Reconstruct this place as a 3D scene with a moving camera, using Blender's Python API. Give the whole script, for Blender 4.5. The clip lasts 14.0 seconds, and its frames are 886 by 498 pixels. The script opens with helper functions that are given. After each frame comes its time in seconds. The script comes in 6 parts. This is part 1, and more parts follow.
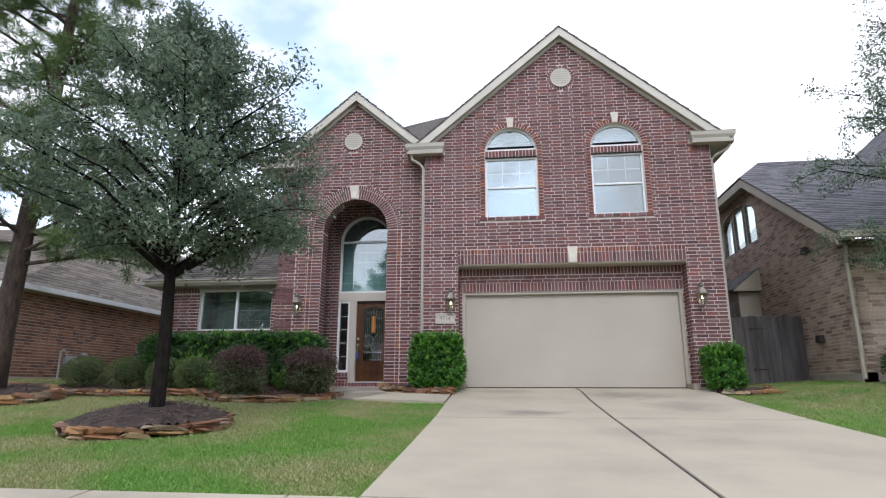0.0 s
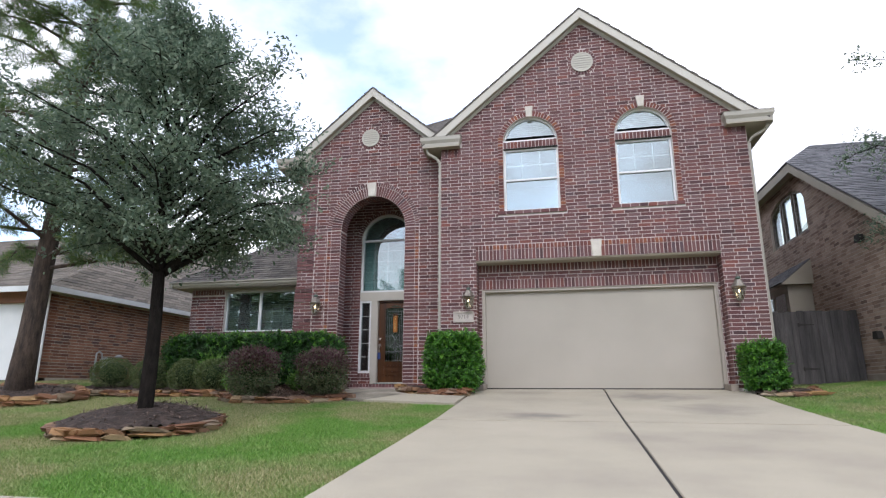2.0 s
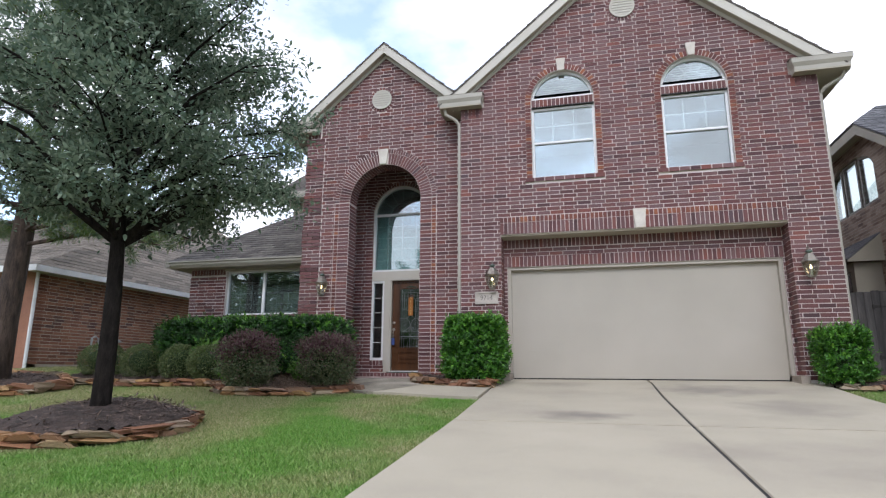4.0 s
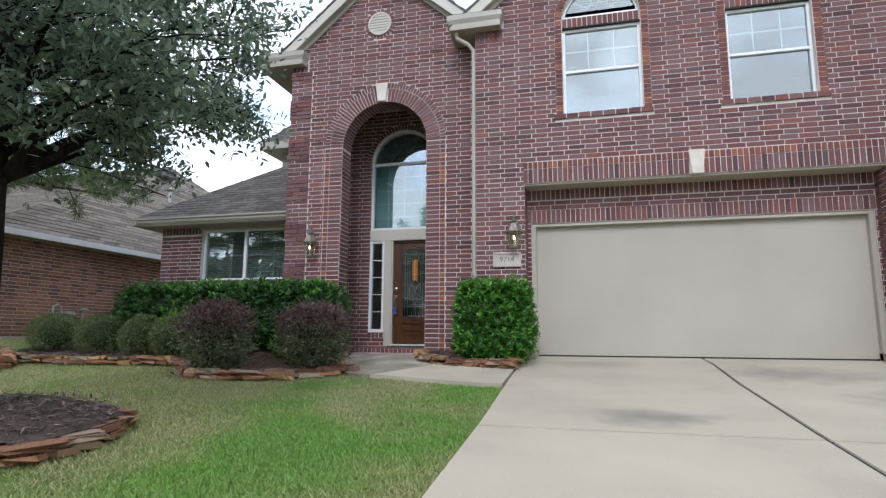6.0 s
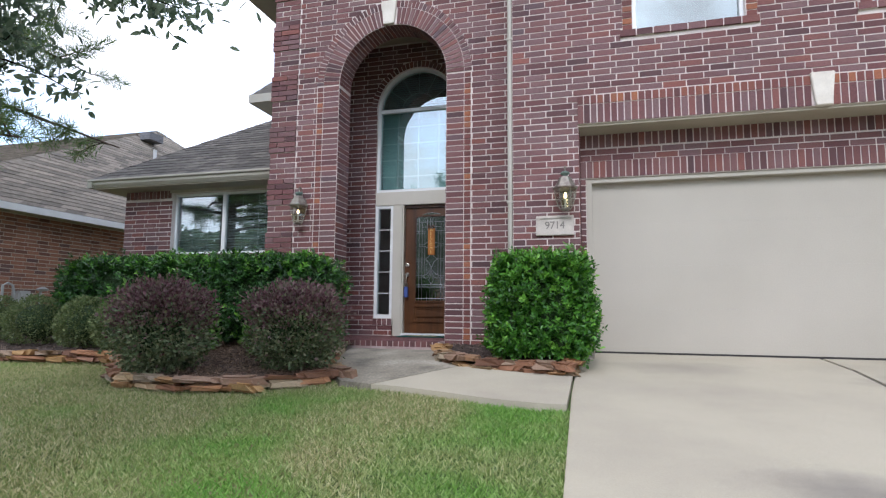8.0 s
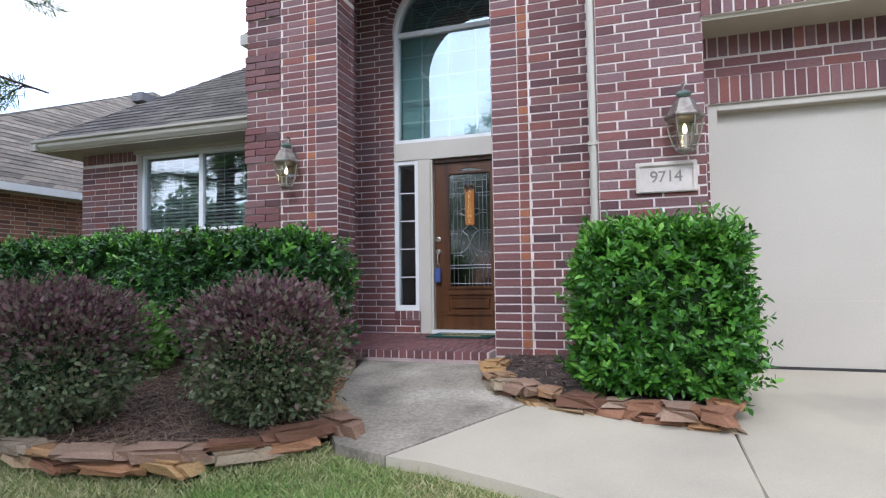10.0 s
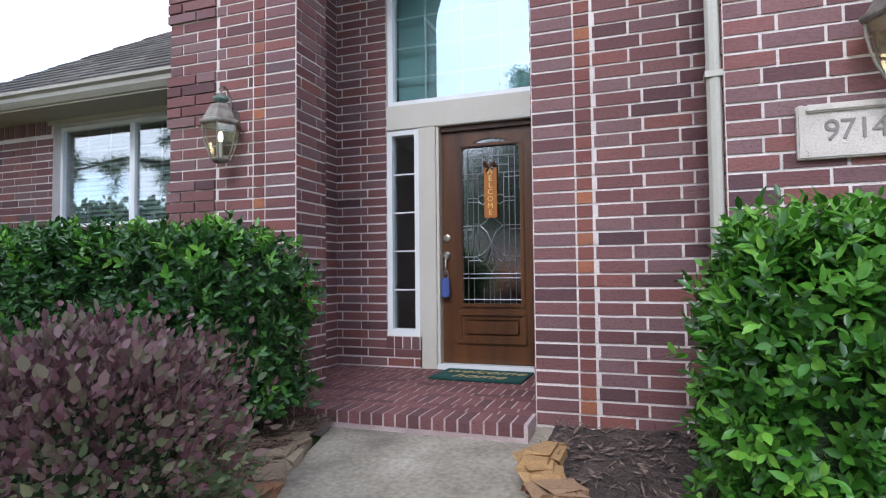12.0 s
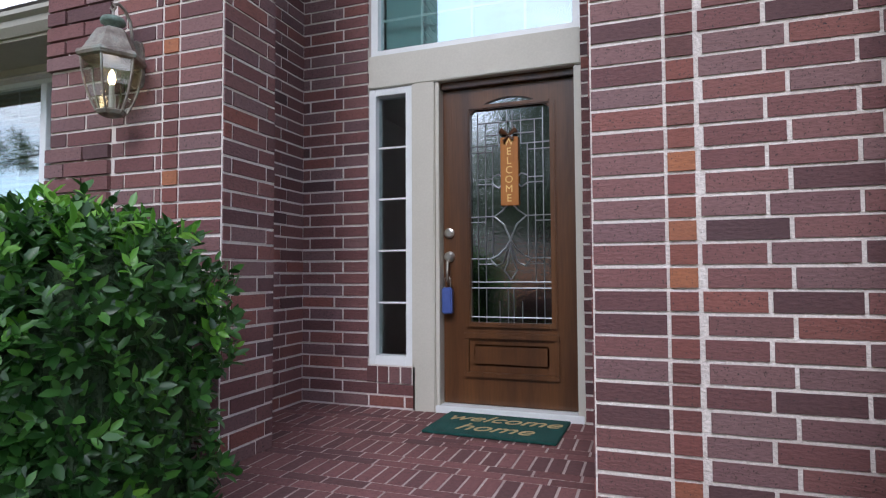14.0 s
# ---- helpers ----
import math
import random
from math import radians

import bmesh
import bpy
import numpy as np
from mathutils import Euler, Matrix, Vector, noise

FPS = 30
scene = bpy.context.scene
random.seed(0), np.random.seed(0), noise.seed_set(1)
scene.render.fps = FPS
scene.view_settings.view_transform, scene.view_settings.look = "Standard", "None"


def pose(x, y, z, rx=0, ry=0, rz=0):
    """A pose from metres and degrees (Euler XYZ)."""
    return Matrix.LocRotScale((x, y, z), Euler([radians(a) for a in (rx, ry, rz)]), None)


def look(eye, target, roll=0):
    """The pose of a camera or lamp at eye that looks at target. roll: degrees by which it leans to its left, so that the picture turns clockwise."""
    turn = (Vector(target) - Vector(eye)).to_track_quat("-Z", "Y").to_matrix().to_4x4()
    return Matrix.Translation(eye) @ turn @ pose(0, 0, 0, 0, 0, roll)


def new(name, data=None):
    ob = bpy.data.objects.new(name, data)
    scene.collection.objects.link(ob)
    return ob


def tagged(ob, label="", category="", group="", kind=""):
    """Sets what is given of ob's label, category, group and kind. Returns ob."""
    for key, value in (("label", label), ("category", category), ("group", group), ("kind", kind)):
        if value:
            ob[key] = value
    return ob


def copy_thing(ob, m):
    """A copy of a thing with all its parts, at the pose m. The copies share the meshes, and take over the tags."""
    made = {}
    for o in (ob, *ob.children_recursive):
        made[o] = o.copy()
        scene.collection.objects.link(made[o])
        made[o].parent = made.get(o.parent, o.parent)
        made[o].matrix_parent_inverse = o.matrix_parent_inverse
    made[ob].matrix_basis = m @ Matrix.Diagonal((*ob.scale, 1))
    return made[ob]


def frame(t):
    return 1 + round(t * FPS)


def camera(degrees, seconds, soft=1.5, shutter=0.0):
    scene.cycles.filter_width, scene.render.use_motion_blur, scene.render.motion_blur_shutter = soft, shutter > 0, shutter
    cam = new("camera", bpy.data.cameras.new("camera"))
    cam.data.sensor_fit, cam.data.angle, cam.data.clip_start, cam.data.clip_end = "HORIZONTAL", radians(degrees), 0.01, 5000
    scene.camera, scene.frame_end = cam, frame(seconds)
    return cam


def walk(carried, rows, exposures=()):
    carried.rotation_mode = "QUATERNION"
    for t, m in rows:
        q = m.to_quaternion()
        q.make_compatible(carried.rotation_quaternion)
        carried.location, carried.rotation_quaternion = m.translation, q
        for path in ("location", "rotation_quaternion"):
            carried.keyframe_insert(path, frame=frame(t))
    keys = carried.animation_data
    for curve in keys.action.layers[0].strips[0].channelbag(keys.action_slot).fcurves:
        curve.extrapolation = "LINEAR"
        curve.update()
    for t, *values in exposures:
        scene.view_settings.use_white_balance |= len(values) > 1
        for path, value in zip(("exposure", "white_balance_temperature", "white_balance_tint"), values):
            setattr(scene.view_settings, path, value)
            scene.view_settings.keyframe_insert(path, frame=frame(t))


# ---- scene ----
cam = camera(75.2, 14.0, 1.2)
PATH = [
    (0, (1.098, -13.659, 0.046), (0.864, -11.727, 0.509), 0.1),
    (0.5, (1.316, -13.559, 0.057), (1.057, -11.632, 0.527), 0.1),
    (1, (1.552, -13.453, 0.071), (1.257, -11.532, 0.541), 0.1),
    (1.5, (1.733, -13.335, 0.045), (1.371, -11.425, 0.517), -0.0),
    (2, (1.81, -13.07, 0.045), (1.399, -11.169, 0.511), 0.1),
    (2.2, (1.855, -12.904, 0.04), (1.428, -11.006, 0.506), 0.0),
    (4.5, (1.33, -11.17, 0.203), (0.842, -9.268, 0.581), 0.3),
    (5, (1.178, -10.686, 0.256), (0.687, -8.777, 0.59), 0.3),
    (5.5, (1.042, -10.214, 0.287), (0.547, -8.301, 0.596), 0.3),
    (6, (0.867, -9.744, 0.335), (0.373, -7.828, 0.631), 0.3),
    (6.5, (0.702, -9.235, 0.393), (0.2, -7.319, 0.669), 0.2),
    (7, (0.514, -8.686, 0.425), (0.007, -6.768, 0.673), 0.3),
    (7.5, (0.338, -8.124, 0.468), (-0.178, -6.207, 0.706), 0.4),
    (8, (0.122, -7.568, 0.484), (-0.414, -5.654, 0.704), 0.5),
    (8.2, (0.042, -7.352, 0.5), (-0.506, -5.439, 0.707), 0.6),
    (10.3, (-0.754, -5.065, 0.799), (-1.403, -3.176, 0.894), -0.6),
    (10.5, (-0.785, -4.88, 0.807), (-1.445, -2.994, 0.901), -0.4),
    (11, (-0.946, -4.378, 0.862), (-1.611, -2.494, 0.95), -0.5),
    (11.5, (-1.09, -3.918, 0.899), (-1.761, -2.036, 0.987), -0.5),
    (12, (-1.312, -3.474, 0.938), (-1.979, -1.59, 1.024), -0.6),
    (12.5, (-1.458, -3.061, 0.968), (-2.126, -1.178, 1.055), -0.6),
    (13, (-1.551, -2.735, 0.962), (-2.225, -0.854, 1.053), -0.5),
    (13.5, (-1.657, -2.449, 0.968), (-2.333, -0.569, 1.059), -0.3),
    (14, (-1.754, -2.197, 0.985), (-2.429, -0.316, 1.073), -0.3),
]
walk(cam, [(t, look(eye, target, roll)) for t, eye, target, roll in PATH],
     [(0, 0.22, 6100, 14), (2.2, 0.22, 6100, 14), (4.5, 0.2, 6000, 13), (6, 0.3, 5950, 12), (6.5, 0.4, 5950, 12), (7, 0.48, 5950, 12), (8.2, 0.52, 5900, 13), (10.5, 0.82, 5700, 14), (12, 0.83, 5750, 14), (13, 0.73, 5800, 14), (14, 0.64, 5850, 14)])

# ---- world, sun, exposure ----
SUN_EL, SUN_AZ = 40, 176
world = bpy.data.worlds.new("world")
scene.world = world
world.use_nodes = True
wn, wl = world.node_tree.nodes, world.node_tree.links
wn.clear()
w_out = wn.new("ShaderNodeOutputWorld")
w_bg = wn.new("ShaderNodeBackground")
w_bg.inputs["Strength"].default_value = 0.15
sky = wn.new("ShaderNodeTexSky")
sky.sky_type, sky.sun_disc = "NISHITA", False
sky.sun_elevation, sky.sun_rotation = radians(SUN_EL), radians(SUN_AZ)
w_co = wn.new("ShaderNodeTexCoord")
w_map = wn.new("ShaderNodeMapping")
w_map.inputs["Scale"].default_value, w_map.inputs["Location"].default_value = (1.0, 1.0, 1.8), (0.35, 0.2, 0.4)
w_no = wn.new("ShaderNodeTexNoise")
w_no.inputs["Scale"].default_value, w_no.inputs["Detail"].default_value = 2.3, 7
w_ramp = wn.new("ShaderNodeValToRGB")
w_ramp.color_ramp.elements[0].position, w_ramp.color_ramp.elements[1].position = 0.37, 0.52
w_ramp.color_ramp.elements[0].color = (0.24, 0.24, 0.24, 1)
w_mix = wn.new("ShaderNodeMix")
w_mix.data_type = "RGBA"
w_mix.inputs[7].default_value = (8.9, 8.9, 9.2, 1)
wl.new(w_co.outputs["Generated"], w_map.inputs["Vector"])
wl.new(w_map.outputs["Vector"], w_no.inputs["Vector"])
wl.new(w_no.outputs["Fac"], w_ramp.inputs["Fac"])
wl.new(w_ramp.outputs["Color"], w_mix.inputs[0])
w_gain = wn.new("ShaderNodeMix")
w_gain.data_type, w_gain.blend_type = "RGBA", "MULTIPLY"
w_gain.inputs[0].default_value, w_gain.inputs[7].default_value = 1.0, (1.9, 2.1, 2.14, 1)
wl.new(sky.outputs["Color"], w_gain.inputs[6])
wl.new(w_gain.outputs[2], w_mix.inputs[6])
wl.new(w_mix.outputs[2], w_bg.inputs["Color"])
wl.new(w_bg.outputs["Background"], w_out.inputs["Surface"])
sun = new("sun", bpy.data.lights.new("sun", "SUN"))
sun.data.energy, sun.data.angle, sun.data.color = 1.1, radians(18), (1, 0.97, 0.93)
sa, se = radians(SUN_AZ), radians(SUN_EL)
sun.matrix_world = look((math.sin(sa) * 40, math.cos(sa) * 40, math.tan(se) * 40), (0, 0, 0))

# ---- materials ----


def base_mat(name, rough=0.8, metal=0.0):
    m = bpy.data.materials.new(name)
    m.use_nodes = True
    n = m.node_tree.nodes
    b = n["Principled BSDF"]
    b.inputs["Roughness"].default_value, b.inputs["Metallic"].default_value = rough, metal
    return m, n, m.node_tree.links, b


def ramp(n, stops):
    r = n.new("ShaderNodeValToRGB")
    e = r.color_ramp.elements
    while len(e) < len(stops):
        e.new(0.5)
    for k, (p, c) in zip(e, stops):
        k.position, k.color = p, (*c, 1)
    return r


def noise_tex(n, l, scale, detail=4, coord="Object", stretch=(1, 1, 1)):
    c, mp, t = n.new("ShaderNodeTexCoord"), n.new("ShaderNodeMapping"), n.new("ShaderNodeTexNoise")
    mp.inputs["Scale"].default_value = stretch
    t.inputs["Scale"].default_value, t.inputs["Detail"].default_value = scale, detail
    l.new(c.outputs[coord], mp.inputs["Vector"])
    l.new(mp.outputs["Vector"], t.inputs["Vector"])
    return t


def world_noise(n, l, scale, detail=4, stretch=(1, 1, 1)):
    c, mp, t = n.new("ShaderNodeNewGeometry"), n.new("ShaderNodeMapping"), n.new("ShaderNodeTexNoise")
    mp.inputs["Scale"].default_value = stretch
    t.inputs["Scale"].default_value, t.inputs["Detail"].default_value = scale, detail
    l.new(c.outputs["Position"], mp.inputs["Vector"])
    l.new(mp.outputs["Vector"], t.inputs["Vector"])
    return t


def mix_col(n, l, fac, a, b, blend="MIX"):
    m = n.new("ShaderNodeMix")
    m.data_type, m.blend_type = "RGBA", blend
    for sock, v in ((m.inputs[0], fac), (m.inputs[6], a), (m.inputs[7], b)):
        if isinstance(v, (int, float)):
            sock.default_value = v
        elif isinstance(v, tuple):
            sock.default_value = (*v, 1)
        else:
            l.new(v, sock)
    return m.outputs[2]


def bump(n, l, b, height, strength=0.3, dist=0.01):
    u = n.new("ShaderNodeBump")
    u.inputs["Strength"].default_value, u.inputs["Distance"].default_value = strength, dist
    l.new(height, u.inputs["Height"])
    l.new(u.outputs["Normal"], b.inputs["Normal"])


def varied(name, stops, scale=3, fine=60, rough=0.8, fine_amt=0.35, bmp=0.3, metal=0.0, stretch=(1, 1, 1), dist=0.01):
    """Colour ramp over a coarse noise, with fine grain and relief, in world space."""
    m, n, l, b = base_mat(name, rough, metal)
    r = ramp(n, stops)
    l.new(world_noise(n, l, scale, 5, stretch).outputs["Fac"], r.inputs["Fac"])
    f = world_noise(n, l, fine, 4, stretch)
    g = ramp(n, [(0.25, (0.45, 0.45, 0.45)), (0.75, (1.25, 1.25, 1.25))])
    l.new(f.outputs["Fac"], g.inputs["Fac"])
    l.new(mix_col(n, l, fine_amt, r.outputs["Color"], g.outputs["Color"], "MULTIPLY"), b.inputs["Base Color"])
    bump(n, l, b, f.outputs["Fac"], bmp, dist)
    return m


def brick_mat(name, stops, island=True, dark=(0.055, 0.03, 0.03)):
    m, n, l, b = base_mat(name, 0.85)
    r = ramp(n, stops)
    r.color_ramp.interpolation = "LINEAR"
    if island:
        l.new(n.new("ShaderNodeNewGeometry").outputs["Random Per Island"], r.inputs["Fac"])
    else:
        l.new(n.new("ShaderNodeObjectInfo").outputs["Random"], r.inputs["Fac"])
    big = world_noise(n, l, 0.9, 4)
    g1 = ramp(n, [(0.3, (0.75, 0.72, 0.72)), (0.7, (1.12, 1.1, 1.12))])
    l.new(big.outputs["Fac"], g1.inputs["Fac"])
    c1 = mix_col(n, l, 0.8, r.outputs["Color"], g1.outputs["Color"], "MULTIPLY")
    sp = world_noise(n, l, 130, 3, (1, 1, 1))
    g2 = ramp(n, [(0.60, (0, 0, 0)), (0.70, (1, 1, 1))])
    l.new(sp.outputs["Fac"], g2.inputs["Fac"])
    c2 = mix_col(n, l, g2.outputs["Color"], c1, dark)
    fine = world_noise(n, l, 45, 5, (1, 1, 2.5))
    g3 = ramp(n, [(0.3, (0.7, 0.7, 0.7)), (0.7, (1.2, 1.2, 1.2))])
    l.new(fine.outputs["Fac"], g3.inputs["Fac"])
    l.new(mix_col(n, l, 0.6, c2, g3.outputs["Color"], "MULTIPLY"), b.inputs["Base Color"])
    bump(n, l, b, fine.outputs["Fac"], 0.6, 0.006)
    return m


def leaf_mat(name, stops, patch=None, spec=0.35, rough=0.5, trans=0.25):
    m, n, l, b = base_mat(name, rough)
    b.inputs["Specular IOR Level"].default_value = spec
    r = ramp(n, stops)
    l.new(n.new("ShaderNodeNewGeometry").outputs["Random Per Island"], r.inputs["Fac"])
    col = r.outputs["Color"]
    if patch:
        p = world_noise(n, l, patch[0], 3)
        g = ramp(n, [(patch[1], (0, 0, 0)), (patch[2], (1, 1, 1))])
        fac = p.outputs["Fac"]
        if len(patch) > 4:
            pos = n.new("ShaderNodeSeparateXYZ")
            l.new(n.new("ShaderNodeNewGeometry").outputs["Position"], pos.inputs[0])
            for axis, lo, hi, amount in patch[4]:
                mr, ad = n.new("ShaderNodeMapRange"), n.new("ShaderNodeMath")
                for k, v in enumerate((lo, hi, 0.0, amount)):
                    mr.inputs[k + 1].default_value = v
                l.new(pos.outputs[axis], mr.inputs[0])
                l.new(fac, ad.inputs[0])
                l.new(mr.outputs[0], ad.inputs[1])
                fac = ad.outputs[0]
        l.new(fac, g.inputs["Fac"])
        r2 = ramp(n, patch[3])
        l.new(n.new("ShaderNodeNewGeometry").outputs["Random Per Island"], r2.inputs["Fac"])
        col = mix_col(n, l, g.outputs["Color"], col, r2.outputs["Color"])
    l.new(col, b.inputs["Base Color"])
    t = n.new("ShaderNodeBsdfTranslucent")
    l.new(col, t.inputs["Color"])
    x = n.new("ShaderNodeMixShader")
    x.inputs[0].default_value = trans
    l.new(b.outputs[0], x.inputs[1])
    l.new(t.outputs[0], x.inputs[2])
    l.new(x.outputs[0], n["Material Output"].inputs["Surface"])
    return m


RED = [(0.0, (0.078, 0.040, 0.043)), (0.2, (0.14, 0.056, 0.055)), (0.42, (0.18, 0.080, 0.074)), (0.64, (0.18, 0.105, 0.104)), (0.84, (0.15, 0.075, 0.077)), (0.94, (0.22, 0.078, 0.060)), (1.0, (0.105, 0.068, 0.076))]
ORANGE = [(0.0, (0.11, 0.045, 0.042)), (0.45, (0.17, 0.058, 0.05)), (0.76, (0.20, 0.07, 0.05)), (0.88, (0.28, 0.098, 0.05)), (0.94, (0.31, 0.115, 0.052)), (1.0, (0.15, 0.062, 0.057))]
PORCH = [(0.0, (0.11, 0.05, 0.05)), (0.5, (0.17, 0.07, 0.066)), (1.0, (0.21, 0.09, 0.085))]
TAN = [(0.0, (0.24, 0.16, 0.12)), (0.25, (0.42, 0.32, 0.24)), (0.8, (0.52, 0.41, 0.32)), (1.0, (0.20, 0.14, 0.11))]
ORB = [(0.0, (0.15, 0.07, 0.05)), (0.4, (0.30, 0.14, 0.085)), (0.8, (0.36, 0.18, 0.115)), (1.0, (0.13, 0.075, 0.065))]
M = {}
M["brick"] = brick_mat("brick_red", RED)
M["brick_one"] = brick_mat("brick_red_single", RED, False)
M["brick_orange"] = brick_mat("brick_orange", ORANGE)
M["brick_orange_one"] = brick_mat("brick_orange_single", ORANGE, False)
M["paver"] = brick_mat("brick_paver", PORCH, False)
M["brick_tan"] = brick_mat("brick_tan", TAN, dark=(0.12, 0.09, 0.07))
M["brick_nb"] = brick_mat("brick_brown", ORB)
M["mortar"] = varied("mortar", [(0.3, (0.58, 0.51, 0.475)), (0.7, (0.75, 0.68, 0.635))], 3, 110, 0.95, 0.35, 0.7)
M["mortar_porch"] = varied("mortar_porch", [(0.3, (0.37, 0.275, 0.255)), (0.7, (0.54, 0.43, 0.40))], 5, 110, 0.95, 0.45, 0.7)
M["mortar_tan"] = varied("mortar_tan", [(0.3, (0.48, 0.42, 0.34)), (0.7, (0.60, 0.53, 0.44))], 2, 150, 0.95, 0.3, 0.5)
M["trim"] = varied("trim_paint", [(0.3, (0.50, 0.47, 0.40)), (0.7, (0.56, 0.53, 0.46))], 1.5, 90, 0.55, 0.12, 0.08)
M["gutter"] = varied("gutter_paint", [(0.3, (0.36, 0.335, 0.28)), (0.7, (0.44, 0.41, 0.35))], 1.2, 60, 0.4, 0.12, 0.06)
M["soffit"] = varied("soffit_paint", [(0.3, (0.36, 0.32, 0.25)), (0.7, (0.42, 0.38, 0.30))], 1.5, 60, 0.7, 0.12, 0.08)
M["garage"] = varied("garage_paint", [(0.3, (0.385, 0.35, 0.29)), (0.7, (0.435, 0.395, 0.33))], 0.8, 70, 0.5, 0.1, 0.12)
M["white"] = varied("white_vinyl", [(0.3, (0.68, 0.70, 0.70)), (0.7, (0.78, 0.79, 0.79))], 2, 80, 0.4, 0.1, 0.05)
M["stone"] = varied("cast_stone", [(0.3, (0.58, 0.53, 0.46)), (0.7, (0.70, 0.65, 0.57))], 6, 120, 0.85, 0.3, 0.3)
M["plaque"] = varied("plaque_stone", [(0.3, (0.46, 0.41, 0.36)), (0.7, (0.60, 0.54, 0.48))], 7, 140, 0.9, 0.4, 0.4)
M["plaque_dark"] = varied("plaque_number", [(0.3, (0.17, 0.155, 0.14)), (0.7, (0.25, 0.22, 0.20))], 7, 140, 0.9, 0.3, 0.3)
M["shade"] = varied("window_shade", [(0.3, (0.32, 0.42, 0.42)), (0.7, (0.38, 0.48, 0.48))], 2, 40, 0.8, 0.1, 0.05)
M["blind"] = varied("blind", [(0.3, (0.30, 0.335, 0.34)), (0.7, (0.37, 0.41, 0.41))], 2, 40, 0.6, 0.1, 0.05)
M["room"] = varied("room_wall", [(0.3, (0.25, 0.24, 0.22)), (0.7, (0.3, 0.29, 0.27))], 1, 30, 0.9, 0.1, 0.05)
M["dark"] = varied("dark_gap", [(0.3, (0.02, 0.018, 0.016)), (0.7, (0.035, 0.03, 0.028))], 5, 60, 0.8, 0.2, 0.1)
M["lamp_metal"] = varied("verdigris_metal", [(0.35, (0.16, 0.13, 0.11)), (0.55, (0.27, 0.24, 0.20)), (0.75, (0.22, 0.26, 0.23))], 14, 90, 0.5, 0.4, 0.3, 0.5)
M["verdigris"] = varied("verdigris_green", [(0.3, (0.09, 0.12, 0.10)), (0.7, (0.17, 0.24, 0.20))], 20, 120, 0.7, 0.4, 0.3, 0.3)
M["silver"] = varied("brushed_nickel", [(0.3, (0.5, 0.47, 0.42)), (0.7, (0.62, 0.59, 0.54))], 30, 200, 0.3, 0.15, 0.05, 0.95)
M["came"] = varied("lead_came", [(0.3, (0.30, 0.31, 0.32)), (0.7, (0.42, 0.43, 0.44))], 30, 200, 0.3, 0.15, 0.05, 0.9)
M["blue"] = varied("blue_plastic", [(0.3, (0.05, 0.08, 0.26)), (0.7, (0.07, 0.11, 0.33))], 20, 200, 0.45, 0.1, 0.05)
M["mat"] = varied("green_mat", [(0.3, (0.006, 0.06, 0.05)), (0.7, (0.012, 0.085, 0.07))], 8, 400, 0.95, 0.5, 0.6)
M["gold"] = varied("mat_lettering", [(0.3, (0.42, 0.32, 0.14)), (0.7, (0.52, 0.40, 0.2))], 20, 300, 0.9, 0.4, 0.3)
M["sign"] = varied("orange_sign", [(0.3, (0.28, 0.09, 0.012)), (0.7, (0.40, 0.145, 0.018))], 12, 120, 0.6, 0.35, 0.15, 0, (1, 1, 0.15))
M["sign_letter"] = varied("sign_letter", [(0.3, (0.70, 0.44, 0.12)), (0.7, (0.8, 0.54, 0.18))], 12, 120, 0.6, 0.2, 0.1)
M["wood_door"] = varied("stained_door", [(0.3, (0.055, 0.022, 0.009)), (0.55, (0.10, 0.040, 0.014)), (0.8, (0.15, 0.062, 0.02))], 5, 50, 0.35, 0.45, 0.15, 0, (1.5, 1, 0.12))
M["concrete"] = varied("concrete", [(0.25, (0.325, 0.285, 0.22)), (0.38, (0.39, 0.343, 0.262)), (0.52, (0.435, 0.385, 0.29)), (0.75, (0.475, 0.42, 0.32))], 0.75, 160, 0.9, 0.3, 0.25)


def stain(material, centre, size, amount):
    """A dark greasy stain with a ragged edge at a place on the ground."""
    n, l = M[material].node_tree.nodes, M[material].node_tree.links
    b = n["Principled BSDF"]
    old = b.inputs["Base Color"].links[0].from_socket
    g, mp, ln = n.new("ShaderNodeNewGeometry"), n.new("ShaderNodeMapping"), n.new("ShaderNodeVectorMath")
    mp.vector_type, ln.operation = "TEXTURE", "LENGTH"
    mp.inputs["Location"].default_value, mp.inputs["Scale"].default_value = (*centre, 0), (*size, 100)
    l.new(g.outputs["Position"], mp.inputs["Vector"])
    l.new(mp.outputs["Vector"], ln.inputs[0])
    nz, add = world_noise(n, l, 3.5, 6), n.new("ShaderNodeMath")
    l.new(ln.outputs["Value"], add.inputs[0])
    l.new(nz.outputs["Fac"], add.inputs[1])
    r = ramp(n, [(0.5, (amount, amount, amount)), (1.0, (0, 0, 0))])
    hl = n.new("ShaderNodeMath")
    hl.operation = "MULTIPLY"
    hl.inputs[1].default_value = 0.75
    l.new(add.outputs[0], hl.inputs[0])
    l.new(hl.outputs[0], r.inputs["Fac"])
    l.new(mix_col(n, l, r.outputs["Color"], old, (0.13, 0.115, 0.105)), b.inputs["Base Color"])


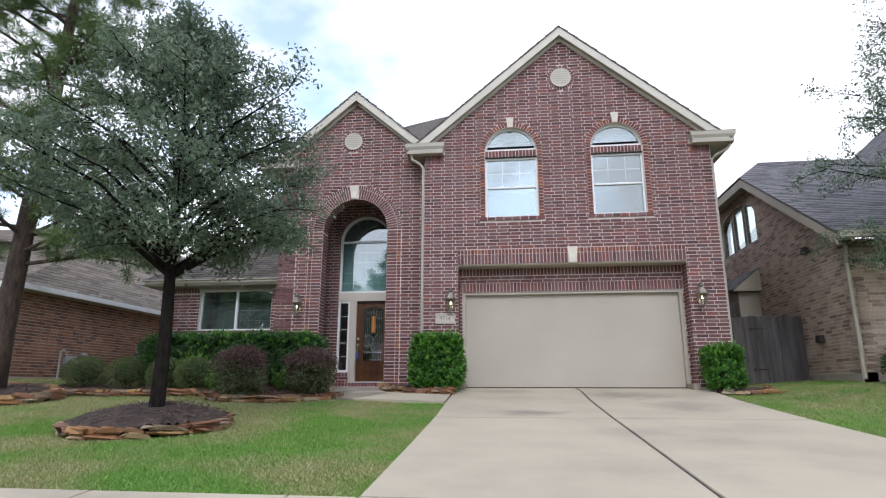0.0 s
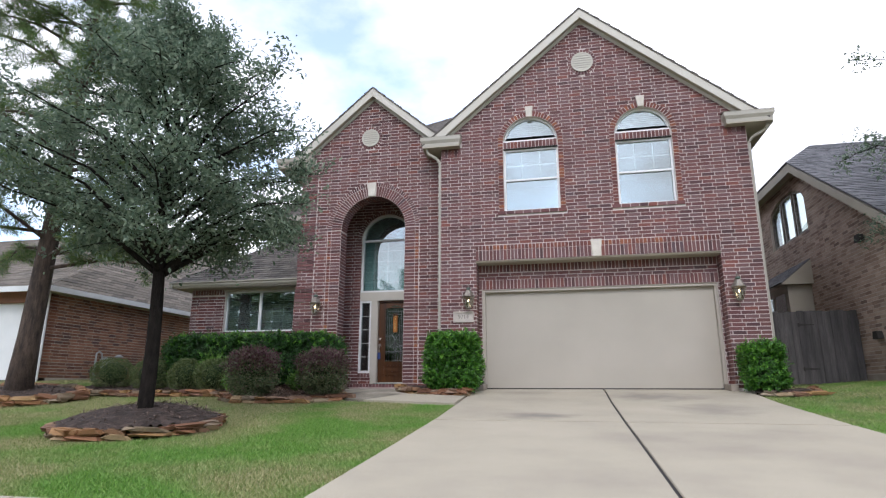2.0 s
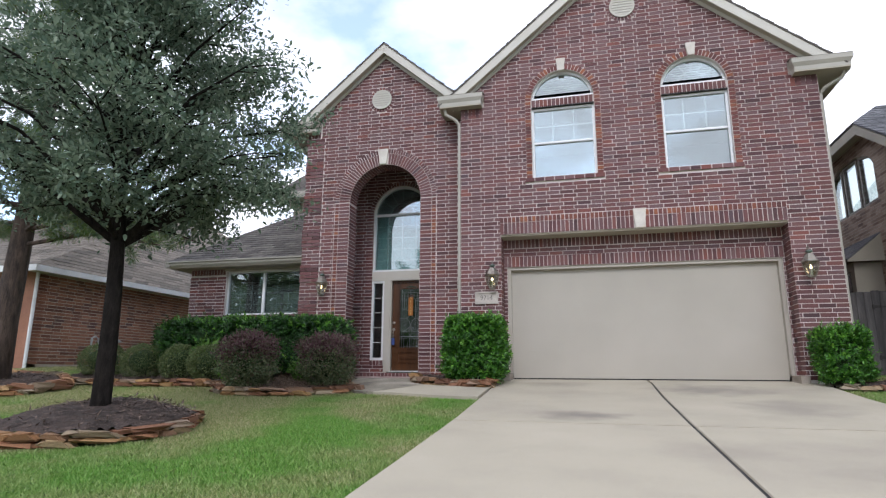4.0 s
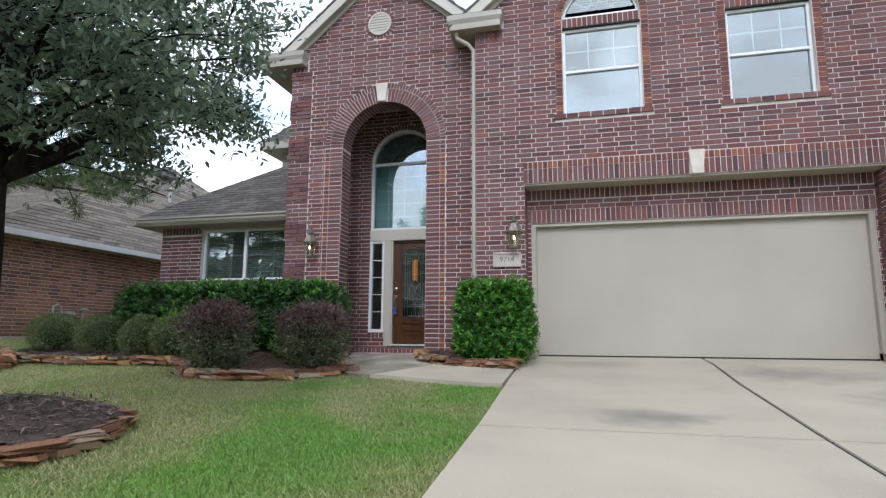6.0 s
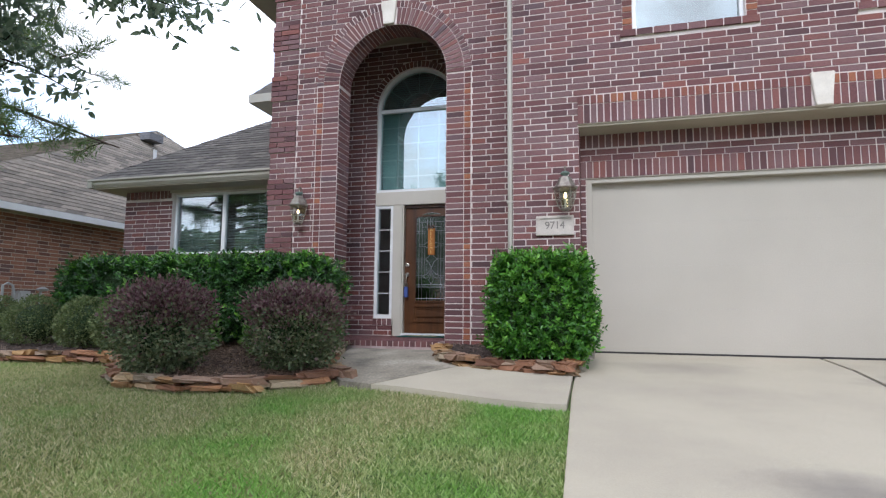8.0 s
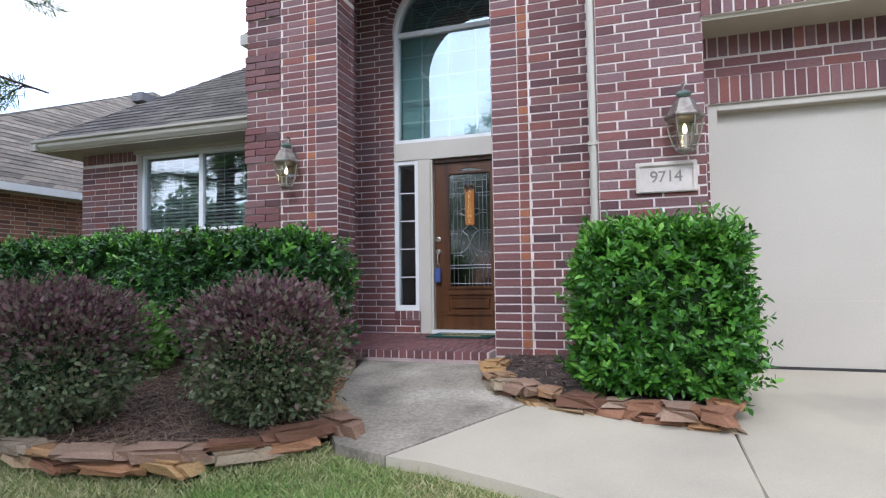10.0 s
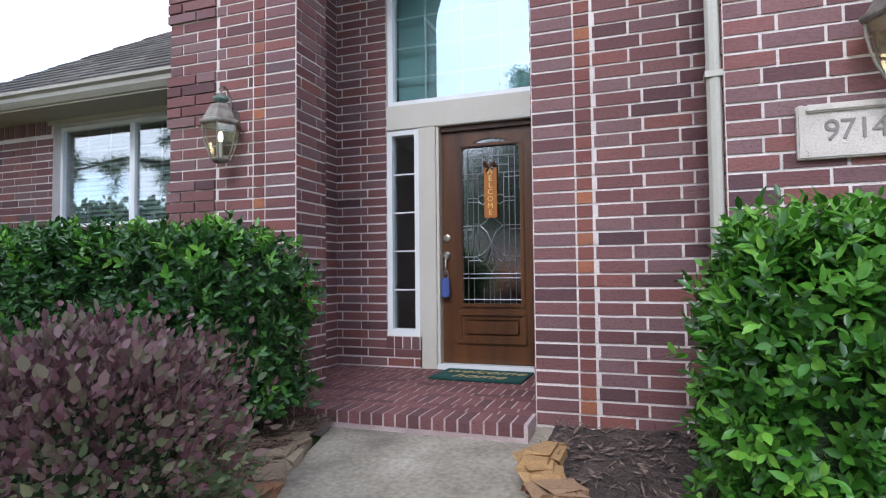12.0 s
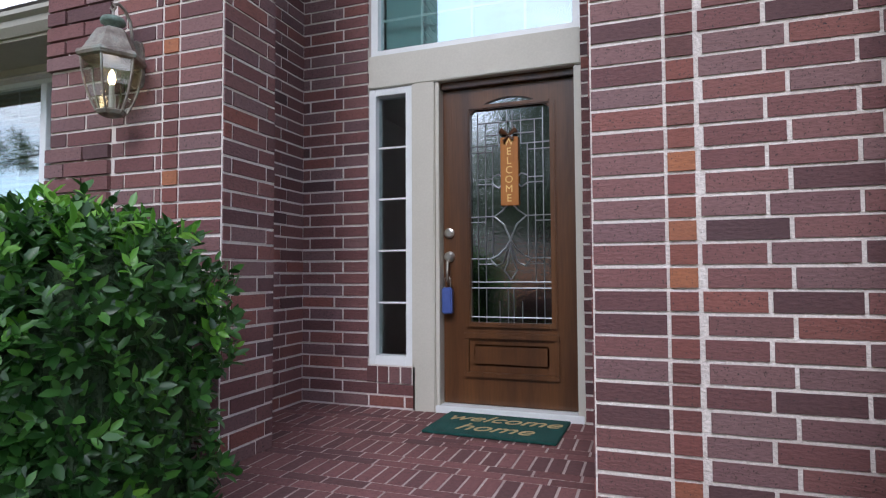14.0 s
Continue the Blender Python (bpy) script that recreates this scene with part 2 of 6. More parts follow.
stain("concrete", (1.35, -4.35), (0.75, 0.5), 0.6)
stain("concrete", (3.3, -1.6), (1.3, 0.9), 0.5)
stain("concrete", (3.9, -3.4), (0.9, 1.1), 0.35)
stain("concrete", (0.9, -1.0), (1.0, 0.5), 0.3)
M["concrete_old"] = varied("concrete_weathered", [(0.36, (0.17, 0.148, 0.115)), (0.46, (0.27, 0.237, 0.18)), (0.56, (0.33, 0.29, 0.222)), (0.68, (0.44, 0.39, 0.31))], 1.9, 38, 0.92, 0.65, 0.4, 0, (1, 1, 1))
M["foundation"] = varied("foundation", [(0.3, (0.28, 0.235, 0.19)), (0.7, (0.40, 0.345, 0.285))], 3, 90, 0.9, 0.3, 0.3)
M["asphalt"] = varied("street_concrete", [(0.3, (0.30, 0.28, 0.25)), (0.7, (0.38, 0.36, 0.33))], 0.6, 180, 0.9, 0.3, 0.3)
M["shingle"] = varied("shingle", [(0.25, (0.07, 0.062, 0.055)), (0.5, (0.115, 0.103, 0.093)), (0.75, (0.16, 0.145, 0.13))], 9, 120, 0.95, 0.5, 0.5, 0, (1, 1, 3))
M["shingle_nb"] = varied("shingle_grey", [(0.25, (0.10, 0.10, 0.105)), (0.5, (0.14, 0.14, 0.15)), (0.75, (0.19, 0.19, 0.20))], 9, 120, 0.95, 0.5, 0.5, 0, (1, 1, 3))
M["shingle_tan"] = varied("shingle_tan", [(0.25, (0.15, 0.13, 0.105)), (0.5, (0.20, 0.175, 0.145)), (0.75, (0.25, 0.22, 0.18))], 9, 120, 0.95, 0.5, 0.5, 0, (1, 1, 3))
M["fence"] = varied("weathered_fence", [(0.3, (0.05, 0.046, 0.046)), (0.55, (0.095, 0.087, 0.085)), (0.8, (0.16, 0.145, 0.14))], 6, 60, 0.95, 0.5, 0.5, 0, (2, 2, 0.15))
M["bark"] = varied("oak_bark", [(0.3, (0.009, 0.008, 0.007)), (0.7, (0.028, 0.023, 0.020))], 18, 90, 0.95, 0.6, 0.9, 0, (1, 1, 0.3), 0.02)
M["bark_pine"] = varied("pine_bark", [(0.3, (0.035, 0.026, 0.021)), (0.55, (0.09, 0.062, 0.048)), (0.75, (0.14, 0.10, 0.08))], 12, 60, 0.95, 0.6, 1.0, 0, (1, 1, 0.25), 0.03)
M["bark"].node_tree.nodes["Principled BSDF"].inputs["Specular IOR Level"].default_value = 0.08
M["mulch"] = varied("mulch", [(0.3, (0.034, 0.024, 0.019)), (0.7, (0.105, 0.073, 0.058))], 9, 60, 0.95, 0.7, 1.0, 0, (1, 1, 1), 0.03)
M["chip"] = varied("mulch_chip", [(0.3, (0.05, 0.034, 0.027)), (0.55, (0.17, 0.12, 0.094)), (0.8, (0.36, 0.27, 0.2))], 30, 60, 0.95, 0.4, 0.4)
M["flag"] = brick_mat("flagstone", [(0.0, (0.14, 0.066, 0.038)), (0.22, (0.32, 0.15, 0.07)), (0.45, (0.41, 0.25, 0.10)), (0.6, (0.31, 0.26, 0.18)), (0.78, (0.22, 0.088, 0.046)), (1.0, (0.47, 0.35, 0.19))], False, (0.14, 0.10, 0.07))
M["straw"] = leaf_mat("pine_straw", [(0.0, (0.10, 0.055, 0.035)), (0.5, (0.24, 0.145, 0.09)), (1.0, (0.42, 0.29, 0.18))], trans=0.1)
M["meter"] = varied("meter_grey", [(0.3, (0.38, 0.39, 0.39)), (0.7, (0.5, 0.5, 0.5))], 6, 80, 0.5, 0.2, 0.1, 0.3)
M["soil"] = varied("lawn_soil", [(0.35, (0.085, 0.14, 0.03)), (0.5, (0.15, 0.175, 0.055)), (0.65, (0.25, 0.225, 0.10))], 0.55, 40, 0.95, 0.6, 0.8, 0, (1, 1, 1), 0.02)

for nm_ in ("shingle", "shingle_nb", "shingle_tan"):
    n_, l_ = M[nm_].node_tree.nodes, M[nm_].node_tree.links
    b_ = n_["Principled BSDF"]
    r_isl = ramp(n_, [(0.0, (0.62, 0.62, 0.62)), (1.0, (1.3, 1.28, 1.26))])
    l_.new(n_.new("ShaderNodeNewGeometry").outputs["Random Per Island"], r_isl.inputs["Fac"])
    l_.new(mix_col(n_, l_, 1.0, b_.inputs["Base Color"].links[0].from_socket, r_isl.outputs["Color"], "MULTIPLY"), b_.inputs["Base Color"])


M["oak_leaf"] = leaf_mat("oak_leaf", [(0.0, (0.085, 0.135, 0.09)), (0.6, (0.165, 0.225, 0.15)), (1.0, (0.27, 0.33, 0.23))], trans=0.45)
M["pine_leaf"] = leaf_mat("pine_needle", [(0.0, (0.06, 0.12, 0.035)), (0.6, (0.11, 0.19, 0.055)), (1.0, (0.20, 0.21, 0.08))])
M["hedge_leaf"] = leaf_mat("hedge_leaf", [(0.0, (0.013, 0.046, 0.010)), (0.65, (0.030, 0.098, 0.016)), (0.88, (0.055, 0.16, 0.025)), (1.0, (0.10, 0.25, 0.04))], spec=0.5, rough=0.35)
M["box_leaf"] = leaf_mat("shrub_leaf", [(0.0, (0.018, 0.07, 0.008)), (0.6, (0.046, 0.155, 0.014)), (0.88, (0.085, 0.25, 0.024)), (1.0, (0.17, 0.38, 0.045))], spec=0.5, rough=0.35)
M["ball_leaf"] = leaf_mat("clipped_leaf", [(0.0, (0.06, 0.09, 0.03)), (0.6, (0.12, 0.16, 0.055)), (1.0, (0.21, 0.24, 0.10))])
M["plum_leaf"] = leaf_mat("plum_leaf", [(0.0, (0.085, 0.042, 0.047)), (0.45, (0.18, 0.09, 0.10)), (0.7, (0.14, 0.13, 0.08)), (1.0, (0.23, 0.14, 0.15))], spec=0.2)
M["plum_low"] = leaf_mat("plum_leaf_green", [(0.0, (0.08, 0.11, 0.055)), (0.6, (0.16, 0.20, 0.10)), (0.9, (0.25, 0.26, 0.14)), (1.0, (0.22, 0.12, 0.13))], spec=0.2)
M["new_leaf"] = leaf_mat("new_growth_leaf", [(0.0, (0.065, 0.20, 0.018)), (0.6, (0.115, 0.30, 0.03)), (1.0, (0.21, 0.43, 0.055))], spec=0.5, rough=0.35, trans=0.35)
M["strap_leaf"] = leaf_mat("strap_leaf", [(0.0, (0.06, 0.15, 0.02)), (1.0, (0.18, 0.32, 0.07))])
M["grass"] = leaf_mat("grass_blade", [(0.0, (0.105, 0.235, 0.035)), (0.6, (0.17, 0.345, 0.055)), (1.0, (0.28, 0.43, 0.11))],
                      (0.8, 0.45, 0.68, [(0.0, (0.16, 0.24, 0.06)), (0.45, (0.30, 0.31, 0.12)), (1.0, (0.55, 0.49, 0.28))], (("X", -1.4, -3.4, 0.12), ("Y", -5.2, -3.2, 0.10), ("X", 3.0, 6.0, -0.06))))


def glass_mat(name, gloss, tint=(0.9, 0.93, 0.92), see=(0.75, 0.82, 0.80), rough=0.015, wav=0.0):
    m = bpy.data.materials.new(name)
    m.use_nodes = True
    n, l = m.node_tree.nodes, m.node_tree.links
    n.remove(n["Principled BSDF"])
    g, t, x = n.new("ShaderNodeBsdfGlossy"), n.new("ShaderNodeBsdfTransparent"), n.new("ShaderNodeMixShader")
    g.inputs["Color"].default_value, g.inputs["Roughness"].default_value = (*tint, 1), rough
    t.inputs["Color"].default_value = (*see, 1)
    x.inputs[0].default_value = gloss
    if wav:
        u = n.new("ShaderNodeBump")
        u.inputs["Strength"].default_value, u.inputs["Distance"].default_value = wav, 0.02
        l.new(world_noise(n, l, 45, 2).outputs["Fac"], u.inputs["Height"])
        l.new(u.outputs["Normal"], g.inputs["Normal"])
    l.new(t.outputs[0], x.inputs[1])
    l.new(g.outputs[0], x.inputs[2])
    l.new(x.outputs[0], n["Material Output"].inputs["Surface"])
    return m


M["glass"] = glass_mat("window_glass", 0.24, (0.85, 0.9, 0.92))
M["glass_tint"] = glass_mat("transom_glass", 0.23, (0.92, 0.91, 0.95), (0.72, 0.88, 0.87))
M["glass_grid"] = glass_mat("grid_window_glass", 0.27, (0.85, 0.9, 0.92), (0.7, 0.76, 0.76))
M["glass_dark"] = glass_mat("sidelight_glass", 0.2, (0.8, 0.86, 0.92))
M["glass_door"] = glass_mat("bevelled_glass", 0.5, (0.8, 0.84, 0.85), (0.25, 0.28, 0.28), 0.04, 0.05)
M["glass_lamp"] = glass_mat("lamp_glass", 0.18, (0.9, 0.9, 0.88), (0.8, 0.83, 0.80), 0.05)


def glow_mat(name, col, strength):
    m, n, l, b = base_mat(name, 0.4)
    b.inputs["Emission Color"].default_value, b.inputs["Emission Strength"].default_value = (*col, 1), strength
    return m


M["bulb"] = glow_mat("bulb", (1, 0.72, 0.35), 6)

# ---- mesh helpers ----
from mathutils.geometry import tessellate_polygon


class Build:
    """Collects vertices and faces of one mesh."""

    def __init__(self):
        self.v, self.f = [], []

    def add(self, verts, faces):
        k = len(self.v)
        self.v += [tuple(p) for p in verts]
        self.f += [tuple(i + k for i in q) for q in faces]
        return self

    def box(self, x0, x1, y0, y1, z0, z1, m=None):
        p = [(x, y, z) for z in (z0, z1) for x, y in ((x0, y0), (x1, y0), (x1, y1), (x0, y1))]
        if m is not None:
            p = [m @ Vector(q) for q in p]
        return self.add(p, [(3, 2, 1, 0), (4, 5, 6, 7), (0, 1, 5, 4), (1, 2, 6, 5), (2, 3, 7, 6), (3, 0, 4, 7)])

    def prism(self, loop, y0, y1, m=None):
        """A loop in x and z, extruded along y."""
        k = len(loop)
        p = [(x, y0, z) for x, z in loop] + [(x, y1, z) for x, z in loop]
        if m is not None:
            p = [m @ Vector(q) for q in p]
        area = sum(a[0] * b[1] - b[0] * a[1] for a, b in zip(loop, loop[1:] + loop[:1]))
        fs = [tuple(range(k)), tuple(range(2 * k - 1, k - 1, -1))] + [(i, k + i, k + (i + 1) % k, (i + 1) % k) for i in range(k)]
        if area < 0:
            fs = [q[::-1] for q in fs]
        return self.add(p, fs)

    def tube(self, pts, radii, sides=8, cap=True):
        pts = [Vector(p) for p in pts]
        if not isinstance(radii, (list, tuple)):
            radii = [radii] * len(pts)
        rings, ref = [], None
        for i, p in enumerate(pts):
            d = (pts[min(i + 1, len(pts) - 1)] - pts[max(i - 1, 0)]).normalized()
            if ref is None:
                ref = d.orthogonal().normalized()
            a = (ref - d * ref.dot(d)).normalized()
            ref, b = a, d.cross(a)
            rings += [p + (a * math.cos(2 * math.pi * k / sides) + b * math.sin(2 * math.pi * k / sides)) * radii[i] for k in range(sides)]
        fs = [(i * sides + k, i * sides + (k + 1) % sides, (i + 1) * sides + (k + 1) % sides, (i + 1) * sides + k) for i in range(len(pts) - 1) for k in range(sides)]
        if cap:
            fs += [tuple(range(sides - 1, -1, -1)), tuple(range((len(pts) - 1) * sides, len(pts) * sides))]
        return self.add(rings, fs)

    def lathe(self, profile, centre, sides=16):
        """A profile of (radius, z), turned about the upright axis through centre."""
        k = len(profile)
        p = [(centre[0] + r * math.cos(2 * math.pi * s / sides), centre[1] + r * math.sin(2 * math.pi * s / sides), centre[2] + z) for s in range(sides) for r, z in profile]
        fs = [(s * k + i, (s + 1) % sides * k + i, (s + 1) % sides * k + i + 1, s * k + i + 1) for s in range(sides) for i in range(k - 1)]
        fs += [tuple(s * k for s in range(sides - 1, -1, -1)), tuple(s * k + k - 1 for s in range(sides))]
        return self.add(p, fs)

    def slab(self, outer, holes, y0, y1, m=None):
        """A wall in x and z with openings, from y0 (front) to y1."""
        loops = [[Vector((x, 0, z)) for x, z in lp] for lp in (outer, *holes)]
        flat = [p for lp in loops for p in lp]
        tris = tessellate_polygon(loops)
        k = len(flat)
        p = [(q.x, y0, q.z) for q in flat] + [(q.x, y1, q.z) for q in flat]
        fs = []
        for a, b, c in tris:
            n = (flat[b] - flat[a]).cross(flat[c] - flat[a]).y
            t = (a, b, c) if n < 0 else (c, b, a)
            fs += [t, tuple(k + i for i in t[::-1])]
        at = 0
        for lp in loops:
            c = len(lp)
            fs += [(at + i, at + (i + 1) % c, k + at + (i + 1) % c, k + at + i) for i in range(c)]
            at += c
        if m is not None:
            p = [m @ Vector(q) for q in p]
        return self.add(p, fs)

    def mesh(self, name, bevel=0.0, smooth=False):
        me = bpy.data.meshes.new(name)
        me.from_pydata(self.v, [], self.f)
        if bevel:
            bm = bmesh.new()
            bm.from_mesh(me)
            bmesh.ops.recalc_face_normals(bm, faces=bm.faces)
            es = [e for e in bm.edges if len(e.link_faces) == 2 and e.calc_face_angle(0) > 0.5]
            bmesh.ops.bevel(bm, geom=es, offset=bevel, segments=2, affect="EDGES", clamp_overlap=True)
            bm.to_mesh(me)
            bm.free()
        if smooth:
            me.shade_smooth()
        me.update()
        return me


def part(name, b, material, parent=None, label="", bevel=0.0, smooth=False):
    ob = new(name, b.mesh(name, bevel, smooth) if isinstance(b, Build) else b)
    if not ob.data.materials:
        ob.data.materials.append(M[material])
    ob.parent = parent
    if label:
        ob["label"] = label
    return ob


def thing(name, label, category, kind="", group="", at=(0, 0, 0)):
    ob = new(name)
    ob.location = at
    ob.empty_display_size = 0.1
    return tagged(ob, label, category, group, kind)


def arc(cx, cz, r, a0, a1, n):
    return [(cx + r * math.cos(radians(a0 + (a1 - a0) * i / n)), cz + r * math.sin(radians(a0 + (a1 - a0) * i / n))) for i in range(n + 1)]


PROFILE_Y = [-400, -30, -16, -13, -11, -9.2, -7, -4.7, -2.3, -0.9, 0, 3, 60, 400]
PROFILE_Z = [-1.0, -1.0, -0.97, -0.92, -0.82, -0.69, -0.54, -0.385, -0.2, -0.05, 0, 0.05, 0.1, 0.1]


def gz(y, x=0.0):
    side = min(1.0, max(0.0, (abs(x + 1.3) - 7.2) / 3)) * min(1.0, max(0.0, (y + 5) / 4))
    return float(np.interp(y, PROFILE_Y, PROFILE_Z)) + 0.24 * side


# ---- ground, driveway, paths ----
xs = sorted(set([-400, -150, -60, -30, -20, -15] + [round(-12 + 0.5 * i, 2) for i in range(45)] + [12, 15, 20, 30, 60, 150, 400]))
ys = sorted(set([-400, -150, -60, -30, -22] + [round(-20 + 0.5 * i, 2) for i in range(61)] + [12, 15, 20, 30, 60, 150, 400]))
b = Build()
b.add([(x, y, gz(y, x) - 0.045) for y in ys for x in xs],
      [(j * len(xs) + i, j * len(xs) + i + 1, (j + 1) * len(xs) + i + 1, (j + 1) * len(xs) + i) for j in range(len(ys) - 1) for i in range(len(xs) - 1)])
ground = tagged(part("ground", b, "soil"), "gently sloping lawn soil under patchy green grass", "ground", kind="structure")


DRIVE_Y, DRIVE_X = (-12.9, -9.4, -7.0, -4.7, -2.3, 0.0), (0.02, 0.0, -0.035, -0.085, -0.17, -0.17)


def slab_xy(x0, x1, y0, y1, thick=0.12, lift=0.0):
    """A concrete slab that follows the slope; with no x0 it starts at the driveway's edge."""
    rows = sorted({y0, y1, *[y for y in PROFILE_Y if y0 < y < y1]})
    v, q = [], []
    for y in rows:
        z = gz(y) + lift
        xa = float(np.interp(y, DRIVE_Y, DRIVE_X)) if x0 is None else x0
        v += [(xa, y, z - thick), (xa, y, z), (x1, y, z), (x1, y, z - thick)]
    for i in range(len(rows) - 1):
        a = 4 * i
        q += [(a, a + 1, a + 5, a + 4), (a + 1, a + 2, a + 6, a + 5), (a + 2, a + 3, a + 7, a + 6), (a + 3, a, a + 4, a + 7)]
    q += [(0, 3, 2, 1), (len(v) - 4, len(v) - 3, len(v) - 2, len(v) - 1)]
    return Build().add(v, q)


driveway = tagged(new("driveway"), "pale stained concrete driveway with open joints", "driveway", kind="structure")
for x0, x1 in ((None, 2.475), (2.505, 5.15)):
    for y0, y1 in ((-4.898, 0.02), (-9.44, -4.932), (-12.9, -9.455)):
        part("slab", slab_xy(x0, x1, y0, y1), "concrete", driveway, bevel=0.006)
part("joint_strip", slab_xy(2.476, 2.504, -9.4, -0.62, 0.1, -0.012), "dark", driveway)
part("joint_strip", slab_xy(None, 5.15, -4.9335, -4.8965, 0.1, -0.009), "dark", driveway)
part("joint_strip", slab_xy(None, 5.15, -9.46, -9.435, 0.1, -0.006), "dark", driveway)
pavement = tagged(new("pavement"), "concrete pavement slabs beside the lawn", "pavement", kind="structure")
for i in range(-14, 1):
    part("slab", slab_xy(1.5 * i - 0.5 - 1.49, 1.5 * i - 0.5, -10.75, -9.5, 0.1, 0.012), "concrete", pavement, bevel=0.006)
for i in range(10):
    part("slab", slab_xy(5.17 + 1.5 * i, 5.17 + 1.5 * i + 1.49, -10.75, -9.5, 0.1, 0.012), "concrete", pavement, bevel=0.006)
part("slab", slab_xy(-0.49, 0.0, -10.75, -9.5, 0.1, 0.012), "concrete", pavement, bevel=0.006)
road = tagged(part("road", Build().box(-150, 150, -21.5, -12.95, -1.2, -0.9), "asphalt"), "wide grey concrete street", "road", kind="structure")
kerb = tagged(part("kerb", Build().box(-150, 0.0, -12.95, -12.78, -1.2, -0.78).box(5.16, 150, -12.95, -12.78, -1.2, -0.78), "concrete", bevel=0.02), "low concrete kerb along the street", "kerb", kind="structure")


def poly_slab(loop, lift, thick=0.1):
    """A flat-laid slab with the outline loop in x and y, on the slope."""
    vs = [Vector((x, y, 0)) for x, y in loop]
    k = len(vs)
    v = [(p.x, p.y, gz(p.y) + lift) for p in vs] + [(p.x, p.y, gz(p.y) + lift - thick) for p in vs]
    q = []
    for t in tessellate_polygon([vs]):
        n = (vs[t[1]] - vs[t[0]]).cross(vs[t[2]] - vs[t[0]]).z
        q.append(tuple(t) if n > 0 else tuple(t[::-1]))
    q += [(i, k + i, k + (i + 1) % k, (i + 1) % k) for i in range(k)]
    return Build().add(v, q)


walkway = tagged(new("walkway"), "curved weathered concrete front path to the porch", "path", kind="structure")
part("slab", poly_slab([(-3.25, -0.09), (-1.8, -0.09), (-1.8, -0.9), (-1.6, -1.2), (-1.43, -1.43), (-2.03, -2.42), (-2.38, -2.32), (-2.62, -2.0), (-2.84, -1.6), (-3.02, -1.1), (-3.1, -0.6)], 0.02), "concrete_old", walkway, "grey weathered blotchy slab")
part("slab", poly_slab([(-1.41, -1.44), (-1.0, -1.5), (-0.6, -1.58), (-0.19, -1.72), (-0.18, -2.86), (-0.4, -2.86), (-0.8, -2.78), (-1.3, -2.6), (-1.75, -2.46), (-2.01, -2.43)], 0.02), "concrete", walkway, "pale cleaner slab")

# ---- brickwork ----
COURSE, LONG, JOINT = 0.0805, 0.262, 0.0142
UNIT = Build().box(-0.5, 0.5, -0.5, 0.5, -0.5, 0.5).mesh("brick")
UNIT_ORANGE, UNIT_PAVER = UNIT.copy(), UNIT.copy()
for me_, mt_ in ((UNIT, "brick_one"), (UNIT_ORANGE, "brick_orange_one"), (UNIT_PAVER, "paver")):
    me_.materials.append(M[mt_])
rng = random.Random(4)


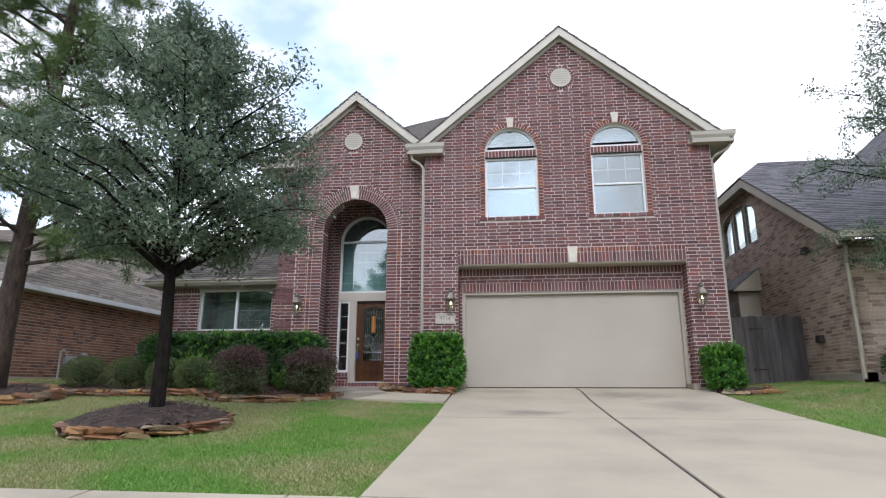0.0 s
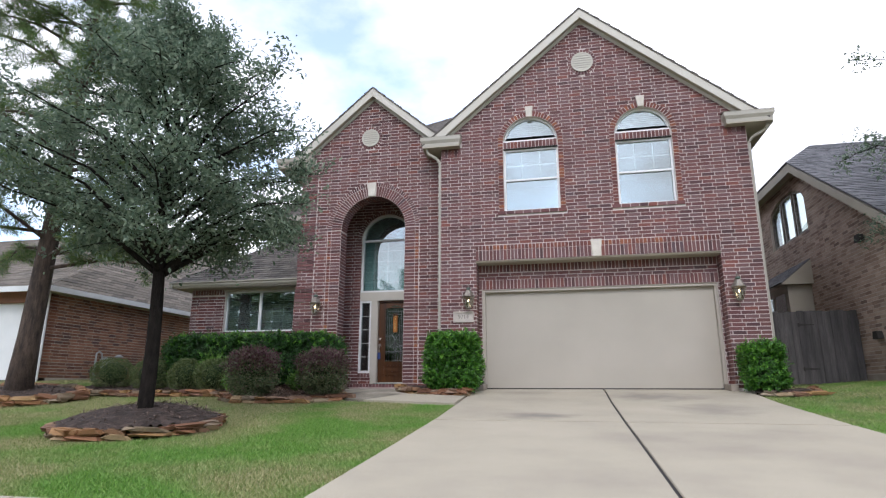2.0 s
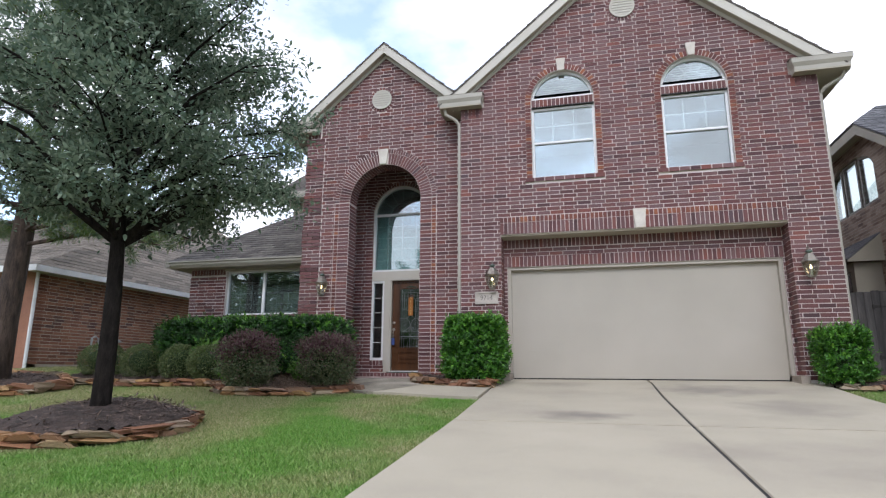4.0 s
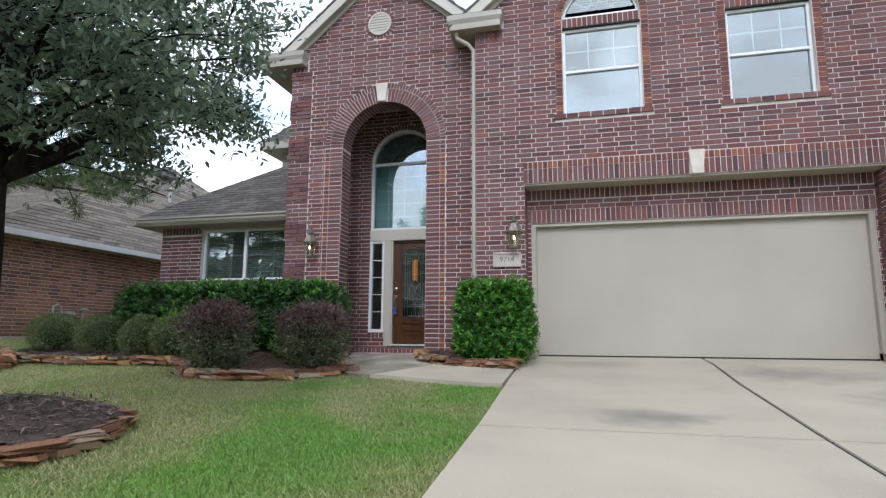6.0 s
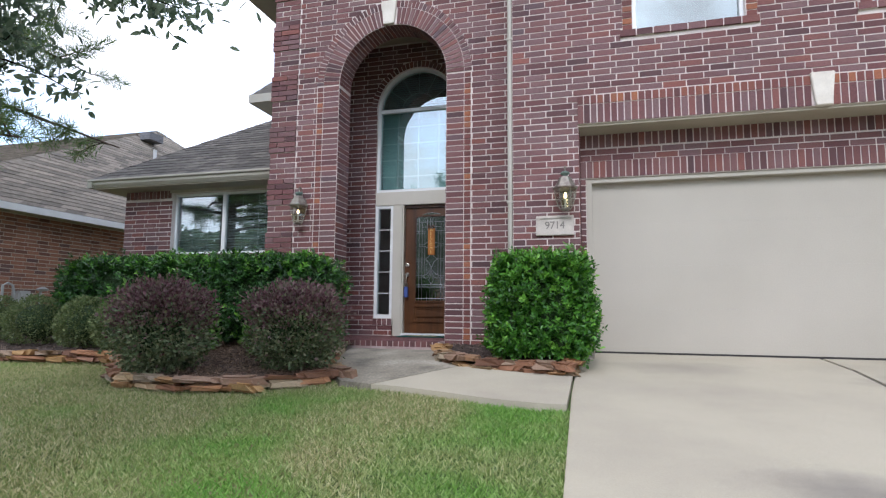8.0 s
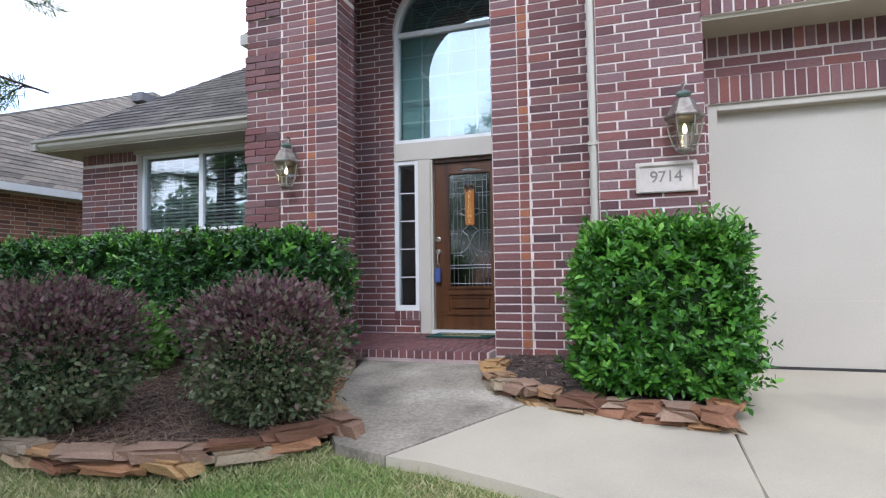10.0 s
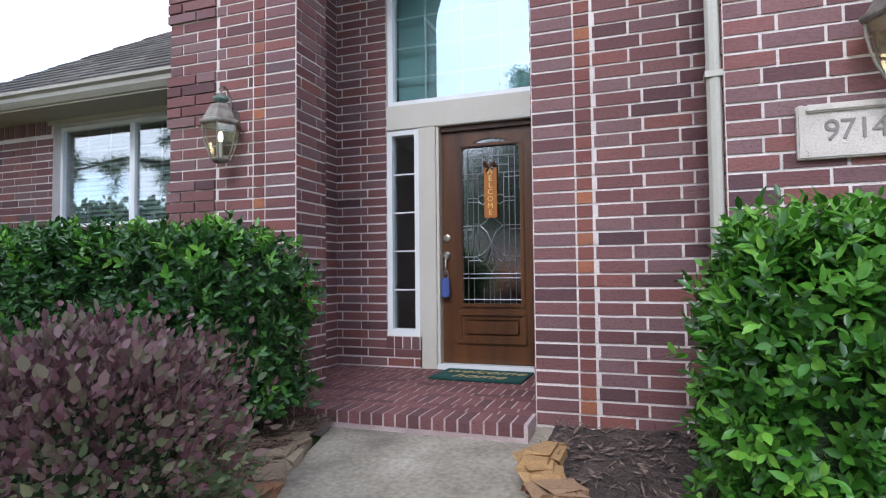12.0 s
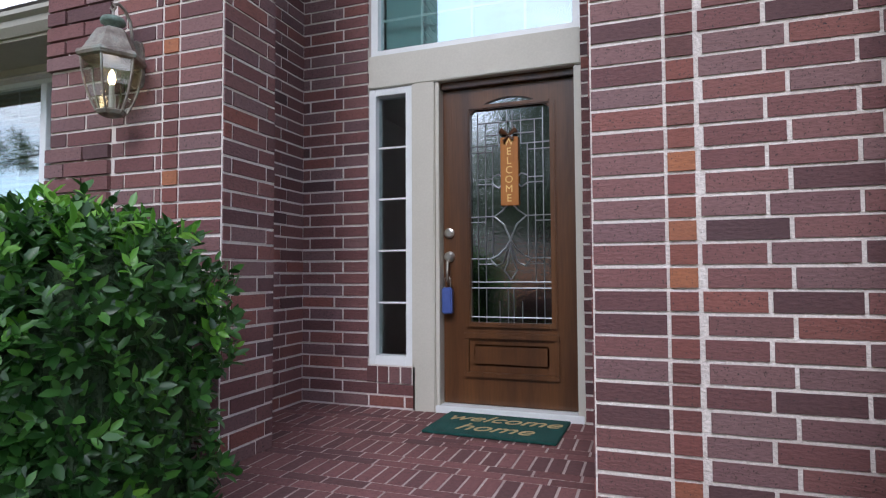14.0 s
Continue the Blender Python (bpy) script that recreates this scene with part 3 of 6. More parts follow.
class Bricks:
    """Bricks on one wall: m carries (along, out of the wall, up) to the world, out being -y."""

    def __init__(self, m=None):
        self.m, self.many, self.ones = m or Matrix(), Build(), []

    def rect(self, u0, u1, z0, z1, proud=0.006, single=None):
        d = proud + rng.uniform(-0.0015, 0.0015)
        u0, u1, z0, z1 = (v + rng.uniform(-0.0016, 0.0016) for v in (u0, u1, z0, z1))
        if single:
            self.ones.append(((u0 + u1) / 2, (z0 + z1) / 2, u1 - u0, z1 - z0, d, single))
        else:
            k = [(u0, -d, z0), (u1, -d, z0), (u1, -d, z1), (u0, -d, z1), (u0, 0.01, z0), (u1, 0.01, z0), (u1, 0.01, z1), (u0, 0.01, z1)]
            self.many.add([self.m @ Vector(p) for p in k], [(0, 1, 2, 3), (4, 5, 1, 0), (1, 5, 6, 2), (3, 2, 6, 7), (4, 0, 3, 7)])

    def quad(self, c, proud=0.008):
        """A wedge with corners c in (along, up), against the clock as seen from the front."""
        d = proud + rng.uniform(-0.001, 0.001)
        k = [(u, -d, z) for u, z in c] + [(u, 0.01, z) for u, z in c]
        self.many.add([self.m @ Vector(p) for p in k], [(0, 1, 2, 3), (4, 5, 1, 0), (1, 5, 6, 2), (3, 2, 6, 7), (4, 0, 3, 7)])

    def run(self, z0, z1, spans, phase=0.0, near=None):
        """Running courses from z0 to z1 in the spans (u0, u1) that spans(z) gives at a height."""
        n = 0
        z = z0
        while z + COURSE * 0.6 < z1:
            top = min(z + COURSE - JOINT, z1)
            for u0, u1 in spans(z + COURSE / 2):
                u = math.floor((u0 - phase) / LONG) * LONG + phase + (0.26 * LONG if n % 2 else 0)
                while u > u0:
                    u -= LONG
                while u < u1:
                    a, e = max(u, u0), min(u + LONG - JOINT, u1)
                    if e - a > 0.007:
                        self.rect(a, e, z, top, single="brick" if near and near((a + e) / 2, z) else None)
                    u += LONG
            z += COURSE
            n += 1

    def soldiers(self, u0, u1, z0, z1, proud=0.008, wide=0.0):
        n = max(1, round((u1 - u0) / (wide or COURSE)))
        w = (u1 - u0) / n
        for i in range(n):
            self.rect(u0 + i * w, u0 + (i + 1) * w - JOINT, z0, z1, proud)

    def ring(self, cx, cz, r0, r1, n, a0=0, a1=180, proud=0.01, skip=0):
        for i in range(n):
            p, q = a0 + (a1 - a0) * i / n, a0 + (a1 - a0) * (i + 1) / n
            if skip and abs((p + q) / 2 - 90) < skip:
                continue
            g0, g1 = math.degrees(JOINT / 2 / r0), math.degrees(JOINT / 2 / r1)
            pt = lambda r, a: (cx + r * math.cos(radians(a)), cz + r * math.sin(radians(a)))
            self.quad([pt(r0, q - g0), pt(r0, p + g0), pt(r1, p + g1), pt(r1, q - g1)], proud)

    def finish(self, wall, material="brick", label=""):
        if self.many.v:
            tagged(part("brickwork", self.many, material, wall, label), kind="stuff")
        for u, z, w, h, d, kind in self.ones:
            ob = new("brick", UNIT_ORANGE if kind == "orange" else UNIT)
            ob.parent = wall
            ob.matrix_local = self.m @ Matrix.Translation((u, 0.005 - d / 2, z)) @ Matrix.Diagonal((w, d + 0.01, h, 1))


def cut(spans, a, e):
    out = []
    for u0, u1 in spans:
        if e <= u0 or a >= u1:
            out.append((u0, u1))
        else:
            out += [q for q in ((u0, a), (e, u1)) if q[1] - q[0] > 0.02]
    return out


def face(y):
    return Matrix.Translation((0, y, 0))


def east(x):
    """A wall facing +x: along is +y."""
    return Matrix(((0, -1, 0, x), (1, 0, 0, 0), (0, 0, 1, 0), (0, 0, 0, 1)))


def west(x):
    """A wall facing -x: along is -y."""
    return Matrix(((0, 1, 0, x), (-1, 0, 0, 0), (0, 0, 1, 0), (0, 0, 0, 1)))


# garage block: front wall
GL, GR, GY, WL, WY = -0.95, 5.76, -0.51, -4.72, -0.06
WIN = [(0.53, 1.78), (3.05, 4.25)]
SILL, HEAD, SPRING = 3.94, 5.45, 5.60
PK, EV = (2.43, 8.62), 5.80
wall_garage = tagged(new("wall_garage"), "dark red brick gable wall over the garage", "wall", kind="structure")
holes = []
for a, e in WIN:
    c, r = (a + e) / 2, (e - a) / 2
    holes.append([(a, SILL), (e, SILL)] + arc(c, SPRING, r, 0, 180, 20))
part("wall_core", Build().slab([(GL, -0.5), (-0.14, -0.5), (-0.14, 2.79), (4.99, 2.79), (4.99, -0.5), (GR, -0.5), (GR, EV), PK, (GL, EV)], holes, GY, GY + 0.26), "mortar", wall_garage, "pale mortar")
bg = Bricks(face(GY))


def spans_garage(z):
    lim = 0.0 if z < EV else (z - EV) / (PK[1] - EV)
    s = [(GL + 0.005 + lim * (PK[0] - GL), GR - 0.005 - lim * (GR - PK[0]))]
    if z < 3.16:
        s = cut(s, -0.145, 4.995)
    for a, e in WIN:
        c, r = (a + e) / 2, (e - a) / 2 + 0.125
        if SILL - 0.09 < z < SILL:
            s = cut(s, a - 0.15, e + 0.15)
        elif SILL <= z < SPRING:
            s = cut(s, a - 0.125, e + 0.125)
        elif SPRING <= z < SPRING + r:
            h = math.sqrt(r * r - (z - SPRING) ** 2)
            s = cut(s, c - h, c + h)
    if abs(z - 7.48) < 0.33:
        h = math.sqrt(0.33**2 - (z - 7.48) ** 2)
        s = cut(s, PK[0] - h, PK[0] + h)
    if z > 5.55 and z < 5.83:
        s = cut(cut(s, GL, -0.45), 5.29, GR)
    return s


bg.run(0.03, PK[1] - 0.15, spans_garage)
bo = Bricks(face(GY))
for a, e in WIN:
    c, r = (a + e) / 2, (e - a) / 2
    k = 21
    for i in range(k):
        z0 = SILL + i * (SPRING - SILL) / k
        for u in (a - 0.12, e + 0.01):
            bo.rect(u, u + 0.11, z0, z0 + (SPRING - SILL) / k - JOINT, 0.009)
    bo.ring(c, SPRING, r + 0.005, r + 0.12, 30, proud=0.009, skip=5)
    bg.soldiers(a - 0.15, e + 0.15, SILL - 0.085, SILL - 0.006, 0.035, 0.2)
bg.ring(PK[0], 7.48, 0.25, 0.325, 26, 0, 360)
part("band_core", Build().box(-0.14, 4.995, GY - 0.022, GY + 0.002, 2.795, 3.15), "mortar", wall_garage, "pale mortar")
for a, e in WIN:
    part("band_core", Build().box(a - 0.15, e + 0.14, GY - 0.027, GY + 0.002, SILL - 0.084, SILL - 0.008), "mortar", wall_garage, "pale mortar")
bg.soldiers(-0.145, 2.40, 2.80, 3.03, 0.03)
bg.soldiers(2.60, 5.0, 2.80, 3.03, 0.03)
bo.soldiers(-0.145, 2.40, 3.04, 3.145, 0.03)
bo.soldiers(2.60, 5.0, 3.04, 3.145, 0.03)
bg.soldiers(GL + 0.01, -0.47, 5.34, 5.55)
bg.soldiers(5.31, GR - 0.01, 5.34, 5.55)
bg.finish(wall_garage)
bo.finish(wall_garage, "brick_orange", "orange-red edging bricks")


def keystone(parent, x, y, z0, z1, w0, w1):
    part("keystone", Build().prism([(x - w0 / 2, z0), (x + w0 / 2, z0), (x + w1 / 2, z1), (x - w1 / 2, z1)], y - 0.05, y + 0.02), "stone", parent, "cream cast-stone keystone", 0.008)


for a, e in WIN:
    keystone(wall_garage, (a + e) / 2, GY, 6.20, 6.47, 0.12, 0.19)
keystone(wall_garage, 2.50, GY - 0.02, 2.79, 3.17, 0.16, 0.24)
part("lintel_soffit", Build().box(-0.14, 4.99, GY + 0.005, -0.1, 2.765, 2.79), "soffit", wall_garage, "painted lintel board")

# recess with the garage door
wall_recess = tagged(new("wall_garage_recess"), "recessed brick wall round the garage door", "wall", kind="structure")
part("wall_core", Build().slab([(-0.2, -0.5), (-0.07, -0.5), (-0.07, 2.20), (4.95, 2.20), (4.95, -0.5), (5.05, -0.5), (5.05, 2.9), (-0.2, 2.9)], [], -0.12, 0.1), "mortar", wall_recess, "pale mortar")
br = Bricks(face(-0.12))
br.soldiers(-0.135, 4.985, 2.21, 2.42, 0.012)
br.run(2.43, 2.60, lambda z: [(-0.135, 4.985)])
br.soldiers(-0.135, 4.985, 2.60, 2.765, 0.008)
br.run(0.03, 2.2, lambda z: [(-0.135, -0.075), (4.955, 4.985)])
br.finish(wall_recess)
for mm, nm in ((east(-0.14), "e"), (west(4.99), "w")):
    bj = Bricks(mm)
    bj.run(0.03, 2.78, (lambda z: [(GY, -0.13)]) if nm == "e" else (lambda z: [(0.13, -GY)]), GY)
    bj.finish(wall_recess)
part("base_ledge", Build().box(-0.16, -0.0, GY - 0.06, 0.0, -0.2, 0.1).box(4.88, 5.02, GY - 0.06, 0.0, -0.2, 0.1), "foundation", wall_recess, "concrete base")

garage_door = tagged(new("door_2"), "plain cream sectional garage door, shut", "garage door", kind="structure")
for i in range(4):
    part("panel", Build().box(0.0, 4.88, 0.0, 0.04, 0.02 + i * 0.532, 0.02 + (i + 1) * 0.532 - 0.0006), "garage", garage_door, bevel=0.0008)
part("frame", Build().box(-0.07, 0.0, -0.1, 0.06, 0.0, 2.2).box(4.88, 4.95, -0.1, 0.06, 0.0, 2.2).box(0.0, 4.88, -0.1, 0.06, 2.145, 2.2), "garage", garage_door, "cream door frame", 0.005)
part("seal", Build().box(0.0, 4.88, -0.01, 0.05, -0.01, 0.022), "dark", garage_door, "black rubber seal")

# side faces of the garage block and the rest of the shell
wall_side = tagged(new("wall_garage_side"), "short red brick return wall beside the downspout", "wall", kind="structure")
part("wall_core", Build().box(GL, GL + 0.26, GY + 0.26, 2.0, -0.5, EV), "mortar", wall_side)
bs = Bricks(west(GL))
bs.run(0.03, EV, lambda z: [(0.07, 0.505)], 0.07)
bs.finish(wall_side)
wall_east = tagged(part("wall_east", Build().box(GR - 0.26, GR, GY + 0.26, 11, -0.5, EV), "brick"), "red brick side wall of the house", "wall", kind="structure")
wall_back = tagged(part("wall_back", Build().box(-8.2, GR, 11, 11.26, -0.5, EV), "brick"), "red brick rear wall of the house", "wall", kind="structure")

# entry tower
EPK, EEV = (-2.83, 7.40), 5.78
AX, AR, ASPR = -2.775, 0.827, 3.84
wall_entry = tagged(new("wall_entry"), "dark red brick entry gable with a tall arched porch", "wall", kind="structure")
part("wall_core", Build().slab([(WL, -0.5), (AX - AR, -0.5), (AX - AR, ASPR)] + arc(AX, ASPR, AR, 180, 0, 28)[1:-1] + [(AX + AR, ASPR), (AX + AR, -0.5), (GL, -0.5), (GL, EEV), EPK, (WL, EEV)], [], WY, 0.33), "mortar", wall_entry, "pale mortar")
be = Bricks(face(WY))
RING = 0.365


def spans_entry(z):
    lim = 0.0 if z < EEV else (z - EEV) / (EPK[1] - EEV)
    s = [(WL + 0.005 + lim * (EPK[0] - WL), GL - 0.005 - lim * (GL - EPK[0]))]
    r = AR + RING
    if z < ASPR:
        s = cut(s, AX - r, AX + r)
    elif z < ASPR + r:
        h = math.sqrt(r * r - (z - ASPR) ** 2)
        s = cut(s, AX - h, AX + h)
    if abs(z - 6.25) < 0.31:
        h = math.sqrt(0.31**2 - (z - 6.25) ** 2)
        s = cut(s, -2.9 - h, -2.9 + h)
    if z < 5.45:
        s = cut(s, WL - 0.1, WL + 0.441)
    elif z < 5.83:
        s = cut(s, WL - 0.1, -4.36)
    return s


be.run(0.05, EPK[1] - 0.12, spans_entry, -1.376, lambda u, z: (u > -1.75 and z < 2.25) or (-4.35 < u < -3.9 and 1.0 < z < 2.5))
bh = Bricks(face(WY))
z, k = 0.05, 0
while z < ASPR - 0.03:
    near = 0.2 < z < 2.4
    for sgn in (-1, 1):
        u = AX + sgn * (AR + 0.127)
        be.rect(u - 0.121, u + 0.121, z, z + COURSE - JOINT, single="brick" if near else None)
        u = AX + sgn * (AR + 0.304)
        bh.rect(u - 0.044, u + 0.044, z, z + COURSE - JOINT, 0.009, "orange" if near else None)
    z += COURSE
be.ring(AX, ASPR, AR + 0.005, AR + 0.25, 46, skip=5)
be.ring(AX, ASPR, AR + 0.26, AR + 0.36, 60, skip=4, proud=0.009)
# quoins at the left edge
z, k = 0.05, 0
while z < 5.42:
    pr = 0.024 if (k // 5) % 2 else 0.007
    ends = (0.262, 0.43) if k % 2 else (0.13, 0.43)
    be.rect(WL + (0.004 if pr < 0.01 else -0.012), WL + ends[0] - JOINT, z, z + COURSE - JOINT, pr)
    be.rect(WL + ends[0], WL + ends[1], z, z + COURSE - JOINT, pr)
    z += COURSE
    k += 1
be.soldiers(WL + 0.01, -4.38, 5.45, 5.6)
be.ring(-2.9, 6.25, 0.235, 0.305, 24, 0, 360)
be.finish(wall_entry)
bh.finish(wall_entry, "brick_orange", "orange-red header bricks")
keystone(wall_entry, AX - 0.05, WY, 4.67, 5.03, 0.16, 0.24)
bl = Bricks(west(WL))
part("wall_core", Build().box(WL, WL + 0.26, 0.33, 4.4, -0.5, EEV), "mortar", wall_entry)
bl.run(0.05, 5.7, lambda z: [(-3.0, 0.05)], 0.02)
bl.finish(wall_entry)
for mm, sp, ph in ((east(AX - AR), (WY + 0.005, 0.325), WY), (west(AX + AR), (-0.325, -WY - 0.005), 0.06)):
    bj = Bricks(mm)
    bj.run(0.1, ASPR, lambda z, s=sp: [s], ph)
    bj.finish(wall_entry)
bsof = Build()
for i in range(44):
    a0, a1 = radians(180 * i / 44 + 0.3), radians(180 * (i + 1) / 44 - 0.3)
    for y0, y1 in ((WY + 0.005, 0.13), (0.14, 0.325)):
        c = [(AX + (AR - d) * math.cos(a), y, ASPR + (AR - d) * math.sin(a)) for d in (0.006, -0.01) for a, y in ((a0, y0), (a1, y0), (a1, y1), (a0, y1))]
        bsof.add(c, [(0, 1, 2, 3), (4, 0, 3, 7), (1, 5, 6, 2), (0, 4, 5, 1), (3, 2, 6, 7)])
tagged(part("arch_bricks", bsof, "brick", wall_entry), kind="stuff")
part("base_ledge", Build().box(WL, -3.6, WY - 0.035, WY, -0.4, 0.035).box(AX + AR - 0.01, GL - 0.1, WY - 0.035, WY, -0.4, 0.035), "foundation", wall_entry, "concrete footing")

# porch niche: side walls, back wall, ceiling, floor
NL, NR, DY = -4.05, -1.5, 1.28
wall_porch = tagged(new("wall_porch"), "shaded brick walls of the porch niche", "wall", kind="structure")
TX, TRAD, TSP = -2.83, 0.71, 3.89
part("wall_core", Build().box(NL - 0.26, NL, 0.33, DY + 0.26, -0.3, 5.1).box(NR, NR + 0.26, 0.33, DY + 0.26, -0.3, 5.1), "mortar", wall_porch)
part("wall_core", Build().slab([(NL, -0.3), (-3.2, -0.3), (-3.2, 0.385), (TX - TRAD, 0.385), (TX - TRAD, TSP)] + arc(TX, TSP, TRAD, 180, 0, 24)[1:] + [(TX + TRAD, -0.3), (NR, -0.3), (NR, 5.1), (NL, 5.1)], [], DY, DY + 0.26), "mortar", wall_porch, "pale mortar")
bp = Bricks(face(DY))


def spans_porch(z):
    s = [(NL + 0.005, NR - 0.005)]
    if z < 0.385:
        if z > 0.29:
            s = cut(s, TX - TRAD, TX + TRAD)
        else:
            s = cut(s, -3.21, TX + TRAD)
    elif z < TSP:
        s = cut(s, TX - TRAD, TX + TRAD)
    elif z < TSP + TRAD + 0.11:
        h = math.sqrt((TRAD + 0.11) ** 2 - (z - TSP) ** 2)
        s = cut(s, TX - h, TX + h)
    return s


bp.run(0.12, 5.05, spans_porch, NL)
bp.ring(TX, TSP, TRAD + 0.004, TRAD + 0.105, 34)
bp.soldiers(TX - TRAD, -3.21, 0.275, 0.38, 0.012, 0.075)
bp.finish(wall_porch)
for mm, sp, ph in ((east(NL), (0.335, DY - 0.005), DY), (west(NR), (-DY + 0.005, -0.335), 0)):
    bj = Bricks(mm)
    bj.run(0.12, 5.05, lambda z, s=sp: [s], ph)
    bj.finish(wall_porch)
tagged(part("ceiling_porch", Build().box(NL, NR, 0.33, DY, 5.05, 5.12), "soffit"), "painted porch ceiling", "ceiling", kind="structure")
porch = tagged(new("floor_porch"), "raised porch floor of red brick pavers", "floor", kind="structure")
STEP_Y = -0.32
part("floor_core", Build().box(AX - AR, AX + AR, STEP_Y + 0.004, 0.33, -0.3, 0.1035).box(NL, NR, 0.33, DY, -0.3, 0.1035), "mortar_porch", porch, "grey-pink mortar")


def paver(x0, x1, y0, y1, z0=0.085, z1=0.106):
    ob = new("paver", UNIT_PAVER)
    ob.parent = porch
    ob.location, ob.scale = ((x0 + x1) / 2, (y0 + y1) / 2, (z0 + z1) / 2), (x1 - x0, y1 - y0, z1 - z0 + rng.uniform(-0.001, 0.002))


y, k = STEP_Y, 0
while y < DY - 0.03:
    deep = 0.205 if k % 3 == 0 else 0.078
    x0, x1 = (AX - AR + 0.01, AX + AR - 0.01) if y < 0.3 else (NL + 0.01, NR - 0.01)
    w = 0.0775 if k % 3 == 0 else 0.215
    n = round((x1 - x0) / w)
    w, edge = (x1 - x0) / n, (x0, x1)
    if k % 3 == 2:
        x0 -= w / 2
    for i in range(n + (k % 3 == 2)):
        paver(max(x0 + i * w, edge[0]), min(x0 + (i + 1) * w - 0.013, edge[1]), y, min(y + deep - 0.01, DY - 0.005), 0.035 if k == 0 else 0.085)
    y += deep
    k += 1

# study wing with the double window
FY, FL = 0.9, -8.3
wall_wing = tagged(new("wall_wing"), "low red brick wing with a double window", "wall", kind="structure")
FW = (-7.28, -5.25, 1.46, 2.56)
part("wall_core", Build().slab([(FL, -0.5), (WL, -0.5), (WL, 2.66), (FL, 2.66)], [[(FW[0], FW[2]), (FW[1], FW[2]), (FW[1], FW[3]), (FW[0], FW[3])]], FY, FY + 0.26), "mortar", wall_wing)
part("wall_core", Build().box(FL, FL + 0.26, FY + 0.26, 11, -0.5, 2.66), "mortar", wall_wing)
bw = Bricks(face(FY))
bw.run(0.03, 2.47, lambda z: cut([(FL + 0.005, WL)], FW[0] - 0.005, FW[1] + 0.005) if z > FW[2] else [(FL + 0.005, WL)])
bw.soldiers(FL + 0.01, FW[0] - 0.02, 2.48, 2.63)
bw.finish(wall_wing)
bw = Bricks(west(FL))
bw.run(0.03, 2.6, lambda z: [(-4, -FY)])
bw.finish(wall_wing)
tagged(part("wall_upper", Build().box(-7.5, WL, 4.4, 4.6, 2.6, 5.6).box(-7.5, -7.3, 4.6, 11, 2.6, 5.6), "soffit"), "cream siding of the set-back upper storey", "wall", kind="structure")
tagged(part("floor_upper", Build().box(GL + 0.3, GR - 0.3, 0.12, 10.9, 2.85, 3.05).box(-8.0, GL, 1.6, 10.9, 2.7, 2.85), "room"), "upper storey floor inside the house", "floor", kind="structure")
tagged(part("wall_inner", Build().box(-7.9, GR - 0.3, 4.6, 4.7, 0.0, 2.7).box(GL + 0.3, GR - 0.3, 3.2, 3.3, 3.05, EV), "room"), "inner room walls seen dimly behind glass", "wall", kind="structure")
tagged(part("floor_inner", Build().box(-8.0, GR - 0.3, 1.55, 10.9, 0.0, 0.1), "wood_door"), "dark floor inside the house", "floor", kind="structure")
tagged(part("ceiling_inner", Build().box(GL + 0.3, GR - 0.3, 0.0, 10.9, EV - 0.05, EV), "room"), "upper ceiling inside the house", "ceiling", kind="structure")


# ---- roofs ----


def roof_plane(b, p0, p1, p2, p3, row=0.145, tab=0.31):
    """Shingle tabs on the plane with the eave p0-p1 and the top edge p3-p2."""
    p0, p1, p2, p3 = (Vector(p) for p in (p0, p1, p2, p3))
    up = (p3 - p0 + p2 - p1) / 2
    n = ((p1 - p0).cross(up)).normalized()
    if n.z < 0:
        n = -n
    b.add([p0 - n * 0.03, p1 - n * 0.03, p2 - n * 0.03, p3 - n * 0.03, p0, p1, p2, p3], [(0, 1, 2, 3), (4, 7, 6, 5), (0, 4, 5, 1), (1, 5, 6, 2), (2, 6, 7, 3), (3, 7, 4, 0)])
    rows = max(1, int(up.length / row))
    for i in range(rows):
        va, vb = i / rows, min(1.0, (i + 1.12) / rows)
        a0, a1, c0, c1 = p0.lerp(p3, va), p1.lerp(p2, va), p0.lerp(p3, vb), p1.lerp(p2, vb)
        k = max(1, int((a1 - a0).length / tab))
        for j in range(k):
            s0, s1 = min(1, (j + (0.5 if i % 2 else 0)) / k), min(1, (j + 1 + (0.5 if i % 2 else 0)) / k - 0.006 / max(0.3, (a1 - a0).length))
            if s1 - s0 < 0.001:
                continue
            h = 0.012 + rng.uniform(0, 0.004)
            q = [a0.lerp(a1, s0) + n * h, a0.lerp(a1, s1) + n * h, c0.lerp(c1, s1) + n * 0.003, c0.lerp(c1, s0) + n * 0.003]
            b.add(q + [a0.lerp(a1, s0), a0.lerp(a1, s1)], [(0, 1, 2, 3), (4, 5, 1, 0)])


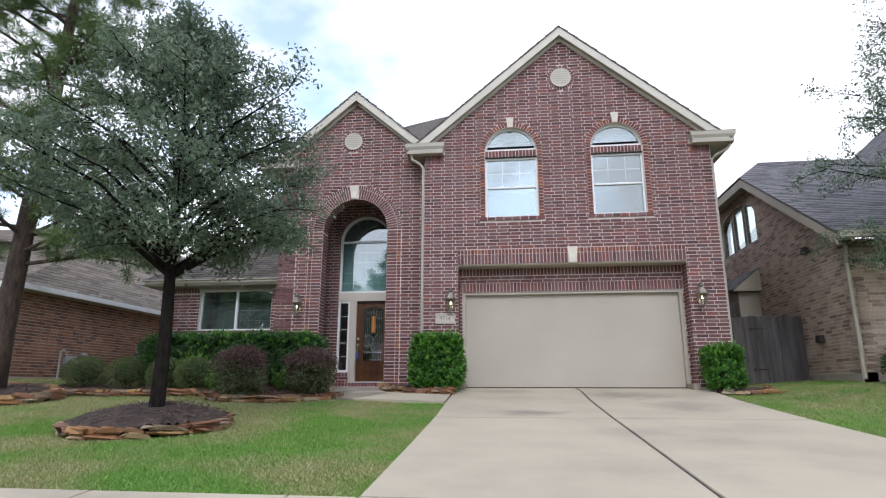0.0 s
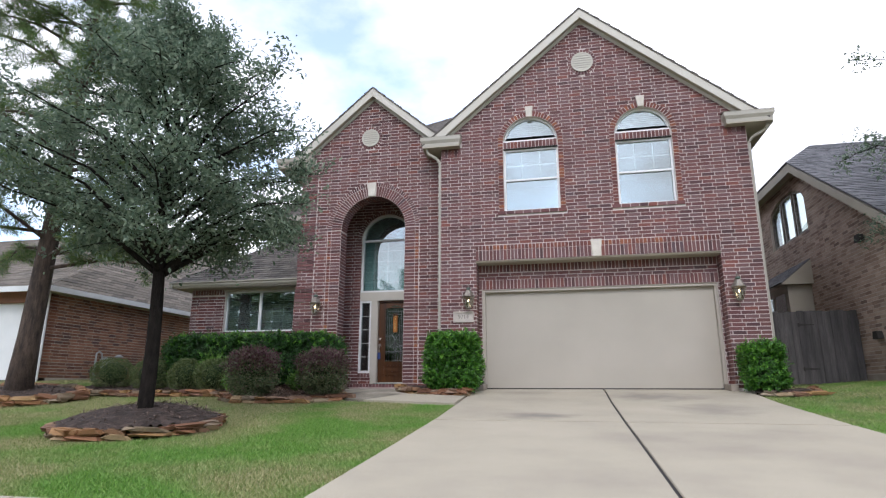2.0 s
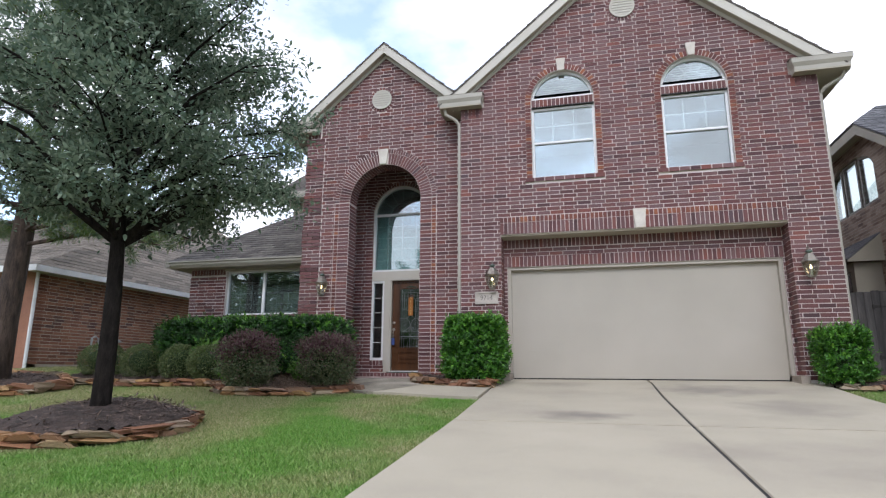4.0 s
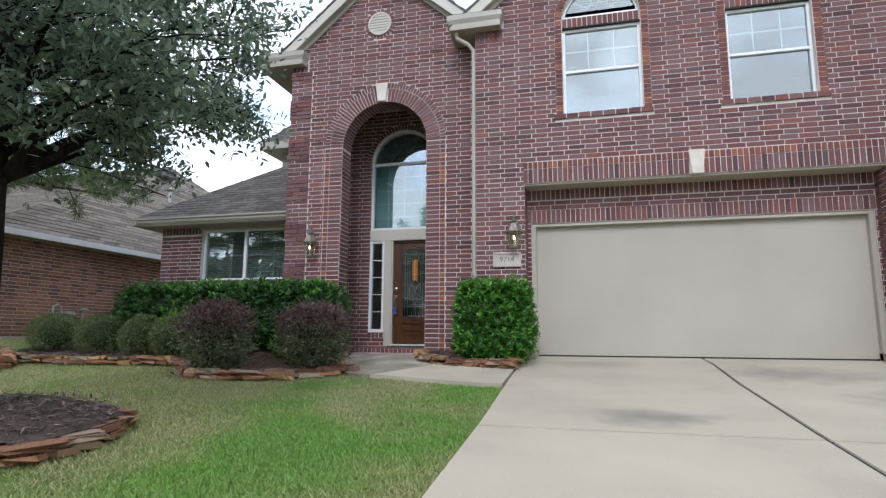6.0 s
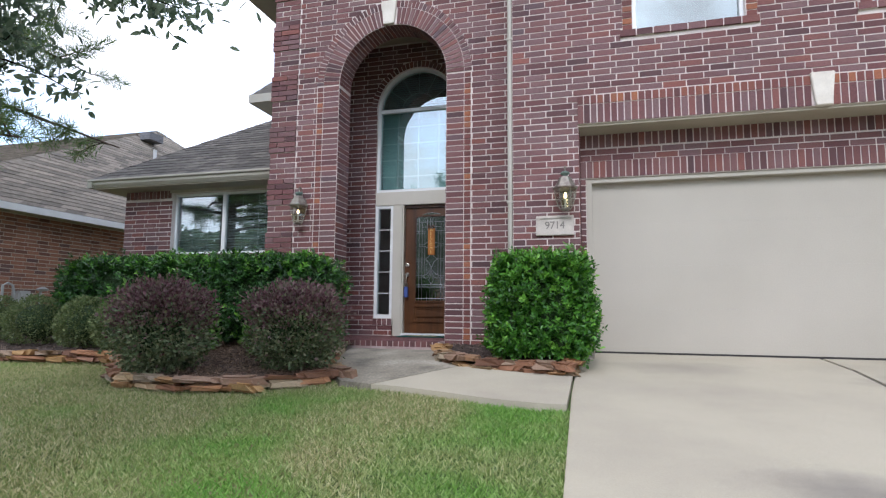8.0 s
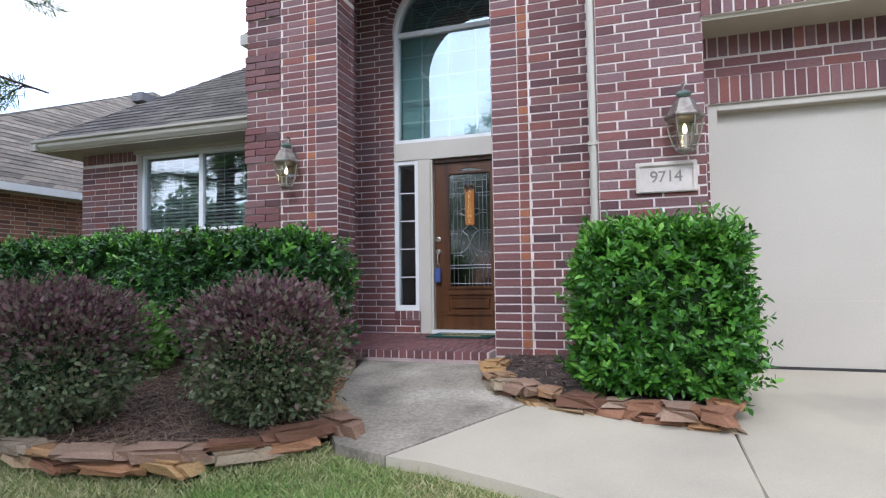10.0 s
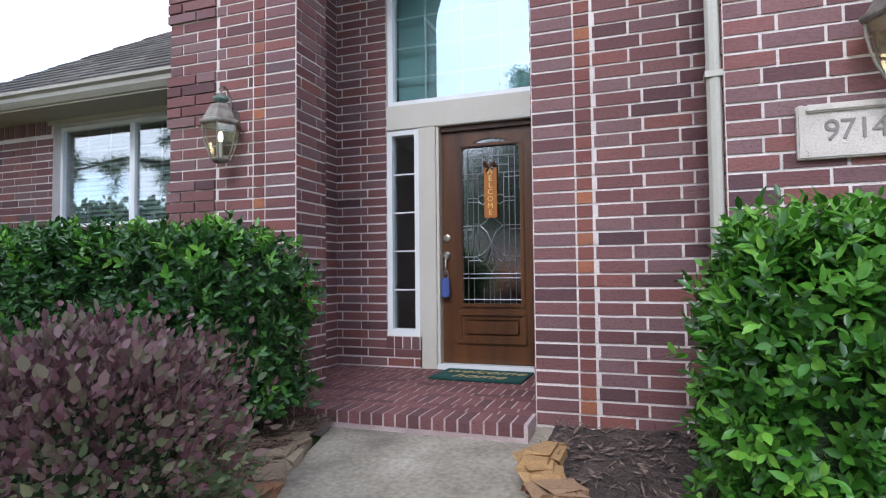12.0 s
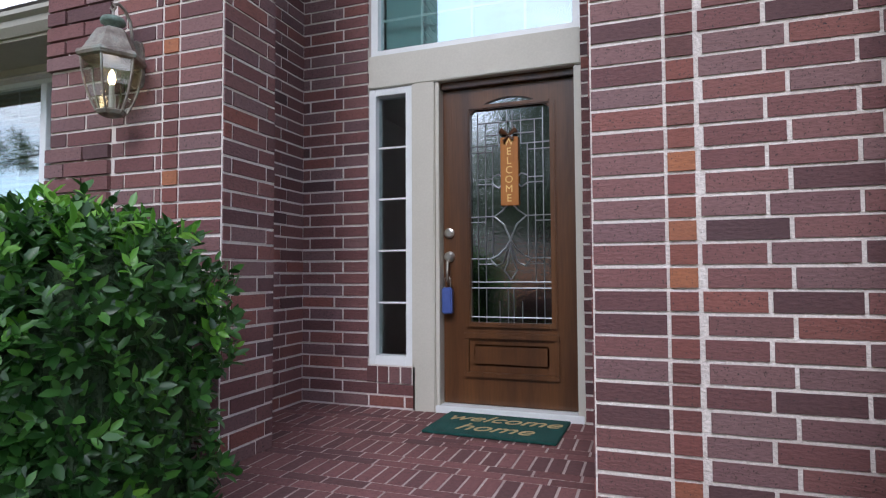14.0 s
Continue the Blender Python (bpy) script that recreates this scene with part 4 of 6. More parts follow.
def gable_roof(name, label, xl, xr, ze, pk, y0, y1, slope_over=0.45, mat="shingle"):
    """A gable roof with its ridge along y; boards and soffit on the front rake."""
    ob = tagged(new(name), label, "roof", kind="structure")
    kl, kr = (pk[1] - ze) / (pk[0] - xl), (pk[1] - ze) / (xr - pk[0])
    el, er = (xl - slope_over, ze - kl * slope_over), (xr + slope_over, ze - kr * slope_over)
    b = Build()
    roof_plane(b, (el[0], y1, el[1] + 0.2), (el[0], y0 - 0.2, el[1] + 0.2), (pk[0], y0 - 0.2, pk[1] + 0.2), (pk[0], y1, pk[1] + 0.2))
    roof_plane(b, (er[0], y0 - 0.2, er[1] + 0.2), (er[0], y1, er[1] + 0.2), (pk[0], y1, pk[1] + 0.2), (pk[0], y0 - 0.2, pk[1] + 0.2))
    part("shingles", b, mat, ob, "dark grey-brown shingles")
    end = 0.17
    for (ex, ez) in ((xl - end, ze - kl * end), (xr + end, ze - kr * end)):
        part("rake_board", Build().prism([(ex, ez + 0.165), (pk[0], pk[1] + 0.165), (pk[0], pk[1] - 0.06), (ex, ez - 0.06)], y0 - 0.185, y0 - 0.155), "trim", ob, "cream rake board", 0.004)
        part("frieze", Build().prism([(ex, ez + 0.05), (pk[0], pk[1] + 0.05), (pk[0], pk[1] - 0.12), (ex, ez - 0.12)], y0 - 0.03, y0 - 0.008), "trim", ob, "cream frieze board", 0.004)
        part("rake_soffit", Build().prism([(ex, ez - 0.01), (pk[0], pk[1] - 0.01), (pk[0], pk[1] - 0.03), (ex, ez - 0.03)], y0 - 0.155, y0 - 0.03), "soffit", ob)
    return ob


def cornice(parent, x0, x1, y0, y1, z, tall=0.26):
    """A boxed eave return with gutter lip, sloped little roof and soffit."""
    prof = [(0.0, 0.0), (-0.03, 0.03), (-0.035, 0.10), (-0.07, 0.17), (-0.075, tall), (0.0, tall)]
    b = Build()
    b.box(x0 + 0.05, x1 - 0.05, y0 + 0.05, y1, z, z + 0.03)
    part("return_soffit", b, "soffit", parent, "tan soffit")
    g = Build()
    for k, (d, h) in enumerate(prof[:-2]):
        d2, h2 = prof[k + 1]
        g.add([(x0 + 0.08 + d, y0 + 0.08 + d, z + h), (x1 - 0.08 - d, y0 + 0.08 + d, z + h), (x1 - 0.08 - d2, y0 + 0.08 + d2, z + h2), (x0 + 0.08 + d2, y0 + 0.08 + d2, z + h2)], [(0, 1, 2, 3)])
        g.add([(x0 + 0.08 + d, y1, z + h), (x0 + 0.08 + d, y0 + 0.08 + d, z + h), (x0 + 0.08 + d2, y0 + 0.08 + d2, z + h2), (x0 + 0.08 + d2, y1, z + h2)], [(0, 1, 2, 3)])
        g.add([(x1 - 0.08 - d, y0 + 0.08 + d, z + h), (x1 - 0.08 - d, y1, z + h), (x1 - 0.08 - d2, y1, z + h2), (x1 - 0.08 - d2, y0 + 0.08 + d2, z + h2)], [(0, 1, 2, 3)])
    g.add([(x0, y0, z + tall), (x1, y0, z + tall), (x1, y1, z + tall + 0.06), (x0, y1, z + tall + 0.06)], [(0, 1, 2, 3)])
    part("gutter", g, "gutter", parent, "cream moulded gutter return")


roof_garage = gable_roof("roof_garage", "steep shingled gable roof over the garage", GL, GR, EV, PK, GY, 9.0)
cornice(roof_garage, -1.42, -0.44, GY - 0.24, GY + 0.0, 5.56)
cornice(roof_garage, 5.29, 6.30, GY - 0.24, GY + 0.0, 5.53)
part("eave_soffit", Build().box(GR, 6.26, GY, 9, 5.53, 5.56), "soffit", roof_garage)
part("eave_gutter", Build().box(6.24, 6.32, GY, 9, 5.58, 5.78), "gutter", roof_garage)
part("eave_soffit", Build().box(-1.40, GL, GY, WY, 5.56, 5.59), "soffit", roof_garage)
part("eave_gutter", Build().box(-1.41, -1.35, GY, WY, 5.60, 5.82), "gutter", roof_garage)
roof_entry = gable_roof("roof_entry", "shingled gable roof over the entry", WL, GL, EEV, EPK, WY, 6.0)
cornice(roof_entry, -5.40, -4.37, WY - 0.24, WY + 0.0, 5.54)
part("eave_soffit", Build().box(-5.36, WL, WY, 6, 5.54, 5.57), "soffit", roof_entry)
part("eave_gutter", Build().box(-5.42, -5.34, WY, 6, 5.58, 5.80), "gutter", roof_entry)

roof_wing = tagged(new("roof_wing"), "low hipped shingle roof over the study wing", "roof", kind="structure")
b = Build()
K = 0.74
roof_plane(b, (-8.72, 0.45, 2.78), (WL, 0.45, 2.78), (WL, 4.45, 2.78 + 4 * K), (-4.75, 4.45, 2.78 + 4 * K))
roof_plane(b, (-8.72, 8.4, 2.78), (-8.72, 0.45, 2.78), (-4.75, 4.43, 2.78 + 4 * K), (-4.75, 4.45, 2.78 + 4 * K))
part("shingles", b, "shingle", roof_wing, "dark brown-grey shingles")
part("eave_soffit", Build().box(-8.62, WL, 0.5, FY, 2.62, 2.645).box(-8.62, FL, FY, 8, 2.62, 2.645), "soffit", roof_wing, "tan eave soffit")
part("frieze", Build().box(FW[0] - 0.05, WL, FY - 0.03, FY - 0.006, 2.57, 2.62), "soffit", roof_wing)
gp = [(0.0, 0.0), (-0.02, 0.0), (-0.06, 0.05), (-0.065, 0.09), (-0.10, 0.11), (-0.10, 0.14), (0.0, 0.14)]
b = Build()
b.add([(x, 0.5 + d, 2.64 + h) for x in (-8.7, WL + 0.01) for d, h in gp], [(i, i + 1, i + 8, i + 7) for i in range(6)] + [tuple(range(7)), tuple(range(13, 6, -1))])
b.box(-8.72, -8.62, 0.42, 8, 2.64, 2.78)
part("gutter", b, "gutter", roof_wing, "cream gutter along the eave")

roof_main = tagged(new("roof_main"), "high shingled hip roof behind the gables", "roof", kind="structure")
b = Build()
roof_plane(b, (-7.95, 4.0, 5.62), (GR, 4.0, 5.62), (2.4, 6.2, 10.7), (-3.3, 6.2, 9.5), tab=0.5)
roof_plane(b, (-7.95, 11.6, 5.62), (-7.95, 4.0, 5.62), (-3.3, 6.2, 9.5), (-3.3, 9.0, 9.5), tab=0.5)
roof_plane(b, (GR + 0.4, 4.0, 5.62), (GR + 0.4, 11.6, 5.62), (2.4, 9.0, 10.7), (2.4, 6.2, 10.7), tab=0.5)
roof_plane(b, (GR + 0.4, 11.6, 5.62), (-7.95, 11.6, 5.62), (-3.3, 9.0, 9.5), (2.4, 9.0, 10.7), tab=0.5)
part("shingles", b, "shingle", roof_main)
part("eave", Build().box(-7.95, WL, 3.95, 4.5, 5.42, 5.62).box(-7.95, -7.4, 4.5, 11.6, 5.42, 5.62), "gutter", roof_main, "cream eave")


def round_vent(parent, x, y, z, r):
    ob = part("gable_vent", Build().prism(arc(x, z, r, 0, 360, 28)[:-1], y - 0.012, y + 0.03), "gutter", parent, "round louvred cream vent")
    part("rim", Build().slab(arc(x, z, r, 0, 360, 28)[:-1], [arc(x, z, r - 0.035, 0, 360, 28)[:-1]], y - 0.035, y - 0.012), "trim", ob)
    for i in range(-3, 4):
        zz = z + i * r / 4.2
        h = math.sqrt(max(0.0, (r - 0.03) ** 2 - (zz - z) ** 2))
        part("louvre", Build().box(x - h, x + h, y - 0.03, y - 0.02, zz - r / 11, zz + r / 14, Matrix.Translation((0, 0, 0))), "trim", ob)


round_vent(wall_garage, PK[0], GY, 7.48, 0.25)
round_vent(wall_entry, -2.9, WY, 6.25, 0.235)

# downspout
spout = tagged(new("downspout"), "cream metal downspout in the corner of the brick walls", "downspout")
part("pipe", Build().tube([(-1.28, -0.6, 5.58), (-1.26, -0.58, 5.46), (-1.08, -0.52, 5.36), (-0.993, -0.48, 5.25), (-0.988, -0.47, 5.1), (-0.988, -0.47, 0.12)], 0.036, 10), "gutter", spout, smooth=False)
for z in (1.86, 4.0):
    part("strap", Build().box(-1.03, -0.948, -0.51, -0.43, z, z + 0.03), "gutter", spout)
spout2 = tagged(new("downspout"), "cream metal downspout elbow under the eave", "downspout")
part("pipe", Build().tube([(6.2, -0.55, 5.52), (6.15, -0.5, 5.42), (5.9, -0.4, 5.3), (5.83, -0.35, 5.2), (5.83, -0.3, 0.2)], 0.036, 10), "gutter", spout2)

# ---- windows ----


def bars(name, parent, rects, y0, y1, mat="white", label="", bevel=0.003):
    b = Build()
    for x0, x1, z0, z1 in rects:
        b.box(x0, x1, y0, y1, z0, z1)
    return part(name, b, mat, parent, label, bevel)


def blinds(parent, x0, x1, z0, z1, y, step=0.05):
    b = Build()
    z = z0
    while z < z1:
        b.box(x0, x1, -0.02, 0.02, -0.0015, 0.0015, Matrix.Translation((0, y, z)) @ Matrix.Rotation(radians(52), 4, "X"))
        z += step
    ob = part("blind", b, "blind", parent, "pale horizontal blind slats")
    ob["kind"] = "stuff"


for i, (a, e) in enumerate(WIN):
    c, r = (a + e) / 2, (e - a) / 2
    w = tagged(new("window_%d" % (i + 1)), "white single-hung window under a half-round fanlight", "window", kind="structure")
    y = GY + 0.11
    bars("window_frame", w, [(a, a + 0.045, SILL, HEAD), (e - 0.045, e, SILL, HEAD), (a + 0.045, e - 0.045, SILL, SILL + 0.045), (a + 0.045, e - 0.045, HEAD - 0.045, HEAD)], y - 0.02, y + 0.06)
    bars("meeting_rail", w, [(a + 0.045, e - 0.045, 4.68, 4.725)], y - 0.012, y + 0.05)
    part("pane", Build().box(a + 0.045, e - 0.045, y + 0.02, y + 0.026, 4.725, HEAD - 0.045), "glass", w).visible_shadow = False
    part("pane", Build().box(a + 0.045, e - 0.045, y + 0.032, y + 0.038, SILL + 0.045, 4.68), "glass", w).visible_shadow = False
    grid = [(a + (e - a) * k / 3 - 0.009, a + (e - a) * k / 3 + 0.009, z0, z1) for k in (1, 2) for z0, z1 in ((4.725, HEAD - 0.045),)]
    grid += [(a + 0.045, e - 0.045, 5.055, 5.073)]
    for q in grid:
        bars("muntin", w, [q], y + 0.030, y + 0.038, bevel=0)
    part("arch_frame", Build().slab([(c - r, SPRING + 0.04)] + arc(c, SPRING, r, 180, 0, 24)[1:-1] + [(c + r, SPRING + 0.04)], [[(c - r + 0.045, SPRING + 0.085)] + arc(c, SPRING, r - 0.045, 172, 8, 24) + [(c + r - 0.045, SPRING + 0.085)]], y - 0.02, y + 0.05), "white", w)
    part("pane", Build().prism([(c - r + 0.04, SPRING + 0.07)] + arc(c, SPRING, r - 0.04, 172, 8, 24) + [(c + r - 0.04, SPRING + 0.07)], y + 0.02, y + 0.026), "glass", w).visible_shadow = False
    for ang in (40, 65, 90, 115, 140):
        part("muntin", Build().tube([(c + 0.26 * math.cos(radians(ang)), y + 0.04, SPRING + 0.08 + 0.26 * math.sin(radians(ang))), (c + (r - 0.05) * math.cos(radians(ang)), y + 0.04, SPRING + (r - 0.05) * math.sin(radians(ang)))], 0.008, 4), "white", w)
    part("muntin", Build().tube([(x, y + 0.04, z) for x, z in arc(c, SPRING + 0.08, 0.26, 0, 180, 14)], 0.008, 4), "white", w)
    bb = Bricks(face(y - 0.06))
    bb.soldiers(a + 0.01, e - 0.01, HEAD + 0.03, SPRING + 0.03, 0.01)
    part("band_core", Build().box(a, e, y - 0.06, y + 0.1, HEAD + 0.005, SPRING + 0.035), "mortar", w)
    bb.finish(w)
    part("steel_lintel", Build().box(a, e, y - 0.075, y + 0.1, HEAD, HEAD + 0.02), "dark", w, "dark steel lintel")
    blinds(w, a + 0.05, e - 0.05, 5.62, 6.15, y + 0.12)
    tagged(part("sill_board", Build().box(a, e, y + 0.06, y + 0.15, SILL - 0.02, SILL + 0.01), "white", w))

w = tagged(new("window_3"), "white double window with grids and closed blinds", "window", kind="structure")
a, e, z0, z1 = FW
c, y = (a + e) / 2, FY + 0.10
bars("window_frame", w, [(a, a + 0.04, z0, z1), (e - 0.04, e, z0, z1), (a + 0.04, e - 0.04, z0, z0 + 0.05), (a + 0.04, e - 0.04, z1 - 0.04, z1)], y - 0.02, y + 0.05)
bars("mullion", w, [(c - 0.035, c + 0.035, z0 + 0.05, z1 - 0.04)], y - 0.015, y + 0.05)
bars("window_sill", w, [(a - 0.02, e + 0.02, z0 - 0.03, z0)], y - 0.1, y + 0.05)
for x0, x1 in ((a + 0.04, c - 0.035), (c + 0.035, e - 0.04)):
    part("pane", Build().box(x0, x1, y + 0.02, y + 0.026, z0 + 0.05, z1 - 0.04), "glass_grid", w).visible_shadow = False
    for k in (1, 2):
        bars("muntin", w, [(x0 + (x1 - x0) * k / 3 - 0.005, x0 + (x1 - x0) * k / 3 + 0.005, z0 + 0.05, z1 - 0.04)], y + 0.030, y + 0.038, bevel=0)
    for k in (1, 2, 3):
        zz = z0 + (z1 - z0) * k / 4
        bars("muntin", w, [(x0, x1, zz - 0.005, zz + 0.005)], y + 0.0305, y + 0.0375, bevel=0)
blinds(w, a + 0.03, e - 0.03, z0 + 0.04, z1, y + 0.09)

# entry: transom window, sidelight, posts, door
w = tagged(new("window_4"), "tall arched transom window above the front door", "window", kind="structure")
y, tz = DY + 0.08, 2.475
l0, r0 = TX - TRAD, TX + TRAD
part("window_frame", Build().slab([(l0, tz), (r0, tz), (r0, TSP)] + arc(TX, TSP, TRAD, 0, 180, 24)[1:-1] + [(l0, TSP)], [[(l0 + 0.05, tz + 0.05), (r0 - 0.05, tz + 0.05), (r0 - 0.05, TSP)] + arc(TX, TSP, TRAD - 0.05, 0, 180, 24)[1:-1] + [(l0 + 0.05, TSP)]], y - 0.03, y + 0.05), "white", w)
bars("transom_bar", w, [(l0 + 0.05, r0 - 0.05, TSP - 0.03, TSP + 0.03)], y - 0.02, y + 0.045)
part("pane", Build().prism([(l0 + 0.045, tz + 0.045), (r0 - 0.045, tz + 0.045), (r0 - 0.045, TSP)] + arc(TX, TSP, TRAD - 0.045, 0, 180, 24)[1:-1] + [(l0 + 0.045, TSP)], y + 0.02, y + 0.026), "glass_tint", w).visible_shadow = False
for k in (1, 2, 3):
    x = l0 + (r0 - l0) * k / 4
    bars("muntin", w, [(x - 0.008, x + 0.008, tz + 0.05, TSP - 0.03)], y + 0.030, y + 0.038, bevel=0)
for k in (1, 2, 3, 4):
    z = tz + (TSP - tz) * k / 5
    bars("muntin", w, [(l0 + 0.05, r0 - 0.05, z - 0.008, z + 0.008)], y + 0.0305, y + 0.0375, bevel=0)
for ang in (36, 63, 90, 117, 144):
    part("muntin", Build().tube([(TX + 0.3 * math.cos(radians(ang)), y + 0.034, TSP + 0.3 * math.sin(radians(ang))), (TX + 0.66 * math.cos(radians(ang)), y + 0.034, TSP + 0.66 * math.sin(radians(ang)))], 0.008, 4), "white", w)
part("muntin", Build().tube([(x, y + 0.034, z) for x, z in arc(TX, TSP, 0.3, 0, 180, 14)], 0.008, 4), "white", w)

part("shade", Build().box(l0 + 0.055, r0 - 0.055, y + 0.10, y + 0.106, tz + 0.052, TSP + 0.01), "shade", w, "plain pale teal shade")
for k in range(16):
    h = math.sqrt(0.64**2 - (k * 0.038 + 0.02) ** 2)
    blinds(w, TX - h, TX + h, TSP + 0.02 + k * 0.038, TSP + 0.025 + k * 0.038, y + 0.10)

w = tagged(new("window_5"), "narrow white-framed sidelight beside the front door", "window", kind="structure")
sx0, sx1, sz0, sz1 = l0, -3.22, 0.385, 2.25
bars("window_frame", w, [(sx0, sx0 + 0.05, sz0, sz1), (sx1 - 0.05, sx1, sz0, sz1), (sx0 + 0.05, sx1 - 0.05, sz0, sz0 + 0.06), (sx0 + 0.05, sx1 - 0.05, sz1 - 0.05, sz1)], DY + 0.02, DY + 0.12)
for k in range(5):
    h = (sz1 - sz0 - 0.11) / 5
    part("pane", Build().box(sx0 + 0.05, sx1 - 0.05, DY + 0.07, DY + 0.076, sz0 + 0.06 + k * h + 0.006, sz0 + 0.06 + (k + 1) * h - 0.006), "glass_dark", w).visible_shadow = False
    if k:
        bars("muntin", w, [(sx0 + 0.05, sx1 - 0.05, sz0 + 0.06 + k * h - 0.006, sz0 + 0.06 + k * h + 0.006)], DY + 0.062, DY + 0.084, bevel=0)

trim_entry = tagged(new("trim"), "cream painted posts and head board round the front door", "trim", kind="structure")
bars("post", trim_entry, [(-3.22, -3.06, 0.1, 2.25)], DY + 0.0, DY + 0.16, "trim", bevel=0.006)
bars("head_board", trim_entry, [(l0, r0, 2.25, 2.475)], DY + 0.005, DY + 0.16, "trim", bevel=0.006)
bars("jamb", trim_entry, [(-3.06, -3.035, 0.1, 2.25), (-2.165, r0, 0.1, 2.25)], DY + 0.02, DY + 0.2, "trim", bevel=0.004)
bars("door_stop", trim_entry, [(-3.035, -2.165, 2.205, 2.25)], DY + 0.06, DY + 0.2, "wood_door", "dark stained head jamb", 0.004)
bars("threshold", trim_entry, [(-3.06, -2.13, 0.1, 0.148)], DY + 0.005, DY + 0.2, "white", "white threshold", 0.004)

door = tagged(new("door_1"), "dark stained wooden front door with leaded glass, shut", "front door", kind="structure")
dx0, dx1, dz0, dz1, dy = -3.032, -2.168, 0.152, 2.203, DY + 0.10
gx0, gx1, gz0, gz1 = -2.845, -2.325, 0.675, 2.035
part("slab", Build().slab([(dx0, dz0), (dx1, dz0), (dx1, dz1), (dx0, dz1)], [[(gx0, gz0), (gx1, gz0), (gx1, gz1)] + arc((gx0 + gx1) / 2, gz1 - 0.31, 0.40, 47, 133, 10) + [(gx0, gz1)]], dy, dy + 0.045), "wood_door", door, bevel=0.002)
bars("moulding", door, [(gx0 - 0.035, gx0, gz0 - 0.035, gz1 + 0.03), (gx1, gx1 + 0.035, gz0 - 0.035, gz1 + 0.03), (gx0, gx1, gz0 - 0.035, gz0), (gx0, gx1, gz1 + 0.02, gz1 + 0.05)], dy - 0.018, dy + 0.002, "wood_door", bevel=0.007)
bars("raised_panel", door, [(gx0 + 0.02, gx1 - 0.02, 0.405, 0.535)], dy - 0.016, dy + 0.002, "wood_door", bevel=0.012)
bars("panel_moulding", door, [(gx0 - 0.045, gx1 + 0.045, 0.57, 0.61), (gx0 - 0.045, gx1 + 0.045, 0.325, 0.36), (gx0 - 0.045, gx0 - 0.012, 0.36, 0.57), (gx1 + 0.012, gx1 + 0.045, 0.36, 0.57)], dy - 0.022, dy + 0.002, "wood_door", bevel=0.005)
glass = part("glass_panel", Build().box(gx0, gx1, dy + 0.018, dy + 0.026, gz0, gz1 + 0.09), "glass_door", door, "bevelled leaded glass")
gc, gm = (gx0 + gx1) / 2, 1.36


def came(pts, r=0.004):
    part("came", Build().tube([(x, dy + 0.014, z) for x, z in pts], r, 5), "came", glass)


def leaded(points, r=0.0035):
    """A came through points given as shares of the glass, across and down."""
    came([(gx0 + u * (gx1 - gx0), gz1 - v * (gz1 - gz0)) for u, v in points], r)


for sg in (0, 1):
    side = lambda u: 1 - u if sg else u
    for u, v0, v1 in ((0.09, 0.0, 1.0), (0.19, 0.05, 0.81), (0.28, 0.16, 0.70), (0.19, 0.84, 1.0), (0.36, 0.02, 0.16)):
        leaded([(side(u), v0), (side(u), v1)])
    for v, u0, u1 in ((0.05, 0.09, 0.5), (0.11, 0.19, 0.5), (0.16, 0.0, 0.36), (0.19, 0.0, 0.28), (0.32, 0.09, 0.28), (0.345, 0.09, 0.28), (0.50, 0.0, 0.30), (0.525, 0.0, 0.19), (0.70, 0.0, 0.24), (0.725, 0.09, 0.30)):
        leaded([(side(u0), v), (side(u1), v)])
    leaded([(side(0.28), 0.31), (side(0.36), 0.30), (side(0.44), 0.33), (side(0.36), 0.365), (side(0.28), 0.345)], 0.005)
    leaded([(0.5, 0.43), (side(0.40), 0.475), (side(0.30), 0.50), (side(0.42), 0.54), (0.5, 0.61)], 0.006)
    leaded([(0.5, 0.61), (side(0.44), 0.65), (side(0.34), 0.685), (side(0.24), 0.70), (side(0.32), 0.735), (side(0.41), 0.72), (0.49, 0.63)], 0.006)
    leaded([(0.5, 0.63), (side(0.47), 0.71), (side(0.42), 0.755), (0.5, 0.80)], 0.005)
    leaded([(side(0.36), 0.90), (side(0.36), 1.0)])
for v in (0.81, 0.838, 0.975):
    leaded([(0.0, v), (1.0, v)])
for u in (0.465, 0.535):
    leaded([(u, 0.0), (u, 0.30)])
    leaded([(u, 0.838), (u, 1.0)])
ob = part("deadbolt", Build().tube([(-2.99, dy, 1.255), (-2.99, dy - 0.015, 1.255), (-2.99, dy - 0.022, 1.255)], [0.033, 0.033, 0.02], 18), "silver", door, "nickel deadbolt")
ob = part("handle_plate", Build().tube([(-2.99, dy, 1.10), (-2.99, dy - 0.018, 1.10), (-2.99, dy - 0.03, 1.10)], [0.036, 0.034, 0.018], 18), "silver", door, "nickel rose")
part("grip", Build().tube([(-2.99, dy - 0.02, 1.08), (-2.99, dy - 0.05, 1.06), (-2.99, dy - 0.055, 1.0), (-2.99, dy - 0.045, 0.94), (-2.99, dy - 0.01, 0.92)], [0.010, 0.011, 0.010, 0.009, 0.011], 8), "silver", ob)
lockbox = tagged(new("lockbox"), "blue key lockbox hanging on the door handle", "lockbox")
part("body", Build().box(-3.023, -2.953, dy - 0.075, dy - 0.035, 0.73, 0.90), "blue", lockbox, bevel=0.008)
